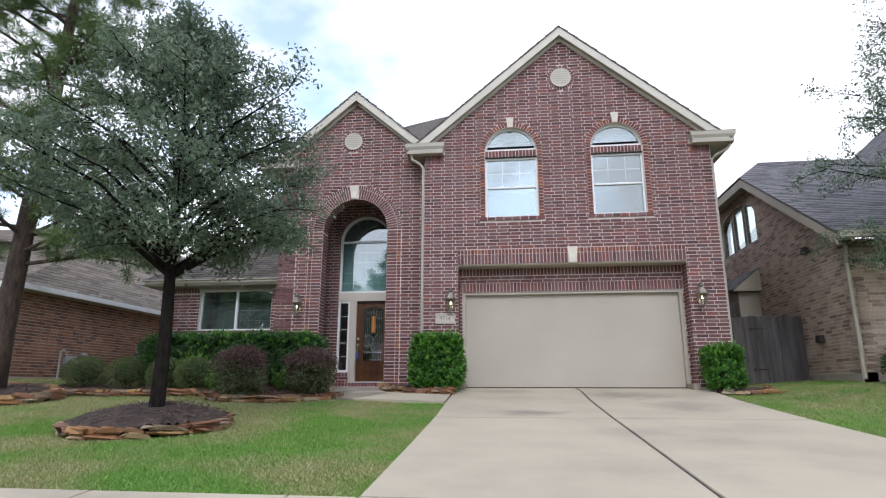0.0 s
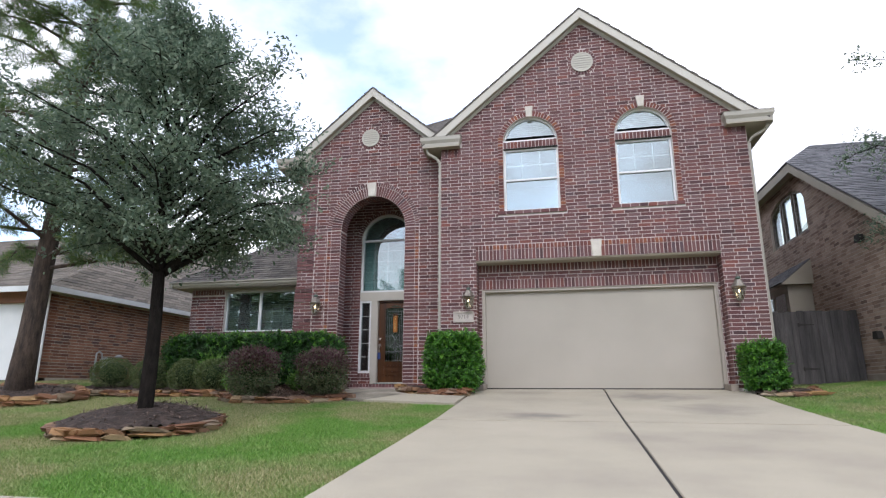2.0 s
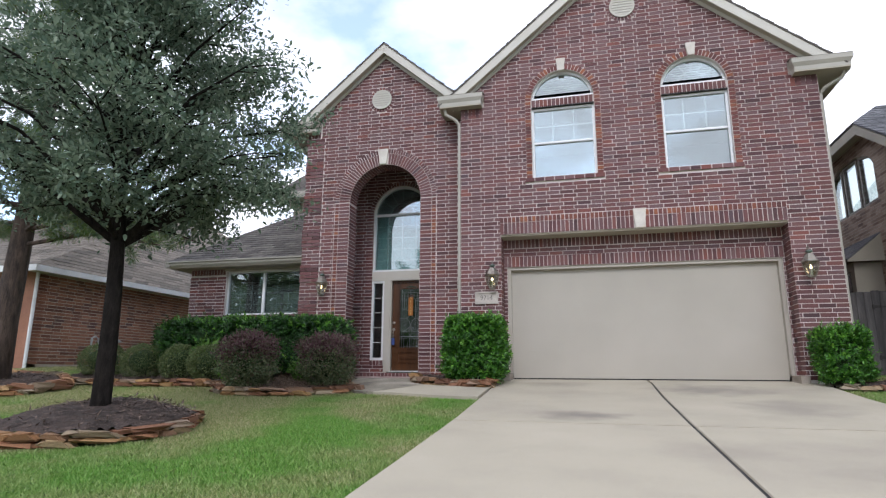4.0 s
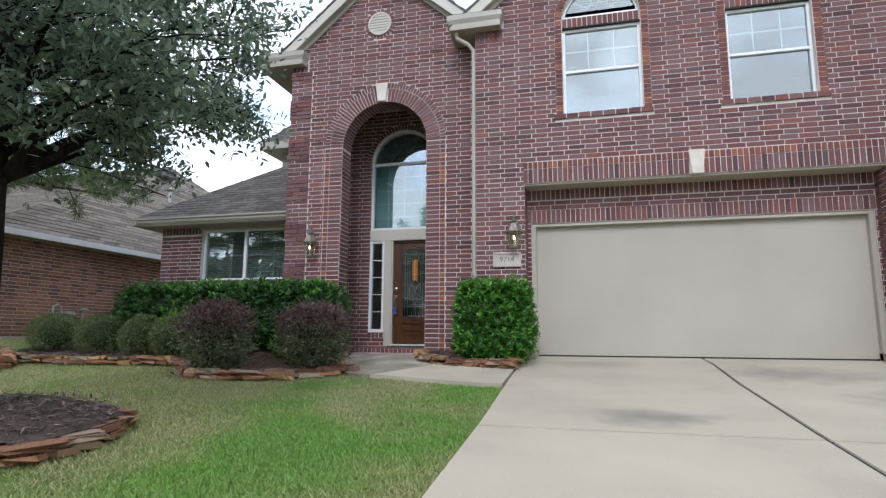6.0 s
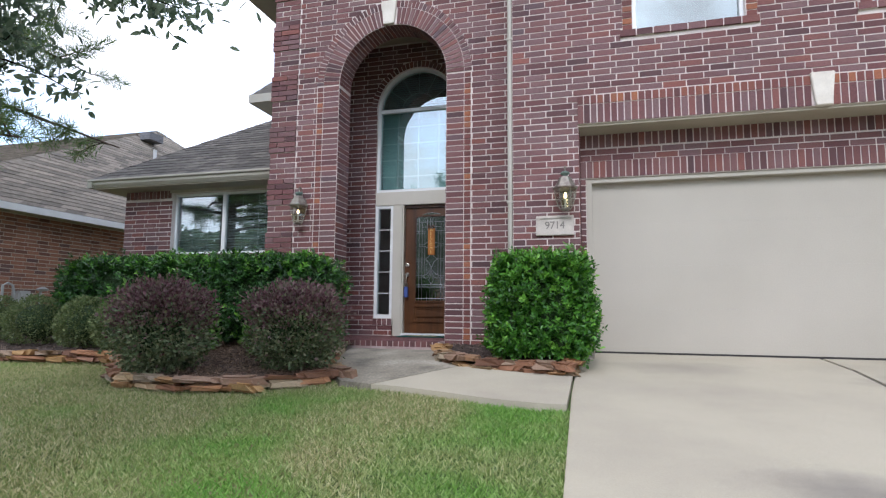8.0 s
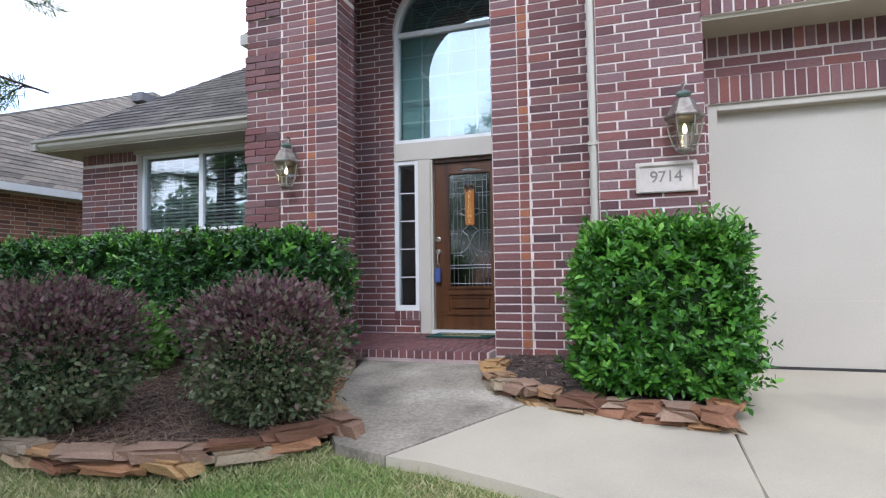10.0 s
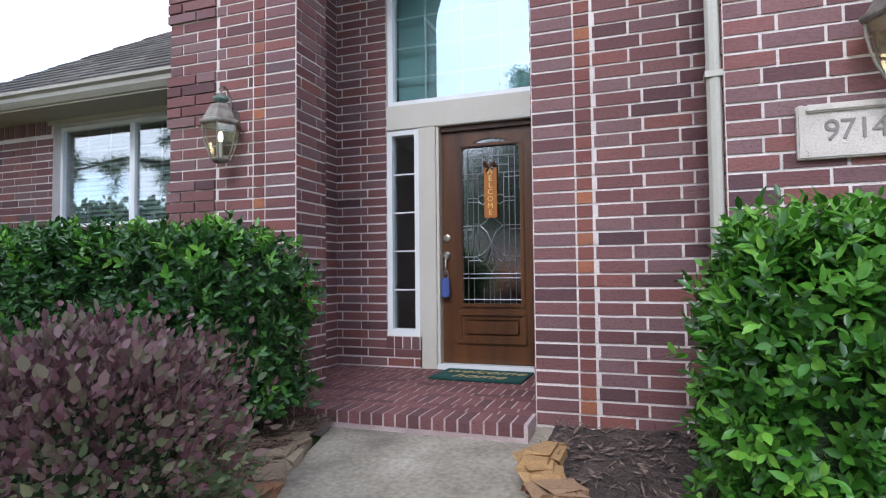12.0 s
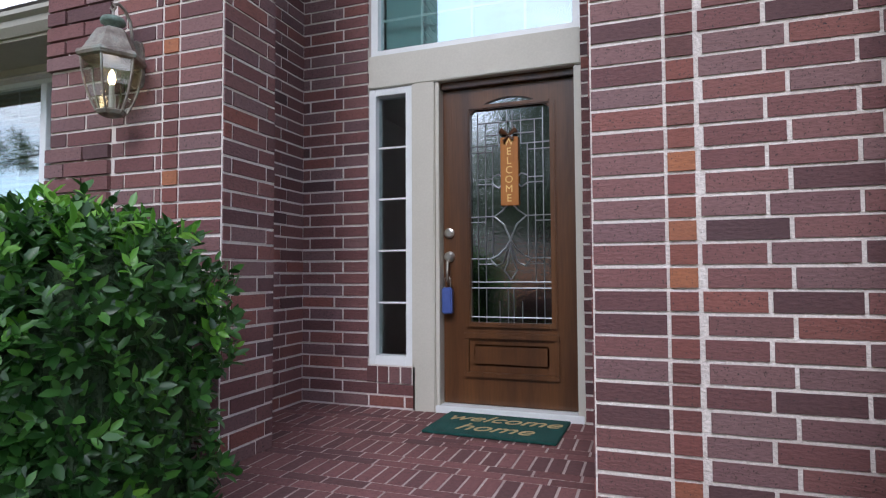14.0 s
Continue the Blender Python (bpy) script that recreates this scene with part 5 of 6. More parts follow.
part("shackle", Build().tube([(-3.008, dy - 0.055, 0.89), (-3.008, dy - 0.055, 0.955), (-2.988, dy - 0.055, 0.975), (-2.968, dy - 0.055, 0.955), (-2.968, dy - 0.055, 0.89)], 0.005, 6), "silver", lockbox)


def lettering(name, text, size, m, material, parent, extrude=0.002, shear=0.0, spacing=1.0):
    cu = bpy.data.curves.new(name, "FONT")
    cu.body, cu.size, cu.extrude, cu.align_x, cu.align_y = text, size, extrude, "CENTER", "CENTER"
    cu.shear, cu.space_character = shear, spacing
    tmp = bpy.data.objects.new(name, cu)
    me = bpy.data.meshes.new_from_object(tmp)
    bpy.data.objects.remove(tmp)
    me.materials.clear()
    me.materials.append(M[material])
    me.transform(m)
    return part(name, me, material, parent)


sign = tagged(new("welcome_sign"), "orange wooden welcome sign hanging on the door glass", "sign")
part("board", Build().box(gc - 0.055, gc + 0.06, dy - 0.01, dy + 0.004, 1.42, 1.86), "sign", sign, bevel=0.003)
for k, ch in enumerate("WELCOME"):
    lettering("letter", ch, 0.066, Matrix.Translation((gc, dy - 0.011, 1.825 - k * 0.060)) @ Matrix.Rotation(radians(90), 4, "X"), "sign_letter", sign)
bow = part("bow", Build().tube([(gc - 0.05, dy - 0.02, 1.90), (gc, dy - 0.022, 1.87), (gc + 0.05, dy - 0.02, 1.905)], [0.022, 0.006, 0.02], 6).tube([(gc - 0.03, dy - 0.02, 1.83), (gc, dy - 0.022, 1.87), (gc + 0.03, dy - 0.02, 1.84)], [0.012, 0.006, 0.012], 6), "wood_door", sign, "dark ribbon bow")
part("cord", Build().tube([(gc - 0.04, dy - 0.003, 1.86), (gc, dy - 0.006, 1.91), (gc + 0.04, dy - 0.003, 1.86)], 0.003, 5), "dark", sign)
doormat = tagged(new("door_mat"), "dark green coir door mat reading welcome home", "door mat")
doormat.location, doormat.rotation_euler = (-2.585, 1.03, 0.109), (0, 0, radians(-1.5))
part("pad", Build().box(-0.375, 0.375, -0.235, 0.235, 0, 0.014), "mat", doormat, bevel=0.004)
lettering("word", "welcome", 0.185, Matrix.Translation((0.0, 0.10, 0.0155)), "gold", doormat, 0.001, 0.35)
lettering("word", "home", 0.19, Matrix.Translation((0.0, -0.09, 0.0155)), "gold", doormat, 0.001, 0.35)

# house number and lanterns
plaque = tagged(new("house_number"), "weathered stone plaque with the number 9714 set in brick", "house number")
px0, px1, pz0, pz1 = -0.665, -0.21, 1.428, 1.672
part("plate", Build().box(px0, px1, GY - 0.02, GY + 0.02, pz0, pz1), "plaque", plaque, bevel=0.004)
bars("rim", plaque, [(px0, px0 + 0.035, pz0, pz1), (px1 - 0.035, px1, pz0, pz1), (px0 + 0.035, px1 - 0.035, pz0, pz0 + 0.035), (px0 + 0.035, px1 - 0.035, pz1 - 0.035, pz1)], GY - 0.038, GY - 0.02, "plaque", bevel=0.007)
for k, ch in enumerate("9714"):
    lettering("digit", ch, 0.13, Matrix.Translation((px0 + 0.1375 + k * 0.06, GY - 0.022, (pz0 + pz1) / 2)) @ Matrix.Rotation(radians(90), 4, "X"), "plaque_dark", plaque, 0.003)


def lantern(x, y, z):
    """A six-sided wall lantern; z is the bottom of the glass."""
    ob = thing("wall_lantern", "aged verdigris metal wall lantern with clear glass, lit", "wall lamp", group="lanterns on the front wall", at=(x, y, z))
    cy = -0.14
    part("base_cup", Build().lathe([(0.03, -0.022), (0.058, -0.012), (0.068, 0.004), (0.064, 0.01)], (0, cy, 0), 6), "lamp_metal", ob)
    bulge = [(0.064, 0.0), (0.092, 0.06), (0.112, 0.12), (0.124, 0.18), (0.130, 0.245)]
    for k in range(6):
        a = radians(60 * k)
        part("corner_rib", Build().tube([(r * math.cos(a), cy + r * math.sin(a), z_) for r, z_ in bulge], 0.0055, 5), "lamp_metal", ob)
    part("glass", Build().lathe([(r - 0.004, z_) for r, z_ in bulge], (0, cy, 0), 6), "glass_lamp", ob, "clear bent glass").visible_shadow = False
    part("rim", Build().lathe([(0.126, 0.238), (0.144, 0.245), (0.15, 0.258), (0.146, 0.272), (0.128, 0.28)], (0, cy, 0), 6), "lamp_metal", ob)
    part("roof", Build().lathe([(0.128, 0.276), (0.104, 0.32), (0.084, 0.36), (0.066, 0.39), (0.05, 0.398), (0.03, 0.402)], (0, cy, 0), 6), "lamp_metal", ob)
    part("cap", Build().lathe([(0.026, 0.395), (0.028, 0.412), (0.052, 0.424), (0.056, 0.436), (0.048, 0.452), (0.022, 0.462), (0.0, 0.464)], (0, cy, 0), 16), "verdigris", ob, "green verdigris cap", smooth=True)
    part("finial_loop", Build().tube([(0, cy, 0.46), (0, cy, 0.49), (0.016, cy, 0.505), (0, cy, 0.522), (-0.016, cy, 0.505), (0, cy, 0.49)], 0.006, 6), "lamp_metal", ob)
    part("hook", Build().tube([(0, cy, 0.518), (0, cy + 0.03, 0.535), (0, cy + 0.065, 0.52), (0, cy + 0.095, 0.475), (0, cy + 0.108, 0.41), (0, cy + 0.105, 0.36)], 0.008, 6), "lamp_metal", ob)
    part("wall_plate", Build().prism([(-0.05, 0.15), (0.05, 0.15), (0.058, 0.18), (0.058, 0.34), (0.045, 0.375), (0.02, 0.39), (-0.02, 0.39), (-0.045, 0.375), (-0.058, 0.34), (-0.058, 0.18)], -0.028, 0.0), "lamp_metal", ob, bevel=0.006)
    part("candle", Build().tube([(0, cy, 0.02), (0, cy, 0.13)], 0.012, 8), "trim", ob)
    part("bulb", Build().lathe([(0.0, 0.0), (0.012, 0.005), (0.018, 0.03), (0.014, 0.055), (0.004, 0.075)], (0, cy, 0.13), 10), "bulb", ob, "warm glowing bulb", smooth=True)
    return ob


lan = lantern(-0.30, GY, 1.725)
copy_thing(lan, Matrix.Translation((5.21, GY, 1.76)))
copy_thing(lan, Matrix.Translation((-4.13, WY, 1.755)))


# ---- planting: helpers ----
nr = np.random.RandomState(7)


def leaves(name, c, d, n, length, width, material, parent=None, fold=0.15, label="", blade=False):
    """Many folded leaves in one mesh: base points c, axes d, normals n."""
    d = d / np.linalg.norm(d, axis=1, keepdims=True)
    s = np.cross(d, n)
    s /= np.linalg.norm(s, axis=1, keepdims=True) + 1e-9
    n = np.cross(s, d)
    L, W = np.asarray(length).reshape(-1, 1), np.asarray(width).reshape(-1, 1)
    lift = n * W * fold
    rows = [c, c + d * L * 0.28 + s * W * 0.42 + lift, c + d * L * 0.66 + s * W * 0.40 + lift, c + d * L, c + d * L * 0.66 - s * W * 0.40 + lift, c + d * L * 0.28 - s * W * 0.42 + lift]
    quads = [0, 1, 2, 3, 0, 3, 4, 5]
    if blade:
        rows, quads = [c, c + d * L * 0.45 + s * W * 0.5, c + d * L, c + d * L * 0.45 - s * W * 0.5], [0, 1, 2, 3]
    per, q = len(rows), len(quads)
    v = np.stack(rows, 1).reshape(-1, 3)
    k = len(c)
    idx = (np.arange(k)[:, None] * per + np.array(quads)).reshape(-1)
    me = bpy.data.meshes.new(name)
    me.vertices.add(per * k)
    me.vertices.foreach_set("co", v.astype(np.float32).ravel())
    me.loops.add(q * k)
    me.loops.foreach_set("vertex_index", idx.astype(np.int32))
    me.polygons.add(q // 4 * k)
    me.polygons.foreach_set("loop_start", np.arange(0, q * k, 4, dtype=np.int32))
    me.update(calc_edges=True)
    return part(name, me, material, parent, label)


def rand_dirs(k):
    v = nr.normal(size=(k, 3))
    return v / np.linalg.norm(v, axis=1, keepdims=True)


def box_shrub(name, label, size, at, count, leaf, mat, rot=0.0, rough=0.05, group="", cat="shrub", fresh=(0.3, 0.1)):
    """A clipped shrub: a solid core coloured like inner shade and a skin of leaves on a rounded box."""
    ob = thing(name, label, cat, group=group, at=at)
    sx, sy, sz = size
    p = nr.uniform(-1, 1, size=(count, 3))
    area = np.array([sy * sz, sx * sz, sx * sy])
    axis = nr.choice(3, size=count, p=area / area.sum())
    sign = np.where(nr.rand(count) < 0.5, -1.0, 1.0)
    sign = np.where((axis == 2) & (sign < 0), 1.0, sign)
    p[np.arange(count), axis] = sign
    # rounded corners
    q = np.sign(p) * np.abs(p)
    r = np.linalg.norm(np.abs(p) ** 6, axis=1, ord=1) ** (1 / 6)
    q = q / r[:, None]
    out = np.sign(p) * np.abs(p) ** 5
    out /= np.linalg.norm(out, axis=1, keepdims=True)
    half = np.array([sx / 2, sy / 2, sz / 2])
    c = q * half
    c += out * (nr.normal(size=(count, 1)) * rough - rough * 0.9 - (nr.rand(count, 1) < 0.35) * 0.06)
    lump = np.array([noise.noise(Vector((float(a) * 2.2 + at[0], float(b_) * 2.2, float(g) * 2.2))) for a, b_, g in c])
    c += out * lump[:, None] * rough * 1.3
    c[:, 2] += sz / 2
    low = c[:, 2] < 0.15 * sz
    c[low, :2] *= 0.88
    # whorled shoots of seven leaves, the young ones paler and longer
    axis_ = out * 0.75 + rand_dirs(count) * 0.55 + np.array([0, 0, 0.55])
    axis_ /= np.linalg.norm(axis_, axis=1, keepdims=True)
    young = nr.rand(count) < np.where(c[:, 2] > 0.8 * sz, *fresh)
    c += axis_ * np.where(young, nr.uniform(0.0, 0.05, count), 0)[:, None]
    per = 7
    turn = nr.rand(count, 1) * 6.28 + np.arange(per)[None, :] * 2.4
    step_ = np.linspace(0, 1, per)[None, :]
    side_ = np.cross(axis_, rand_dirs(count))
    side_ /= np.linalg.norm(side_, axis=1, keepdims=True) + 1e-9
    side2 = np.cross(axis_, side_)
    rad = side_[:, None] * np.cos(turn)[..., None] + side2[:, None] * np.sin(turn)[..., None]
    d = (axis_[:, None] * (0.25 + 0.75 * step_[..., None]) + rad * 0.9).reshape(-1, 3)
    n = (axis_[:, None] - rad * 0.35 + nr.normal(size=(count, per, 3)) * 0.15).reshape(-1, 3)
    c = (c[:, None] + axis_[:, None] * (step_[..., None] - 0.6) * 0.07).reshape(-1, 3)
    young = np.repeat(young, per)
    count *= per
    L = leaf * nr.uniform(0.7, 1.25, count) * np.where(young, 1.1, 1.0)
    # solid filler; its dark green paints the shade deep among the leaves
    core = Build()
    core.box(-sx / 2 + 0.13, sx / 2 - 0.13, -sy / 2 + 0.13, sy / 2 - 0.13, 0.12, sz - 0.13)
    part("core", core, "core", ob, "dark green filler coloured as the shade between leaves", 0.05)
    for i in range(max(3, int(sx * 4))):
        x, y_ = rng.uniform(-sx / 2 + 0.15, sx / 2 - 0.15), rng.uniform(-sy / 4, sy / 4)
        part("stem", Build().tube([(x, y_, -0.08), (x + rng.uniform(-0.05, 0.05), y_, 0.2)], 0.015, 5), "bark", ob)
    W = L * nr.uniform(0.42, 0.56, count)
    leaves("foliage", c[~young], d[~young], n[~young], L[~young], W[~young], mat, ob)
    leaves("new_growth", c[young], d[young], n[young], L[young], W[young], "new_leaf", ob, label="paler fresh shoot tips")
    ob.rotation_euler = (0, 0, radians(rot))
    return ob


def ball_shrub(name, label, r, h, at, count, leaf, mat, top_mat=None, group="", spiky=0.35, rough=0.07):
    ob = thing(name, label, "shrub", group=group, at=at)
    u = rand_dirs(count)
    zz_ = nr.uniform(-0.8, 1.0, count)
    u[:, :2] *= (np.sqrt(1 - zz_**2) / (np.linalg.norm(u[:, :2], axis=1) + 1e-9))[:, None]
    u[:, 2] = zz_
    lump = np.array([noise.noise(Vector((float(a) * 2.5 + at[0] * 3, float(b_) * 2.5 + at[1], float(g) * 2.5))) for a, b_, g in u])
    rad = 1 + lump * rough * 2.5 + nr.normal(size=count) * rough - rough * 0.5
    rad *= np.where(nr.rand(count) < 0.25, nr.uniform(0.75, 1, count), 1)
    c = u * rad[:, None] * np.array([r, r, h * 0.55]) + np.array([0, 0, h * 0.45])
    if top_mat:
        zr = (c[:, 2] - h * 0.45) / (h * 0.55)
        c[:, 2] = h * 0.45 + h * 0.5 * np.sign(zr) * np.abs(zr) ** 0.75
        c[:, :2] *= np.interp(c[:, 2] / h, (0.0, 0.3, 0.7, 1.0), (0.7, 0.95, 1.1, 1.12))[:, None]
    c[:, 2] = np.maximum(c[:, 2], 0.04)
    d = u + rand_dirs(count) * 0.8 + np.array([0, 0, spiky])
    L = leaf * nr.uniform(0.6, 1.3, count)
    W = L * nr.uniform(0.5, 0.72, count)
    n = u + rand_dirs(count) * 0.6
    # rounded filler, coloured dark to stand for shade inside the foliage
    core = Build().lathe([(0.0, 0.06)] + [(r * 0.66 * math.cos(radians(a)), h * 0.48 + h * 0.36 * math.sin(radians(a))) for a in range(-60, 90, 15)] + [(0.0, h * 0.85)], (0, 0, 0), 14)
    part("core", core, "core", ob, "dark green filler coloured as the shade between leaves", smooth=True)
    for i in range(5):
        a = i * 1.3
        part("stem", Build().tube([(0.06 * math.cos(a), 0.06 * math.sin(a), -0.06), (0.2 * r * math.cos(a), 0.2 * r * math.sin(a), h * 0.3)], 0.014, 5), "bark", ob)
    if top_mat:
        up = c[:, 2] + nr.normal(size=count) * 0.12 * h > h * 0.55
        leaves("foliage", c[up], d[up], n[up], L[up], W[up], top_mat, ob, label="plum-purple upper leaves")
        leaves("foliage", c[~up], d[~up], n[~up], L[~up], W[~up], mat, ob, label="dull green lower leaves")
    else:
        leaves("foliage", c, d, n, L, W, mat, ob)
    return ob


# shade inside the shrubs, put into the core's colour
M["core"] = varied("leaf_shade_core", [(0.3, (0.014, 0.034, 0.009)), (0.7, (0.034, 0.066, 0.02))], 14, 60, 0.95, 0.6, 0.9, 0, (1, 1, 1), 0.03)

# ---- beds ----


def inside(poly, x, y):
    c = np.zeros(np.shape(x), bool)
    for (x0, y0), (x1, y1) in zip(poly, poly[1:] + poly[:1]):
        if y0 != y1:
            c ^= ((y0 > y) != (y1 > y)) & (x < (x1 - x0) * (y - y0) / (y1 - y0) + x0)
    return c


def gz_many(y, x):
    side = np.clip((np.abs(x + 1.3) - 7.2) / 3, 0, 1) * np.clip((y + 5) / 4, 0, 1)
    return np.interp(y, PROFILE_Y, PROFILE_Z) + 0.24 * side


BED_L = [(-2.42, -2.12), (-2.7, -2.36), (-3.06, -2.78), (-3.7, -2.93), (-4.5, -2.85), (-4.92, -2.5), (-5.25, -1.9), (-5.9, -1.72), (-7.6, -1.9), (-9.2, -1.7), (-9.4, -0.6), (-9.3, 0.86), (-4.76, 0.86), (-4.76, -0.1), (-3.62, -0.1), (-3.16, -0.2), (-3.08, -1.0), (-2.86, -1.62)]
BED_R = [(-1.86, -0.12), (-1.8, -0.88), (-1.58, -1.2), (-1.28, -1.42), (-0.64, -1.56), (-0.21, -1.64), (-0.2, -0.58), (-0.98, -0.58), (-0.98, -0.12)]
BED_E = [(5.2, -0.58), (5.2, -1.15), (5.6, -1.35), (6.2, -1.2), (6.3, -0.58)]
RINGC, RINGR = (-3.74, -6.2), 0.97
BED_T = [(RINGC[0] + RINGR * math.cos(a / 20 * 2 * math.pi), RINGC[1] + RINGR * math.sin(a / 20 * 2 * math.pi)) for a in range(20)]
PBC = (-9.5, -2.9)
BED_P = [(PBC[0] + 1.3 * math.cos(a / 20 * 2 * math.pi), PBC[1] + 1.2 * math.sin(a / 20 * 2 * math.pi)) for a in range(20)]


def mulch_bed(name, poly, lift, mound=0.0, centre=(0, 0), radius=1.0, step=0.07, label="dark shredded bark mulch bed"):
    x0, x1 = min(p[0] for p in poly), max(p[0] for p in poly)
    y0, y1 = min(p[1] for p in poly), max(p[1] for p in poly)
    nx, ny = int((x1 - x0) / step) + 2, int((y1 - y0) / step) + 2
    X, Y = np.meshgrid(x0 - step / 2 + step * np.arange(nx), y0 - step / 2 + step * np.arange(ny))
    R = np.hypot(X - centre[0], Y - centre[1]) / radius
    Z = gz_many(Y, X) + lift + mound * np.clip(1 - R**2, 0, 1) + nr.uniform(-0.012, 0.012, X.shape)
    for i in range(ny):
        for j in range(nx):
            Z[i, j] += 0.025 * noise.noise(Vector((float(X[i, j]) * 3, float(Y[i, j]) * 3, 0)))
    ok = inside(poly, X + step / 2, Y + step / 2)
    b = Build()
    b.v = [tuple(p) for p in np.stack([X, Y, Z], -1).reshape(-1, 3).tolist()]
    b.f = [(i * nx + j, i * nx + j + 1, (i + 1) * nx + j + 1, (i + 1) * nx + j) for i in range(ny - 1) for j in range(nx - 1) if ok[i, j]]
    ob = tagged(part(name, b, "mulch"), label, "mulch", kind="stuff")
    k = int(ok.sum() * step * step * 800)
    ii = np.argwhere(ok)
    pick = ii[nr.randint(len(ii), size=k)]
    c = np.stack([X[pick[:, 0], pick[:, 1]] + nr.uniform(0, step, k), Y[pick[:, 0], pick[:, 1]] + nr.uniform(0, step, k), Z[pick[:, 0], pick[:, 1]] + 0.012], 1)
    d = rand_dirs(k) * np.array([1, 1, 0.25])
    L = nr.uniform(0.03, 0.10, k)
    leaves("chips", c, d, np.tile([0, 0, 1.0], (k, 1)) + rand_dirs(k) * 0.3, L, L * nr.uniform(0.08, 0.3, k), "chip", ob, 0.1, blade=True)
    return ob


bed_l = mulch_bed("mulch_bed", BED_L, 0.07, label="brown mulch bed strewn with pine straw")
k = 16000
sx_, sy_ = nr.uniform(-5.2, -2.3, k), nr.uniform(-2.95, -0.4, k)
ok_ = inside(BED_L, sx_, sy_)
sx_, sy_ = sx_[ok_], sy_[ok_]
k = len(sx_)
leaves("pine_straw", np.stack([sx_, sy_, gz_many(sy_, sx_) + 0.085 + nr.rand(k) * 0.03], 1), rand_dirs(k) * np.array([1, 1, 0.16]), np.tile([0, 0, 1.0], (k, 1)) + rand_dirs(k) * 0.3, nr.uniform(0.08, 0.2, k), np.full(k, 0.0035), "straw", bed_l, blade=True, label="dry reddish-brown pine straw")
mulch_bed("mulch_bed", BED_R, 0.08)
mulch_bed("mulch_bed", BED_E, 0.05)
mulch_bed("mulch_mound", BED_T, 0.10, 0.20, RINGC, 1.0, label="mounded dark mulch round the oak trunk")
mulch_bed("mulch_mound", BED_P, 0.10, 0.12, PBC, 1.2, label="mounded brown mulch round the pine trunk")

ROCKS = []
for i in range(9):
    bm = bmesh.new()
    bmesh.ops.create_cube(bm, size=1.0)
    bmesh.ops.bevel(bm, geom=bm.edges[:], offset=0.20, segments=2, affect="EDGES")
    for v in bm.verts:
        q = v.co * 2.1 + Vector((i * 7.3, 0, 0))
        v.co += Vector((noise.noise(q), noise.noise(q + Vector((9, 0, 0))), noise.noise(q + Vector((0, 9, 0))))) * 0.24 + Vector((rng.uniform(-0.03, 0.03), rng.uniform(-0.03, 0.03), rng.uniform(-0.03, 0.03)))
    me_ = bpy.data.meshes.new("stone")
    bm.to_mesh(me_)
    bm.free()
    me_.materials.append(M["flag"])
    ROCKS.append(me_)


def edging(label, line, layers=2, size=0.30, closed=False, tall=0.07, lift=0.0):
    ob = tagged(new("stone_edging"), label, "stone edging")
    pts = [Vector((*p, 0)) for p in (line + line[:1] if closed else line)]
    seg = [(q - p).length for p, q in zip(pts, pts[1:])]
    total = sum(seg)

    def along(s):
        for p, q, l in zip(pts, pts[1:], seg):
            if s <= l:
                return p.lerp(q, s / l), q - p
            s -= l
        return pts[-1], pts[-1] - pts[-2]

    for k in range(layers):
        s = rng.uniform(0, 0.2) - k * 0.1
        while s < total:
            w = size * rng.uniform(0.6, 1.4)
            p, t = along(min(total, max(0.0, s + w / 2)))
            o = new("stone", ROCKS[rng.randrange(len(ROCKS))])
            o.parent = ob
            h = tall * rng.uniform(0.7, 1.3)
            nx_ = Vector((t.y, -t.x, 0)).normalized()
            p = p + nx_ * rng.uniform(-0.03, 0.03)
            o.location = (p.x, p.y, gz(p.y, p.x) + lift + tall * (k + 0.45) + rng.uniform(-0.01, 0.01) - 0.01)
            o.rotation_euler = (rng.uniform(-0.09, 0.09), rng.uniform(-0.07, 0.07), math.atan2(t.y, t.x) + rng.uniform(-0.22, 0.22) + (math.pi if rng.random() < 0.5 else 0))
            o.scale = (w * 1.06, rng.uniform(0.15, 0.24), h * 1.15)
            s += w * 0.93
    return ob


edging("stacked tan and red flagstones edging the mulch bed", [(-1.83, -0.5)] + BED_R[1:6] + [(-0.22, -1.0)], 2, 0.25)
edging("flat flagstones along the path edge", [(-3.20, -0.46), (-3.12, -0.9), (-2.92, -1.55), (-2.66, -1.95), (-2.45, -2.12)], 1, 0.30, tall=0.10)
edging("irregular flat flagstones edging the front bed", BED_L[:10], 2, 0.34, tall=0.06)
edging("ring of rough flagstones round the oak", BED_T, 2, 0.38, True, 0.06)
edging("ring of rough flagstones round the pine", BED_P, 2, 0.36, True, 0.085)
edging("low stones edging the far bed", BED_E[1:], 1, 0.3)

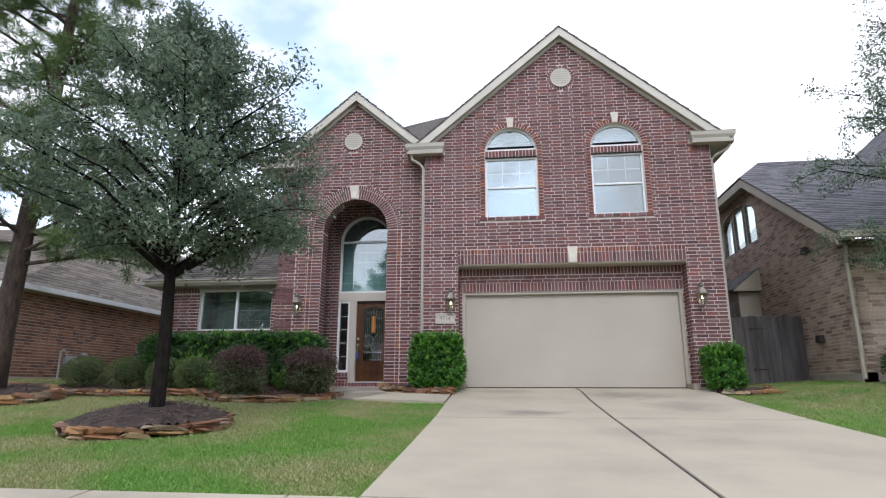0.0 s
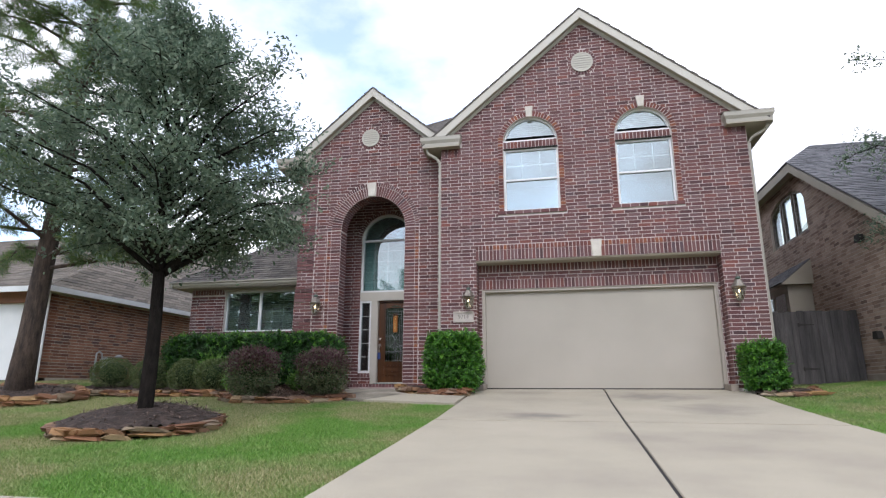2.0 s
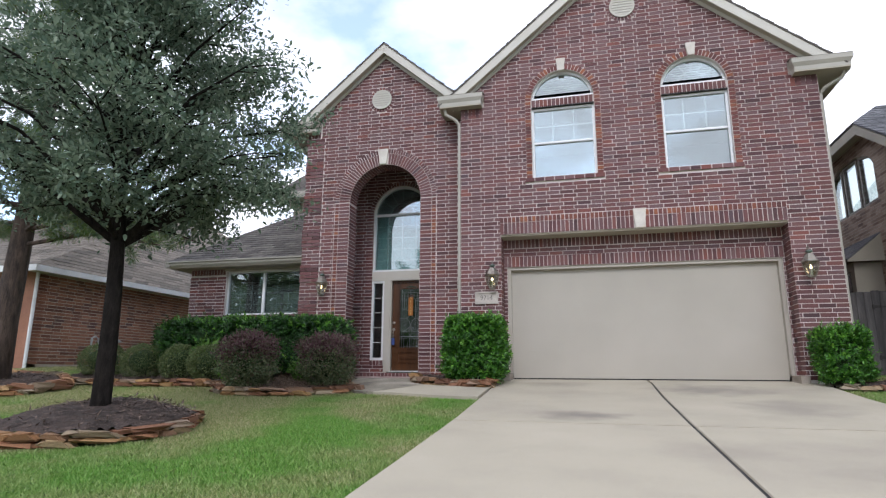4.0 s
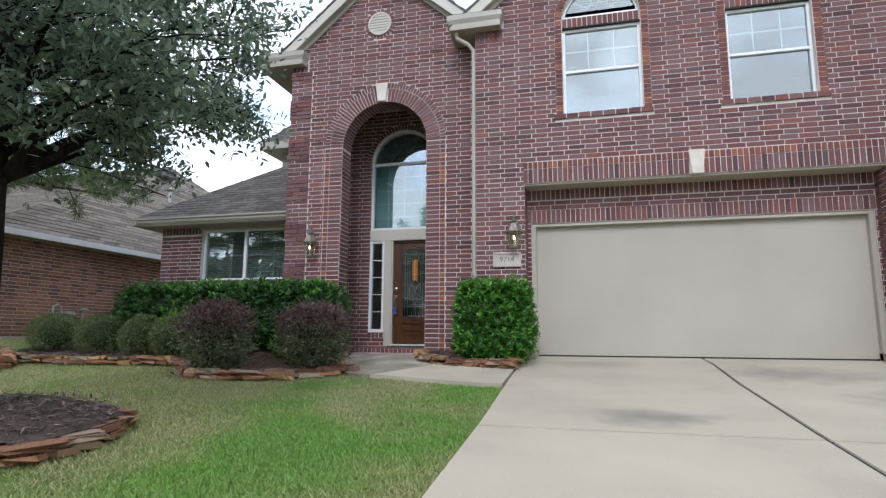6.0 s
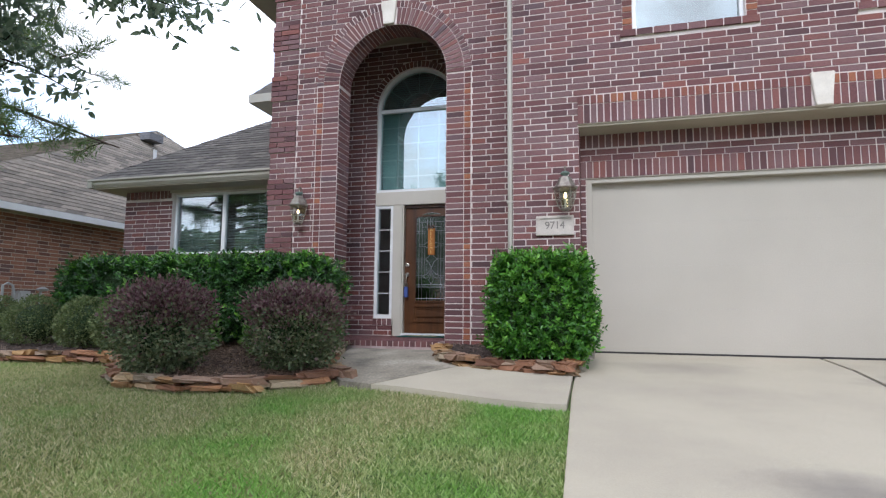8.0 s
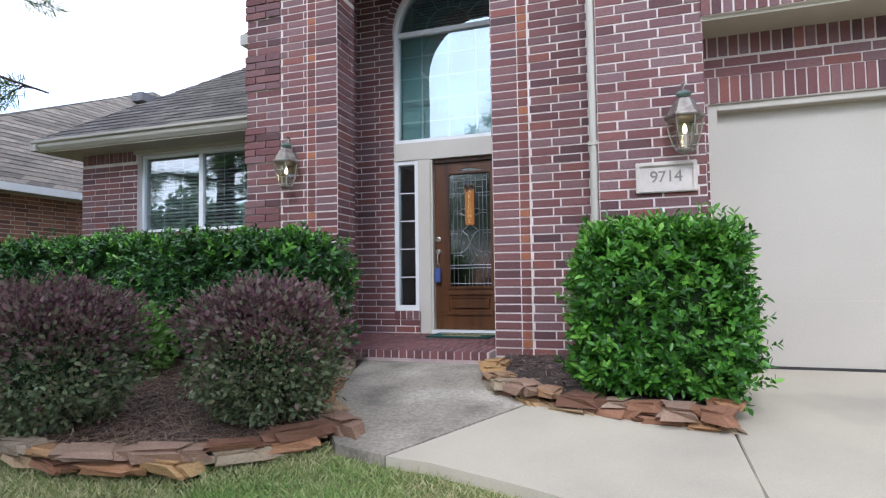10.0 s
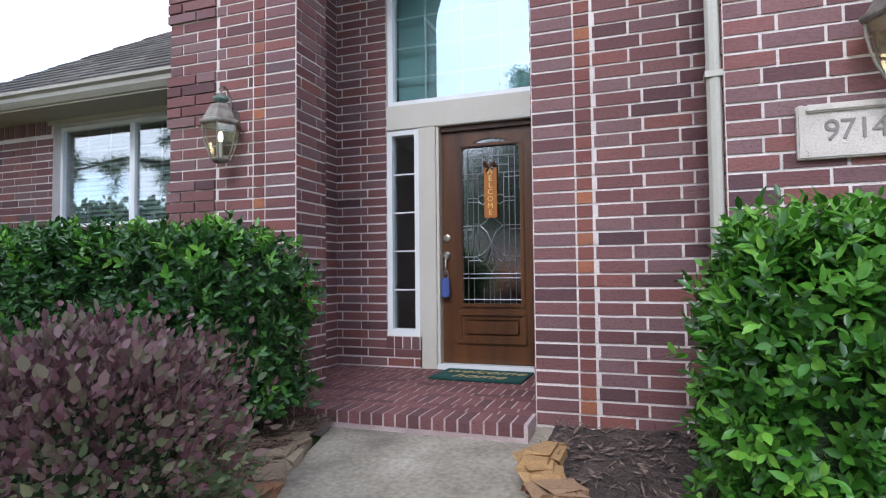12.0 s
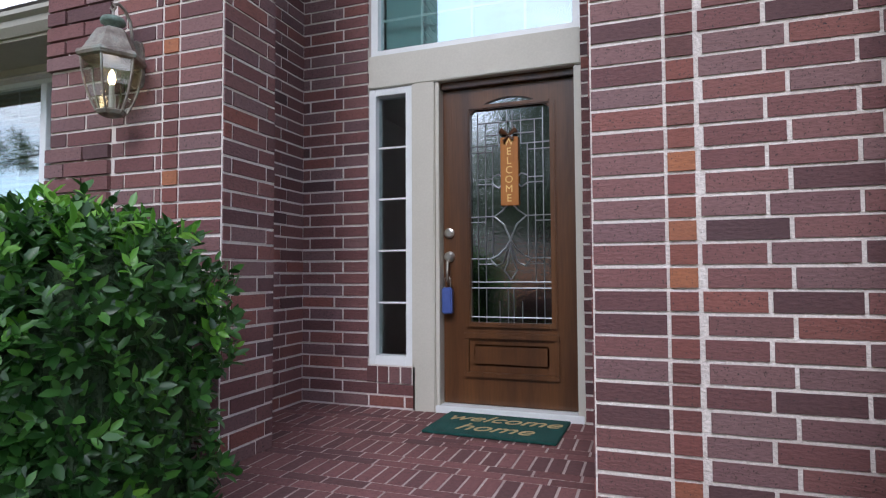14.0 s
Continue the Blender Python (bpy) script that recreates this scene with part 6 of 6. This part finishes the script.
# ---- shrubs ----
box_shrub("clipped_shrub", "bright green clipped box-shaped shrub with glossy leaves", (1.06, 0.85, 1.13), (-0.54, -1.13, -0.05), 4300, 0.053, "box_leaf", rough=0.05)
box_shrub("clipped_shrub", "small bright green clipped shrub at the garage corner", (0.70, 0.64, 0.87), (5.40, -0.93, -0.04), 2000, 0.048, "box_leaf", rough=0.045)
box_shrub("hedge", "long dark green clipped hedge under the window", (4.5, 0.72, 1.2), (-5.43, -0.72, 0.0), 7800, 0.056, "hedge_leaf", rough=0.05, cat="hedge", fresh=(0.16, 0.03))
for x, y_, r, h in ((-4.26, -2.6, 0.43, 0.95), (-3.0, -2.12, 0.44, 0.90)):
    ball_shrub("plum_shrub", "loose shrub with plum-purple and dull green leaves", r, h, (x, y_, gz(y_) + 0.07), 17000, 0.038, "plum_low", "plum_leaf", "plum shrubs in the bed", 0.3, 0.14)
for x, y_, r in ((-8.85, -1.0, 0.46), (-7.75, -1.05, 0.44), (-6.7, -1.2, 0.40), (-5.95, -1.3, 0.40)):
    ball_shrub("round_shrub", "round clipped olive-green shrub in the bed", r, 0.68, (x, y_, gz(y_, x) + 0.05), 6500, 0.03, "ball_leaf", None, "round shrubs in the bed", 0.2, 0.04)
ball_shrub("dark_shrub", "dark green shrub at the corner of the tan brick house", 0.62, 0.75, (9.1, -1.15, gz(-1.15, 9.1)), 3500, 0.06, "hedge_leaf", None, "", 0.3, 0.1)
ball_shrub("leafy_plant", "light green leafy plant behind the clipped shrubs", 0.34, 0.75, (-6.15, -1.25 + 0.3, 0.04), 900, 0.075, "strap_leaf", None, "", 0.5, 0.12)
ball_shrub("leafy_plant", "light green leafy plant beside the plum shrub", 0.42, 0.66, (-5.0, -1.5, gz(-1.5) + 0.05), 1400, 0.075, "strap_leaf", None, "", 0.5, 0.12)
ball_shrub("leafy_plant", "bright green low leafy plant in the mulch", 0.28, 0.42, (-3.75, -1.35, gz(-1.35) + 0.05), 700, 0.075, "strap_leaf", None, "", 0.5, 0.12)
k = 60
c = np.tile([[-3.35, -1.55, gz(-1.55) + 0.07]], (k, 1)) + nr.normal(size=(k, 3)) * np.array([0.05, 0.05, 0.0])
strap = thing("strap_plant", "tuft of long arching green strap leaves", "plant")
leaves("blades", c, rand_dirs(k) * 0.6 + np.array([0, 0, 1.0]), rand_dirs(k), nr.uniform(0.25, 0.45, k), np.full(k, 0.018), "strap_leaf", strap)

# ---- trees ----


def oak(name, label, at, height, crown0, radius, limbs, seed, per=42, leaf=0.07, squash=1.0, trunk_r=0.115):
    r_ = random.Random(seed)
    ob = thing(name, label, "tree", at=at)
    tw = Build()
    tr = [(0.03 * math.sin(z * 1.3), 0.03 * math.cos(z * 1.1) - 0.03, z) for z in np.linspace(-0.3, height * 0.93, 12)]
    part("trunk", Build().tube(tr, [trunk_r * (1.25 if i == 0 else 1.0 - 0.85 * (i / 11)) for i in range(12)], 12), "bark", ob, "dark grey furrowed bark", smooth=True)
    C, D = [], []
    for i in range(limbs):
        f = (i + r_.random()) / limbs
        z0 = crown0 + (height * 0.9 - crown0) * f
        prof = math.sin(math.pi * min(1.0, 0.09 + 0.91 * f) ** 0.62) ** 0.8 if f > 0.0 else 0.5
        R = radius * max(0.22, prof) * r_.uniform(0.8, 1.12)
        a = i * 2.399 + r_.uniform(-0.4, 0.4)
        rise = R * (0.42 + 0.4 * f) * squash
        p0 = Vector((0, 0, max(z0 - rise * 0.8, crown0 * 0.9)))
        p1 = Vector((R * math.cos(a), R * math.sin(a), p0.z + rise * r_.uniform(0.8, 1.2)))
        mid = p0.lerp(p1, 0.5) + Vector((0, 0, 0.12 * R))
        part("limb", Build().tube([p0, mid, p1], [0.030 + 0.012 * (1 - f), 0.018, 0.005], 6), "bark", ob)
        for j in range(6):
            t = 0.25 + 0.75 * (j + r_.random()) / 6
            q0 = p0.lerp(mid, t * 2) if t < 0.5 else mid.lerp(p1, t * 2 - 1)
            b_ = a + r_.choice((-1, 1)) * r_.uniform(0.3, 1.3)
            ln = R * r_.uniform(0.22, 0.42)
            q1 = q0 + Vector((math.cos(b_) * ln, math.sin(b_) * ln, r_.uniform(-0.25, 0.5) * ln))
            tw.tube([q0, q0.lerp(q1, 0.5) + Vector((0, 0, 0.03)), q1], [0.009, 0.006, 0.003], 4, False)
            for m_ in range(5):
                e0 = q0.lerp(q1, 0.2 + 0.8 * m_ / 4)
                dr = Vector((r_.gauss(0, 1), r_.gauss(0, 1), r_.gauss(0.25, 0.7))).normalized()
                e1 = e0 + dr * r_.uniform(0.12, 0.3)
                tw.tube([e0, e1], [0.004, 0.002], 3, False)
                u = nr.rand(per)[:, None]
                C.append(np.array(e0) + u * np.array(e1 - e0) + nr.normal(size=(per, 3)) * 0.085)
                D.append(np.tile(np.array(dr), (per, 1)) * 0.6 + rand_dirs(per))
    tagged(part("twig_work", tw, "bark", ob), kind="stuff")
    C, D = np.concatenate(C), np.concatenate(D)
    L = leaf * nr.uniform(0.6, 1.3, len(C))
    leaves("crown", C, D, rand_dirs(len(C)) * 0.8 + np.array([0, 0, 1.0]), L, L * nr.uniform(0.35, 0.55, len(C)), "oak_leaf", ob, label="dark grey-green small oak leaves")
    return ob


oak("oak_tree", "young live oak with dark trunk in a stone ring", (-3.53, -6.42, -0.42), 6.3, 2.12, 1.92, 60, 3, per=33, trunk_r=0.105)
oak("oak_tree", "live oak on the neighbouring lawn", (10.25, -2.4, 0.1), 10.0, 1.7, 2.85, 60, 5, per=36)
oak("street_tree", "oak across the street", (-2.5, -27.0, -1.0), 8.0, 2.4, 3.0, 30, 8, per=12, leaf=0.15)
oak("street_tree", "oak across the street", (-21.0, -28.0, -1.0), 7.5, 2.3, 2.8, 26, 10, per=12, leaf=0.15)
oak("street_tree", "oak across the street", (7.5, -29.0, -1.0), 7.0, 2.2, 2.8, 26, 9, per=12, leaf=0.15)


def pine(name, label, at, height, crown0, radius, limbs, seed, lean=(0.4, 0.2), extra=(), tuft=52, needle=0.010):
    r_ = random.Random(seed)
    ob = thing(name, label, "tree", at=at)
    trunk = lambda z: Vector((lean[0] * z / height, lean[1] * z / height, z))
    part("trunk", Build().tube([trunk(z) for z in np.linspace(-0.3, height, 10)], [0.23 * (1.2 if i == 0 else 1 - 0.8 * i / 9) for i in range(10)], 12), "bark_pine", ob, "reddish-grey plated pine bark", smooth=True)
    wood = Build()
    C, D = [], []
    ends = [(crown0 + (height - crown0) * (i + r_.random()) / limbs, None) for i in range(limbs)] + list(extra)
    for i, (z0, tip) in enumerate(ends):
        f = (z0 - crown0) / (height - crown0)
        p0 = trunk(z0)
        a = i * 2.399 + r_.uniform(-0.5, 0.5)
        R = radius * (1 - 0.65 * f) * r_.uniform(0.6, 1.1)
        p1 = Vector(tip) if tip else p0 + Vector((R * math.cos(a), R * math.sin(a), R * r_.uniform(-0.15, 0.3)))
        mid = p0.lerp(p1, 0.5) + Vector((0, 0, 0.1 * R))
        part("limb", Build().tube([p0, mid, p1], [0.045, 0.03, 0.01], 6), "bark_pine", ob)
        for j in range(11):
            t = 0.3 + 0.7 * (j + r_.random()) / 11
            q0 = p0.lerp(mid, t * 2) if t < 0.5 else mid.lerp(p1, t * 2 - 1)
            q1 = q0 + Vector((r_.gauss(0, 1), r_.gauss(0, 1), r_.gauss(0, 0.5))).normalized() * r_.uniform(0.2, 0.6)
            wood.tube([q0, q1], [0.01, 0.005], 4, False)
            for m_ in range(4):
                e = np.array(q0.lerp(q1, 0.4 + 0.3 * m_))
                k_ = tuft
                C.append(np.tile(e, (k_, 1)) + nr.normal(size=(k_, 3)) * 0.03)
                D.append(rand_dirs(k_) + np.array(q1 - q0) * 1.2)
    tagged(part("twig_work", wood, "bark_pine", ob), kind="stuff")
    C, D = np.concatenate(C), np.concatenate(D)
    leaves("crown", C, D, rand_dirs(len(C)), nr.uniform(0.14, 0.24, len(C)), np.full(len(C), needle), "pine_leaf", ob, blade=True, label="long tufted green needles")
    return ob


pine("pine_tree", "tall pine with plated bark in a stone-edged bed", (-9.25, -3.05, -0.1), 13.0, 2.8, 3.3, 68, 12, extra=((2.6, (3.1, 0.25, 2.5)), (2.9, (2.9, 0.05, 2.8)), (3.2, (2.3, -0.3, 3.3)), (3.6, (2.6, 0.6, 3.9))))
pine("street_pine", "pine across the street", (-25.5, -33.0, -1.0), 13.0, 4.0, 3.0, 30, 15, tuft=14, needle=0.02)
pine("street_pine", "pine across the street", (-33.0, -36.0, -1.0), 14.0, 4.5, 3.0, 30, 16, tuft=14, needle=0.02)
pine("street_pine", "pine across the street", (2.5, -33.0, -1.0), 13.0, 4.0, 3.0, 30, 14, tuft=14, needle=0.02)

# far woods behind the street, mirrored in the window panes
k = 15000
wx_ = nr.uniform(-110, 60, k)
wt_ = np.array([14.5 + 3.2 * noise.noise(Vector((float(x_) * 0.13, 3.1, 0))) + 2.4 * noise.noise(Vector((float(x_) * 0.55, 7.7, 0))) for x_ in wx_])
wc_ = np.stack([wx_, -72 + nr.normal(size=k) * 1.5, -1.0 + wt_ * nr.rand(k) ** 0.7], 1)
tagged(leaves("far_woods", wc_, rand_dirs(k) + np.array([0, 0, 0.6]), rand_dirs(k) * 0.5 + np.array([0, 1.0, 0]), nr.uniform(0.8, 1.7, k), nr.uniform(0.7, 1.3, k), "oak_leaf"), "dark green line of far trees beyond the street", "trees", kind="stuff")

# ---- neighbouring houses, fence ----
nb = tagged(new("neighbour_house"), "tan brick neighbouring house with a side gable", "house")
NX = 8.3
to_side = west(NX)
gpk = (-3.55, 6.0)
w0, w1, wz = -6.5, -3.7, 4.2
wtop = lambda u: 5.12 + 0.48 * math.sqrt(max(0.0, 1 - ((u - (w0 + w1) / 2) / (w1 - w0) * 2) ** 2))
win_hole = [(w0, wz), (w1, wz)] + [(w1 + (w0 - w1) * i / 14, wtop(w1 + (w0 - w1) * i / 14)) for i in range(15)]
part("wall", Build().slab([(-9.2, -0.3), (0.45, -0.3), (0.45, 3.4), gpk, (-9.2, 6.0)], [win_hole], 0.0, 0.3, to_side), "mortar_tan", nb, "tan mortar")
bn = Bricks(to_side)


def spans_nb(z):
    t = 0 if z < 3.4 else (z - 3.4) / (gpk[1] - 3.4)
    s = [(-9.1, 0.44 - t * (0.44 - gpk[0]))]
    if wz < z < 5.6:
        h = (w1 - w0) / 2 * (1.0 if z < 5.12 else math.sqrt(max(0.0, 1 - ((z - 5.12) / 0.48) ** 2)))
        s = cut(s, (w0 + w1) / 2 - h - 0.02, (w0 + w1) / 2 + h + 0.02)
    return s


bn.run(0.34, gpk[1] - 0.1, spans_nb)
bn.finish(nb, "brick_tan", "mixed tan bricks")
part("footing", Build().box(NX - 0.03, NX, -0.5, 9, -0.2, 0.32), "foundation", nb)
for k in range(3):
    u0 = w0 + (w1 - w0) * k / 3 + 0.05
    u1 = w0 + (w1 - w0) * (k + 1) / 3 - 0.05
    edge = lambda a, e, d, m_: [(a, wz + d), (e, wz + d)] + [(e + (a - e) * i / 6, wtop(e + (a - e) * i / 6) - m_) for i in range(7)]
    wob = part("window", Build().slab(edge(u0, u1, 0.02, 0.01), [edge(u0 + 0.07, u1 - 0.07, 0.09, 0.08)], 0.06, 0.16, to_side), "lamp_metal", nb, "bronze window frame")
    part("pane", Build().slab(edge(u0 + 0.06, u1 - 0.06, 0.08, 0.07), [], 0.1, 0.11, to_side), "glass", wob)
b = Build()
roof_plane(b, (NX - 0.35, -0.95, 3.27), (NX + 12, -0.95, 3.27), (NX + 12, 3.55, 6.12), (NX - 0.35, 3.55, 6.12), tab=0.4)
roof_plane(b, (NX - 0.35, 3.55, 6.12), (NX + 12, 3.55, 6.12), (NX + 12, 5.4, 7.28), (NX + 1.05, 5.4, 7.28), tab=0.4)
roof_plane(b, (NX - 0.35, 9.7, 6.12), (NX - 0.35, 3.55, 6.12), (NX + 1.05, 5.4, 7.28), (NX + 1.05, 7.8, 7.28), tab=0.4)
roof_plane(b, (NX + 3.3, 2.6, 6.0), (NX + 14, 2.6, 6.0), (NX + 14, 6.4, 8.9), (NX + 5.9, 6.4, 8.9), tab=0.4)
roof_plane(b, (NX + 3.3, 10, 6.0), (NX + 3.3, 2.6, 6.0), (NX + 5.9, 6.4, 8.9), (NX + 5.9, 6.5, 8.9), tab=0.4)
part("roof", b, "shingle_nb", nb, "grey shingles")
for p, q in (((-0.9, 3.22), (3.55, 6.06)), ((9.65, 6.06), (3.55, 6.06))):
    part("rake_board", Build().prism([(-p[0], p[1]), (-q[0], q[1]), (-q[0], q[1] - 0.24), (-p[0], p[1] - 0.24)], 0.30, 0.34, west(NX - 0.0) @ Matrix.Translation((0, -0.64, 0))), "soffit", nb, "tan rake board")
    part("rake_soffit", Build().prism([(-p[0], p[1] - 0.1), (-q[0], q[1] - 0.1), (-q[0], q[1] - 0.14), (-p[0], p[1] - 0.14)], -0.32, 0.0, west(NX)), "soffit", nb)
part("wall", Build().box(NX, NX + 12, -0.45, -0.2, -0.3, 3.2), "mortar_tan", nb)
bn = Bricks(face(-0.45))
bn.run(0.34, 3.15, lambda z: [(NX + 0.01, NX + 4)])
bn.finish(nb, "brick_tan")
part("gutter", Build().box(NX - 0.3, NX + 12, -1.02, -0.9, 3.12, 3.26), "soffit", nb, "tan gutter")
part("downspout", Build().tube([(NX + 0.02, -0.5, 3.1), (NX + 0.02, -0.5, 0.2)], 0.045, 8), "soffit", nb, "tan downspout")
b = Build().box(NX - 0.6, NX, 4.0, 7.0, 0.3, 2.75)
bay = part("bay", b, "soffit", nb, "cream bay window under a small roof")
for k in range(3):
    part("pane", Build().box(NX - 0.62, NX - 0.605, 4.2 + k * 0.95, 4.95 + k * 0.95, 1.7, 2.55), "glass", bay)
b = Build()
roof_plane(b, (NX - 0.8, 7.2, 2.8), (NX - 0.8, 3.8, 2.8), (NX, 3.85, 3.45), (NX, 7.1, 3.45))
part("roof", b, "shingle_nb", bay)
part("gable_end", Build().prism([(NX - 0.8, 2.75), (NX, 2.75), (NX, 3.42)], 3.82, 3.9), "soffit", bay)
for y_, z in ((1.0, 3.2), (0.9, 1.05)):
    part("wall_vent", Build().prism([(-0.12, 0.0), (0.12, 0.0), (0.08, 0.16), (-0.08, 0.16)], -0.12, 0.0, west(NX) @ Matrix.Translation((-y_, 0, z))), "dark", nb, "dark hooded vent")

fence = tagged(new("fence"), "weathered dark grey wooden fence and gate", "fence")
x = 5.78
while x < 8.25:
    w_ = 0.138
    part("board", Build().box(x, x + w_ - 0.006, 1.7 + rng.uniform(-0.006, 0.006), 1.72, 0.12, 1.76 + rng.uniform(-0.02, 0.02)), "fence", fence)
    x += w_
for z in (0.45, 1.45):
    part("rail", Build().box(5.78, 8.28, 1.722, 1.76, z, z + 0.09), "fence", fence)
    part("hinge", Build().prism([(7.0, z - 0.03), (7.04, z - 0.06), (7.04, z + 0.06), (7.0, z + 0.03)], 1.685, 1.694).prism([(7.04, z - 0.03), (7.35, z - 0.008), (7.35, z + 0.008), (7.04, z + 0.03)], 1.685, 1.694), "dark", fence, "black strap hinge")

nl = tagged(new("neighbour_house"), "brown brick single-storey neighbouring house", "house")
LX = -11.5
part("wall", Build().box(LX - 0.3, LX, -0.6, 14, -0.3, 2.5), "mortar_tan", nl, "tan mortar")
bn = Bricks(east(LX))
bn.run(0.26, 2.45, lambda z: [(-0.59, 8.5)])
bn.finish(nl, "brick_nb", "mixed brown-orange bricks")
part("wall", Build().box(LX - 9, LX, -0.62, -0.3, 2.2, 2.6).box(LX - 0.7, LX, -0.62, -0.3, -0.3, 2.2), "brick_nb", nl)
part("garage_door", Build().box(LX - 5.5, LX - 0.7, -0.5, -0.45, 0.2, 2.2), "white", nl, "white garage door")
part("downspout", Build().tube([(LX + 0.05, -0.62, 2.5), (LX + 0.05, -0.62, 0.1)], 0.04, 8), "white", nl, "white downspout")
b = Build()
roof_plane(b, (-11.05, -1.0, 2.56), (-11.05, 19.6, 2.56), (-15.5, 9.4, 7.0), (-15.5, 9.3, 7.0), tab=0.5)
roof_plane(b, (-30, -1.0, 2.56), (-11.05, -1.0, 2.56), (-15.5, 9.3, 7.0), (-30, 9.3, 7.0), tab=0.5)
part("roof", b, "shingle_tan", nl, "tan-grey shingles")
part("fascia", Build().box(-11.08, -11.02, -1.0, 16, 2.42, 2.56).box(-30, -11.02, -1.05, -1.0, 2.42, 2.56), "white", nl, "white fascia")
part("soffit", Build().box(LX, -11.06, -1.0, 16, 2.44, 2.46), "soffit", nl)
part("roof_vent", Build().box(-14.6, -14.2, 7.6, 8.2, 6.1, 6.35), "shingle_nb", nl, "low roof vent")
part("roof_pipe", Build().tube([(-13.4, 7.0, 4.6), (-13.4, 7.0, 5.5)], 0.05, 8), "meter", nl, "grey vent pipe")
gm_ = tagged(new("gas_meter"), "grey gas meter with bent pipes by the brick wall", "gas meter")
part("body", Build().box(-11.38, -11.12, 1.25, 1.55, 0.55, 0.85), "meter", gm_, bevel=0.04)
part("regulator", Build().lathe([(0.0, 0.0), (0.1, 0.02), (0.12, 0.05), (0.05, 0.09), (0.0, 0.1)], (-11.2, 1.8, 0.85), 12), "meter", gm_)
part("pipe", Build().tube([(-11.25, 1.0, 0.1), (-11.25, 1.0, 0.95), (-11.25, 1.1, 1.0), (-11.25, 1.2, 0.95), (-11.25, 1.25, 0.7)], 0.025, 8), "meter", gm_)
part("pipe", Build().tube([(-11.25, 1.8, 0.1), (-11.25, 1.8, 0.9)], 0.025, 8), "meter", gm_)
ub = tagged(part("utility_box", Build().box(LX, LX + 0.12, 4.5, 4.9, 0.9, 1.35), "meter", bevel=0.01), "grey utility box on the brick wall", "utility box")

# houses across the street, seen in the glass only
for x0, label in ((-38, "red brick house across the street"), (-16, "tan brick house across the street"), (2, "brown brick house across the street")):
    h_ = tagged(new("street_house"), label, "house")
    part("wall", Build().box(x0, x0 + 13, -46, -36, -1.2, 2.0), "brick_nb", h_)
    b = Build()
    roof_plane(b, (x0 + 13.5, -35.5, 2.0), (x0 - 0.5, -35.5, 2.0), (x0 + 4, -41, 5.8), (x0 + 9, -41, 5.8), tab=1.0, row=0.3)
    part("roof", b, "shingle", h_)

# ---- lawn ----


def lawn(name, x0, x1, y0, y1, count, label, fade=(-1, 0, 1, 1)):
    """Blades of grass, thinned out across x from fade[0] to fade[1] and onwards."""
    x, y_ = nr.uniform(x0, x1, count), nr.uniform(y0, y1, count)
    keep = nr.rand(count) < np.interp(x, fade[:2], fade[2:])
    for p in (BED_L, BED_R, BED_E, BED_T, BED_P, [(x_ + 0.012, y1_) for y1_, x_ in zip(DRIVE_Y, DRIVE_X)] + [(5.2, 0.0), (5.2, -12.9)], [(-3.3, 0), (-1.8, 0), (-1.8, -0.9), (-1.4, -1.42), (0, -1.6), (0, -2.86), (-0.4, -2.89), (-0.8, -2.81), (-1.3, -2.63), (-1.75, -2.49), (-2.03, -2.46), (-2.40, -2.36), (-2.64, -2.0), (-3.05, -1.1)]):
        keep &= ~inside(p, x, y_)
    x, y_ = x[keep], y_[keep]
    k = len(x)
    c = np.stack([x, y_, gz_many(y_, x) - 0.045], 1)
    d = rand_dirs(k) * np.array([1, 1, 0.3]) * 1.25 + np.array([0, 0, 1.0])
    L = nr.uniform(0.035, 0.066, k)
    return tagged(leaves(name, c, d, rand_dirs(k), L, nr.uniform(0.0045, 0.009, k), "grass", blade=True), label, "grass", kind="stuff")


lawn("grass", -8.0, 0.03, -9.5, -1.9, 400000, "patchy green and straw-coloured lawn grass", (-8.0, -3.6, 0, 1))
lawn("grass", -12.0, -3.6, -9.5, -1.2, 110000, "patchy lawn grass beside the flower bed", (-7.0, -3.6, 1, 0))
lawn("grass", 5.14, 8.3, -9.5, 1.7, 70000, "green lawn strip beside the driveway")
lawn("grass", -11.4, -9.4, -1.2, 6.0, 20000, "bright green lawn beside the neighbouring house")
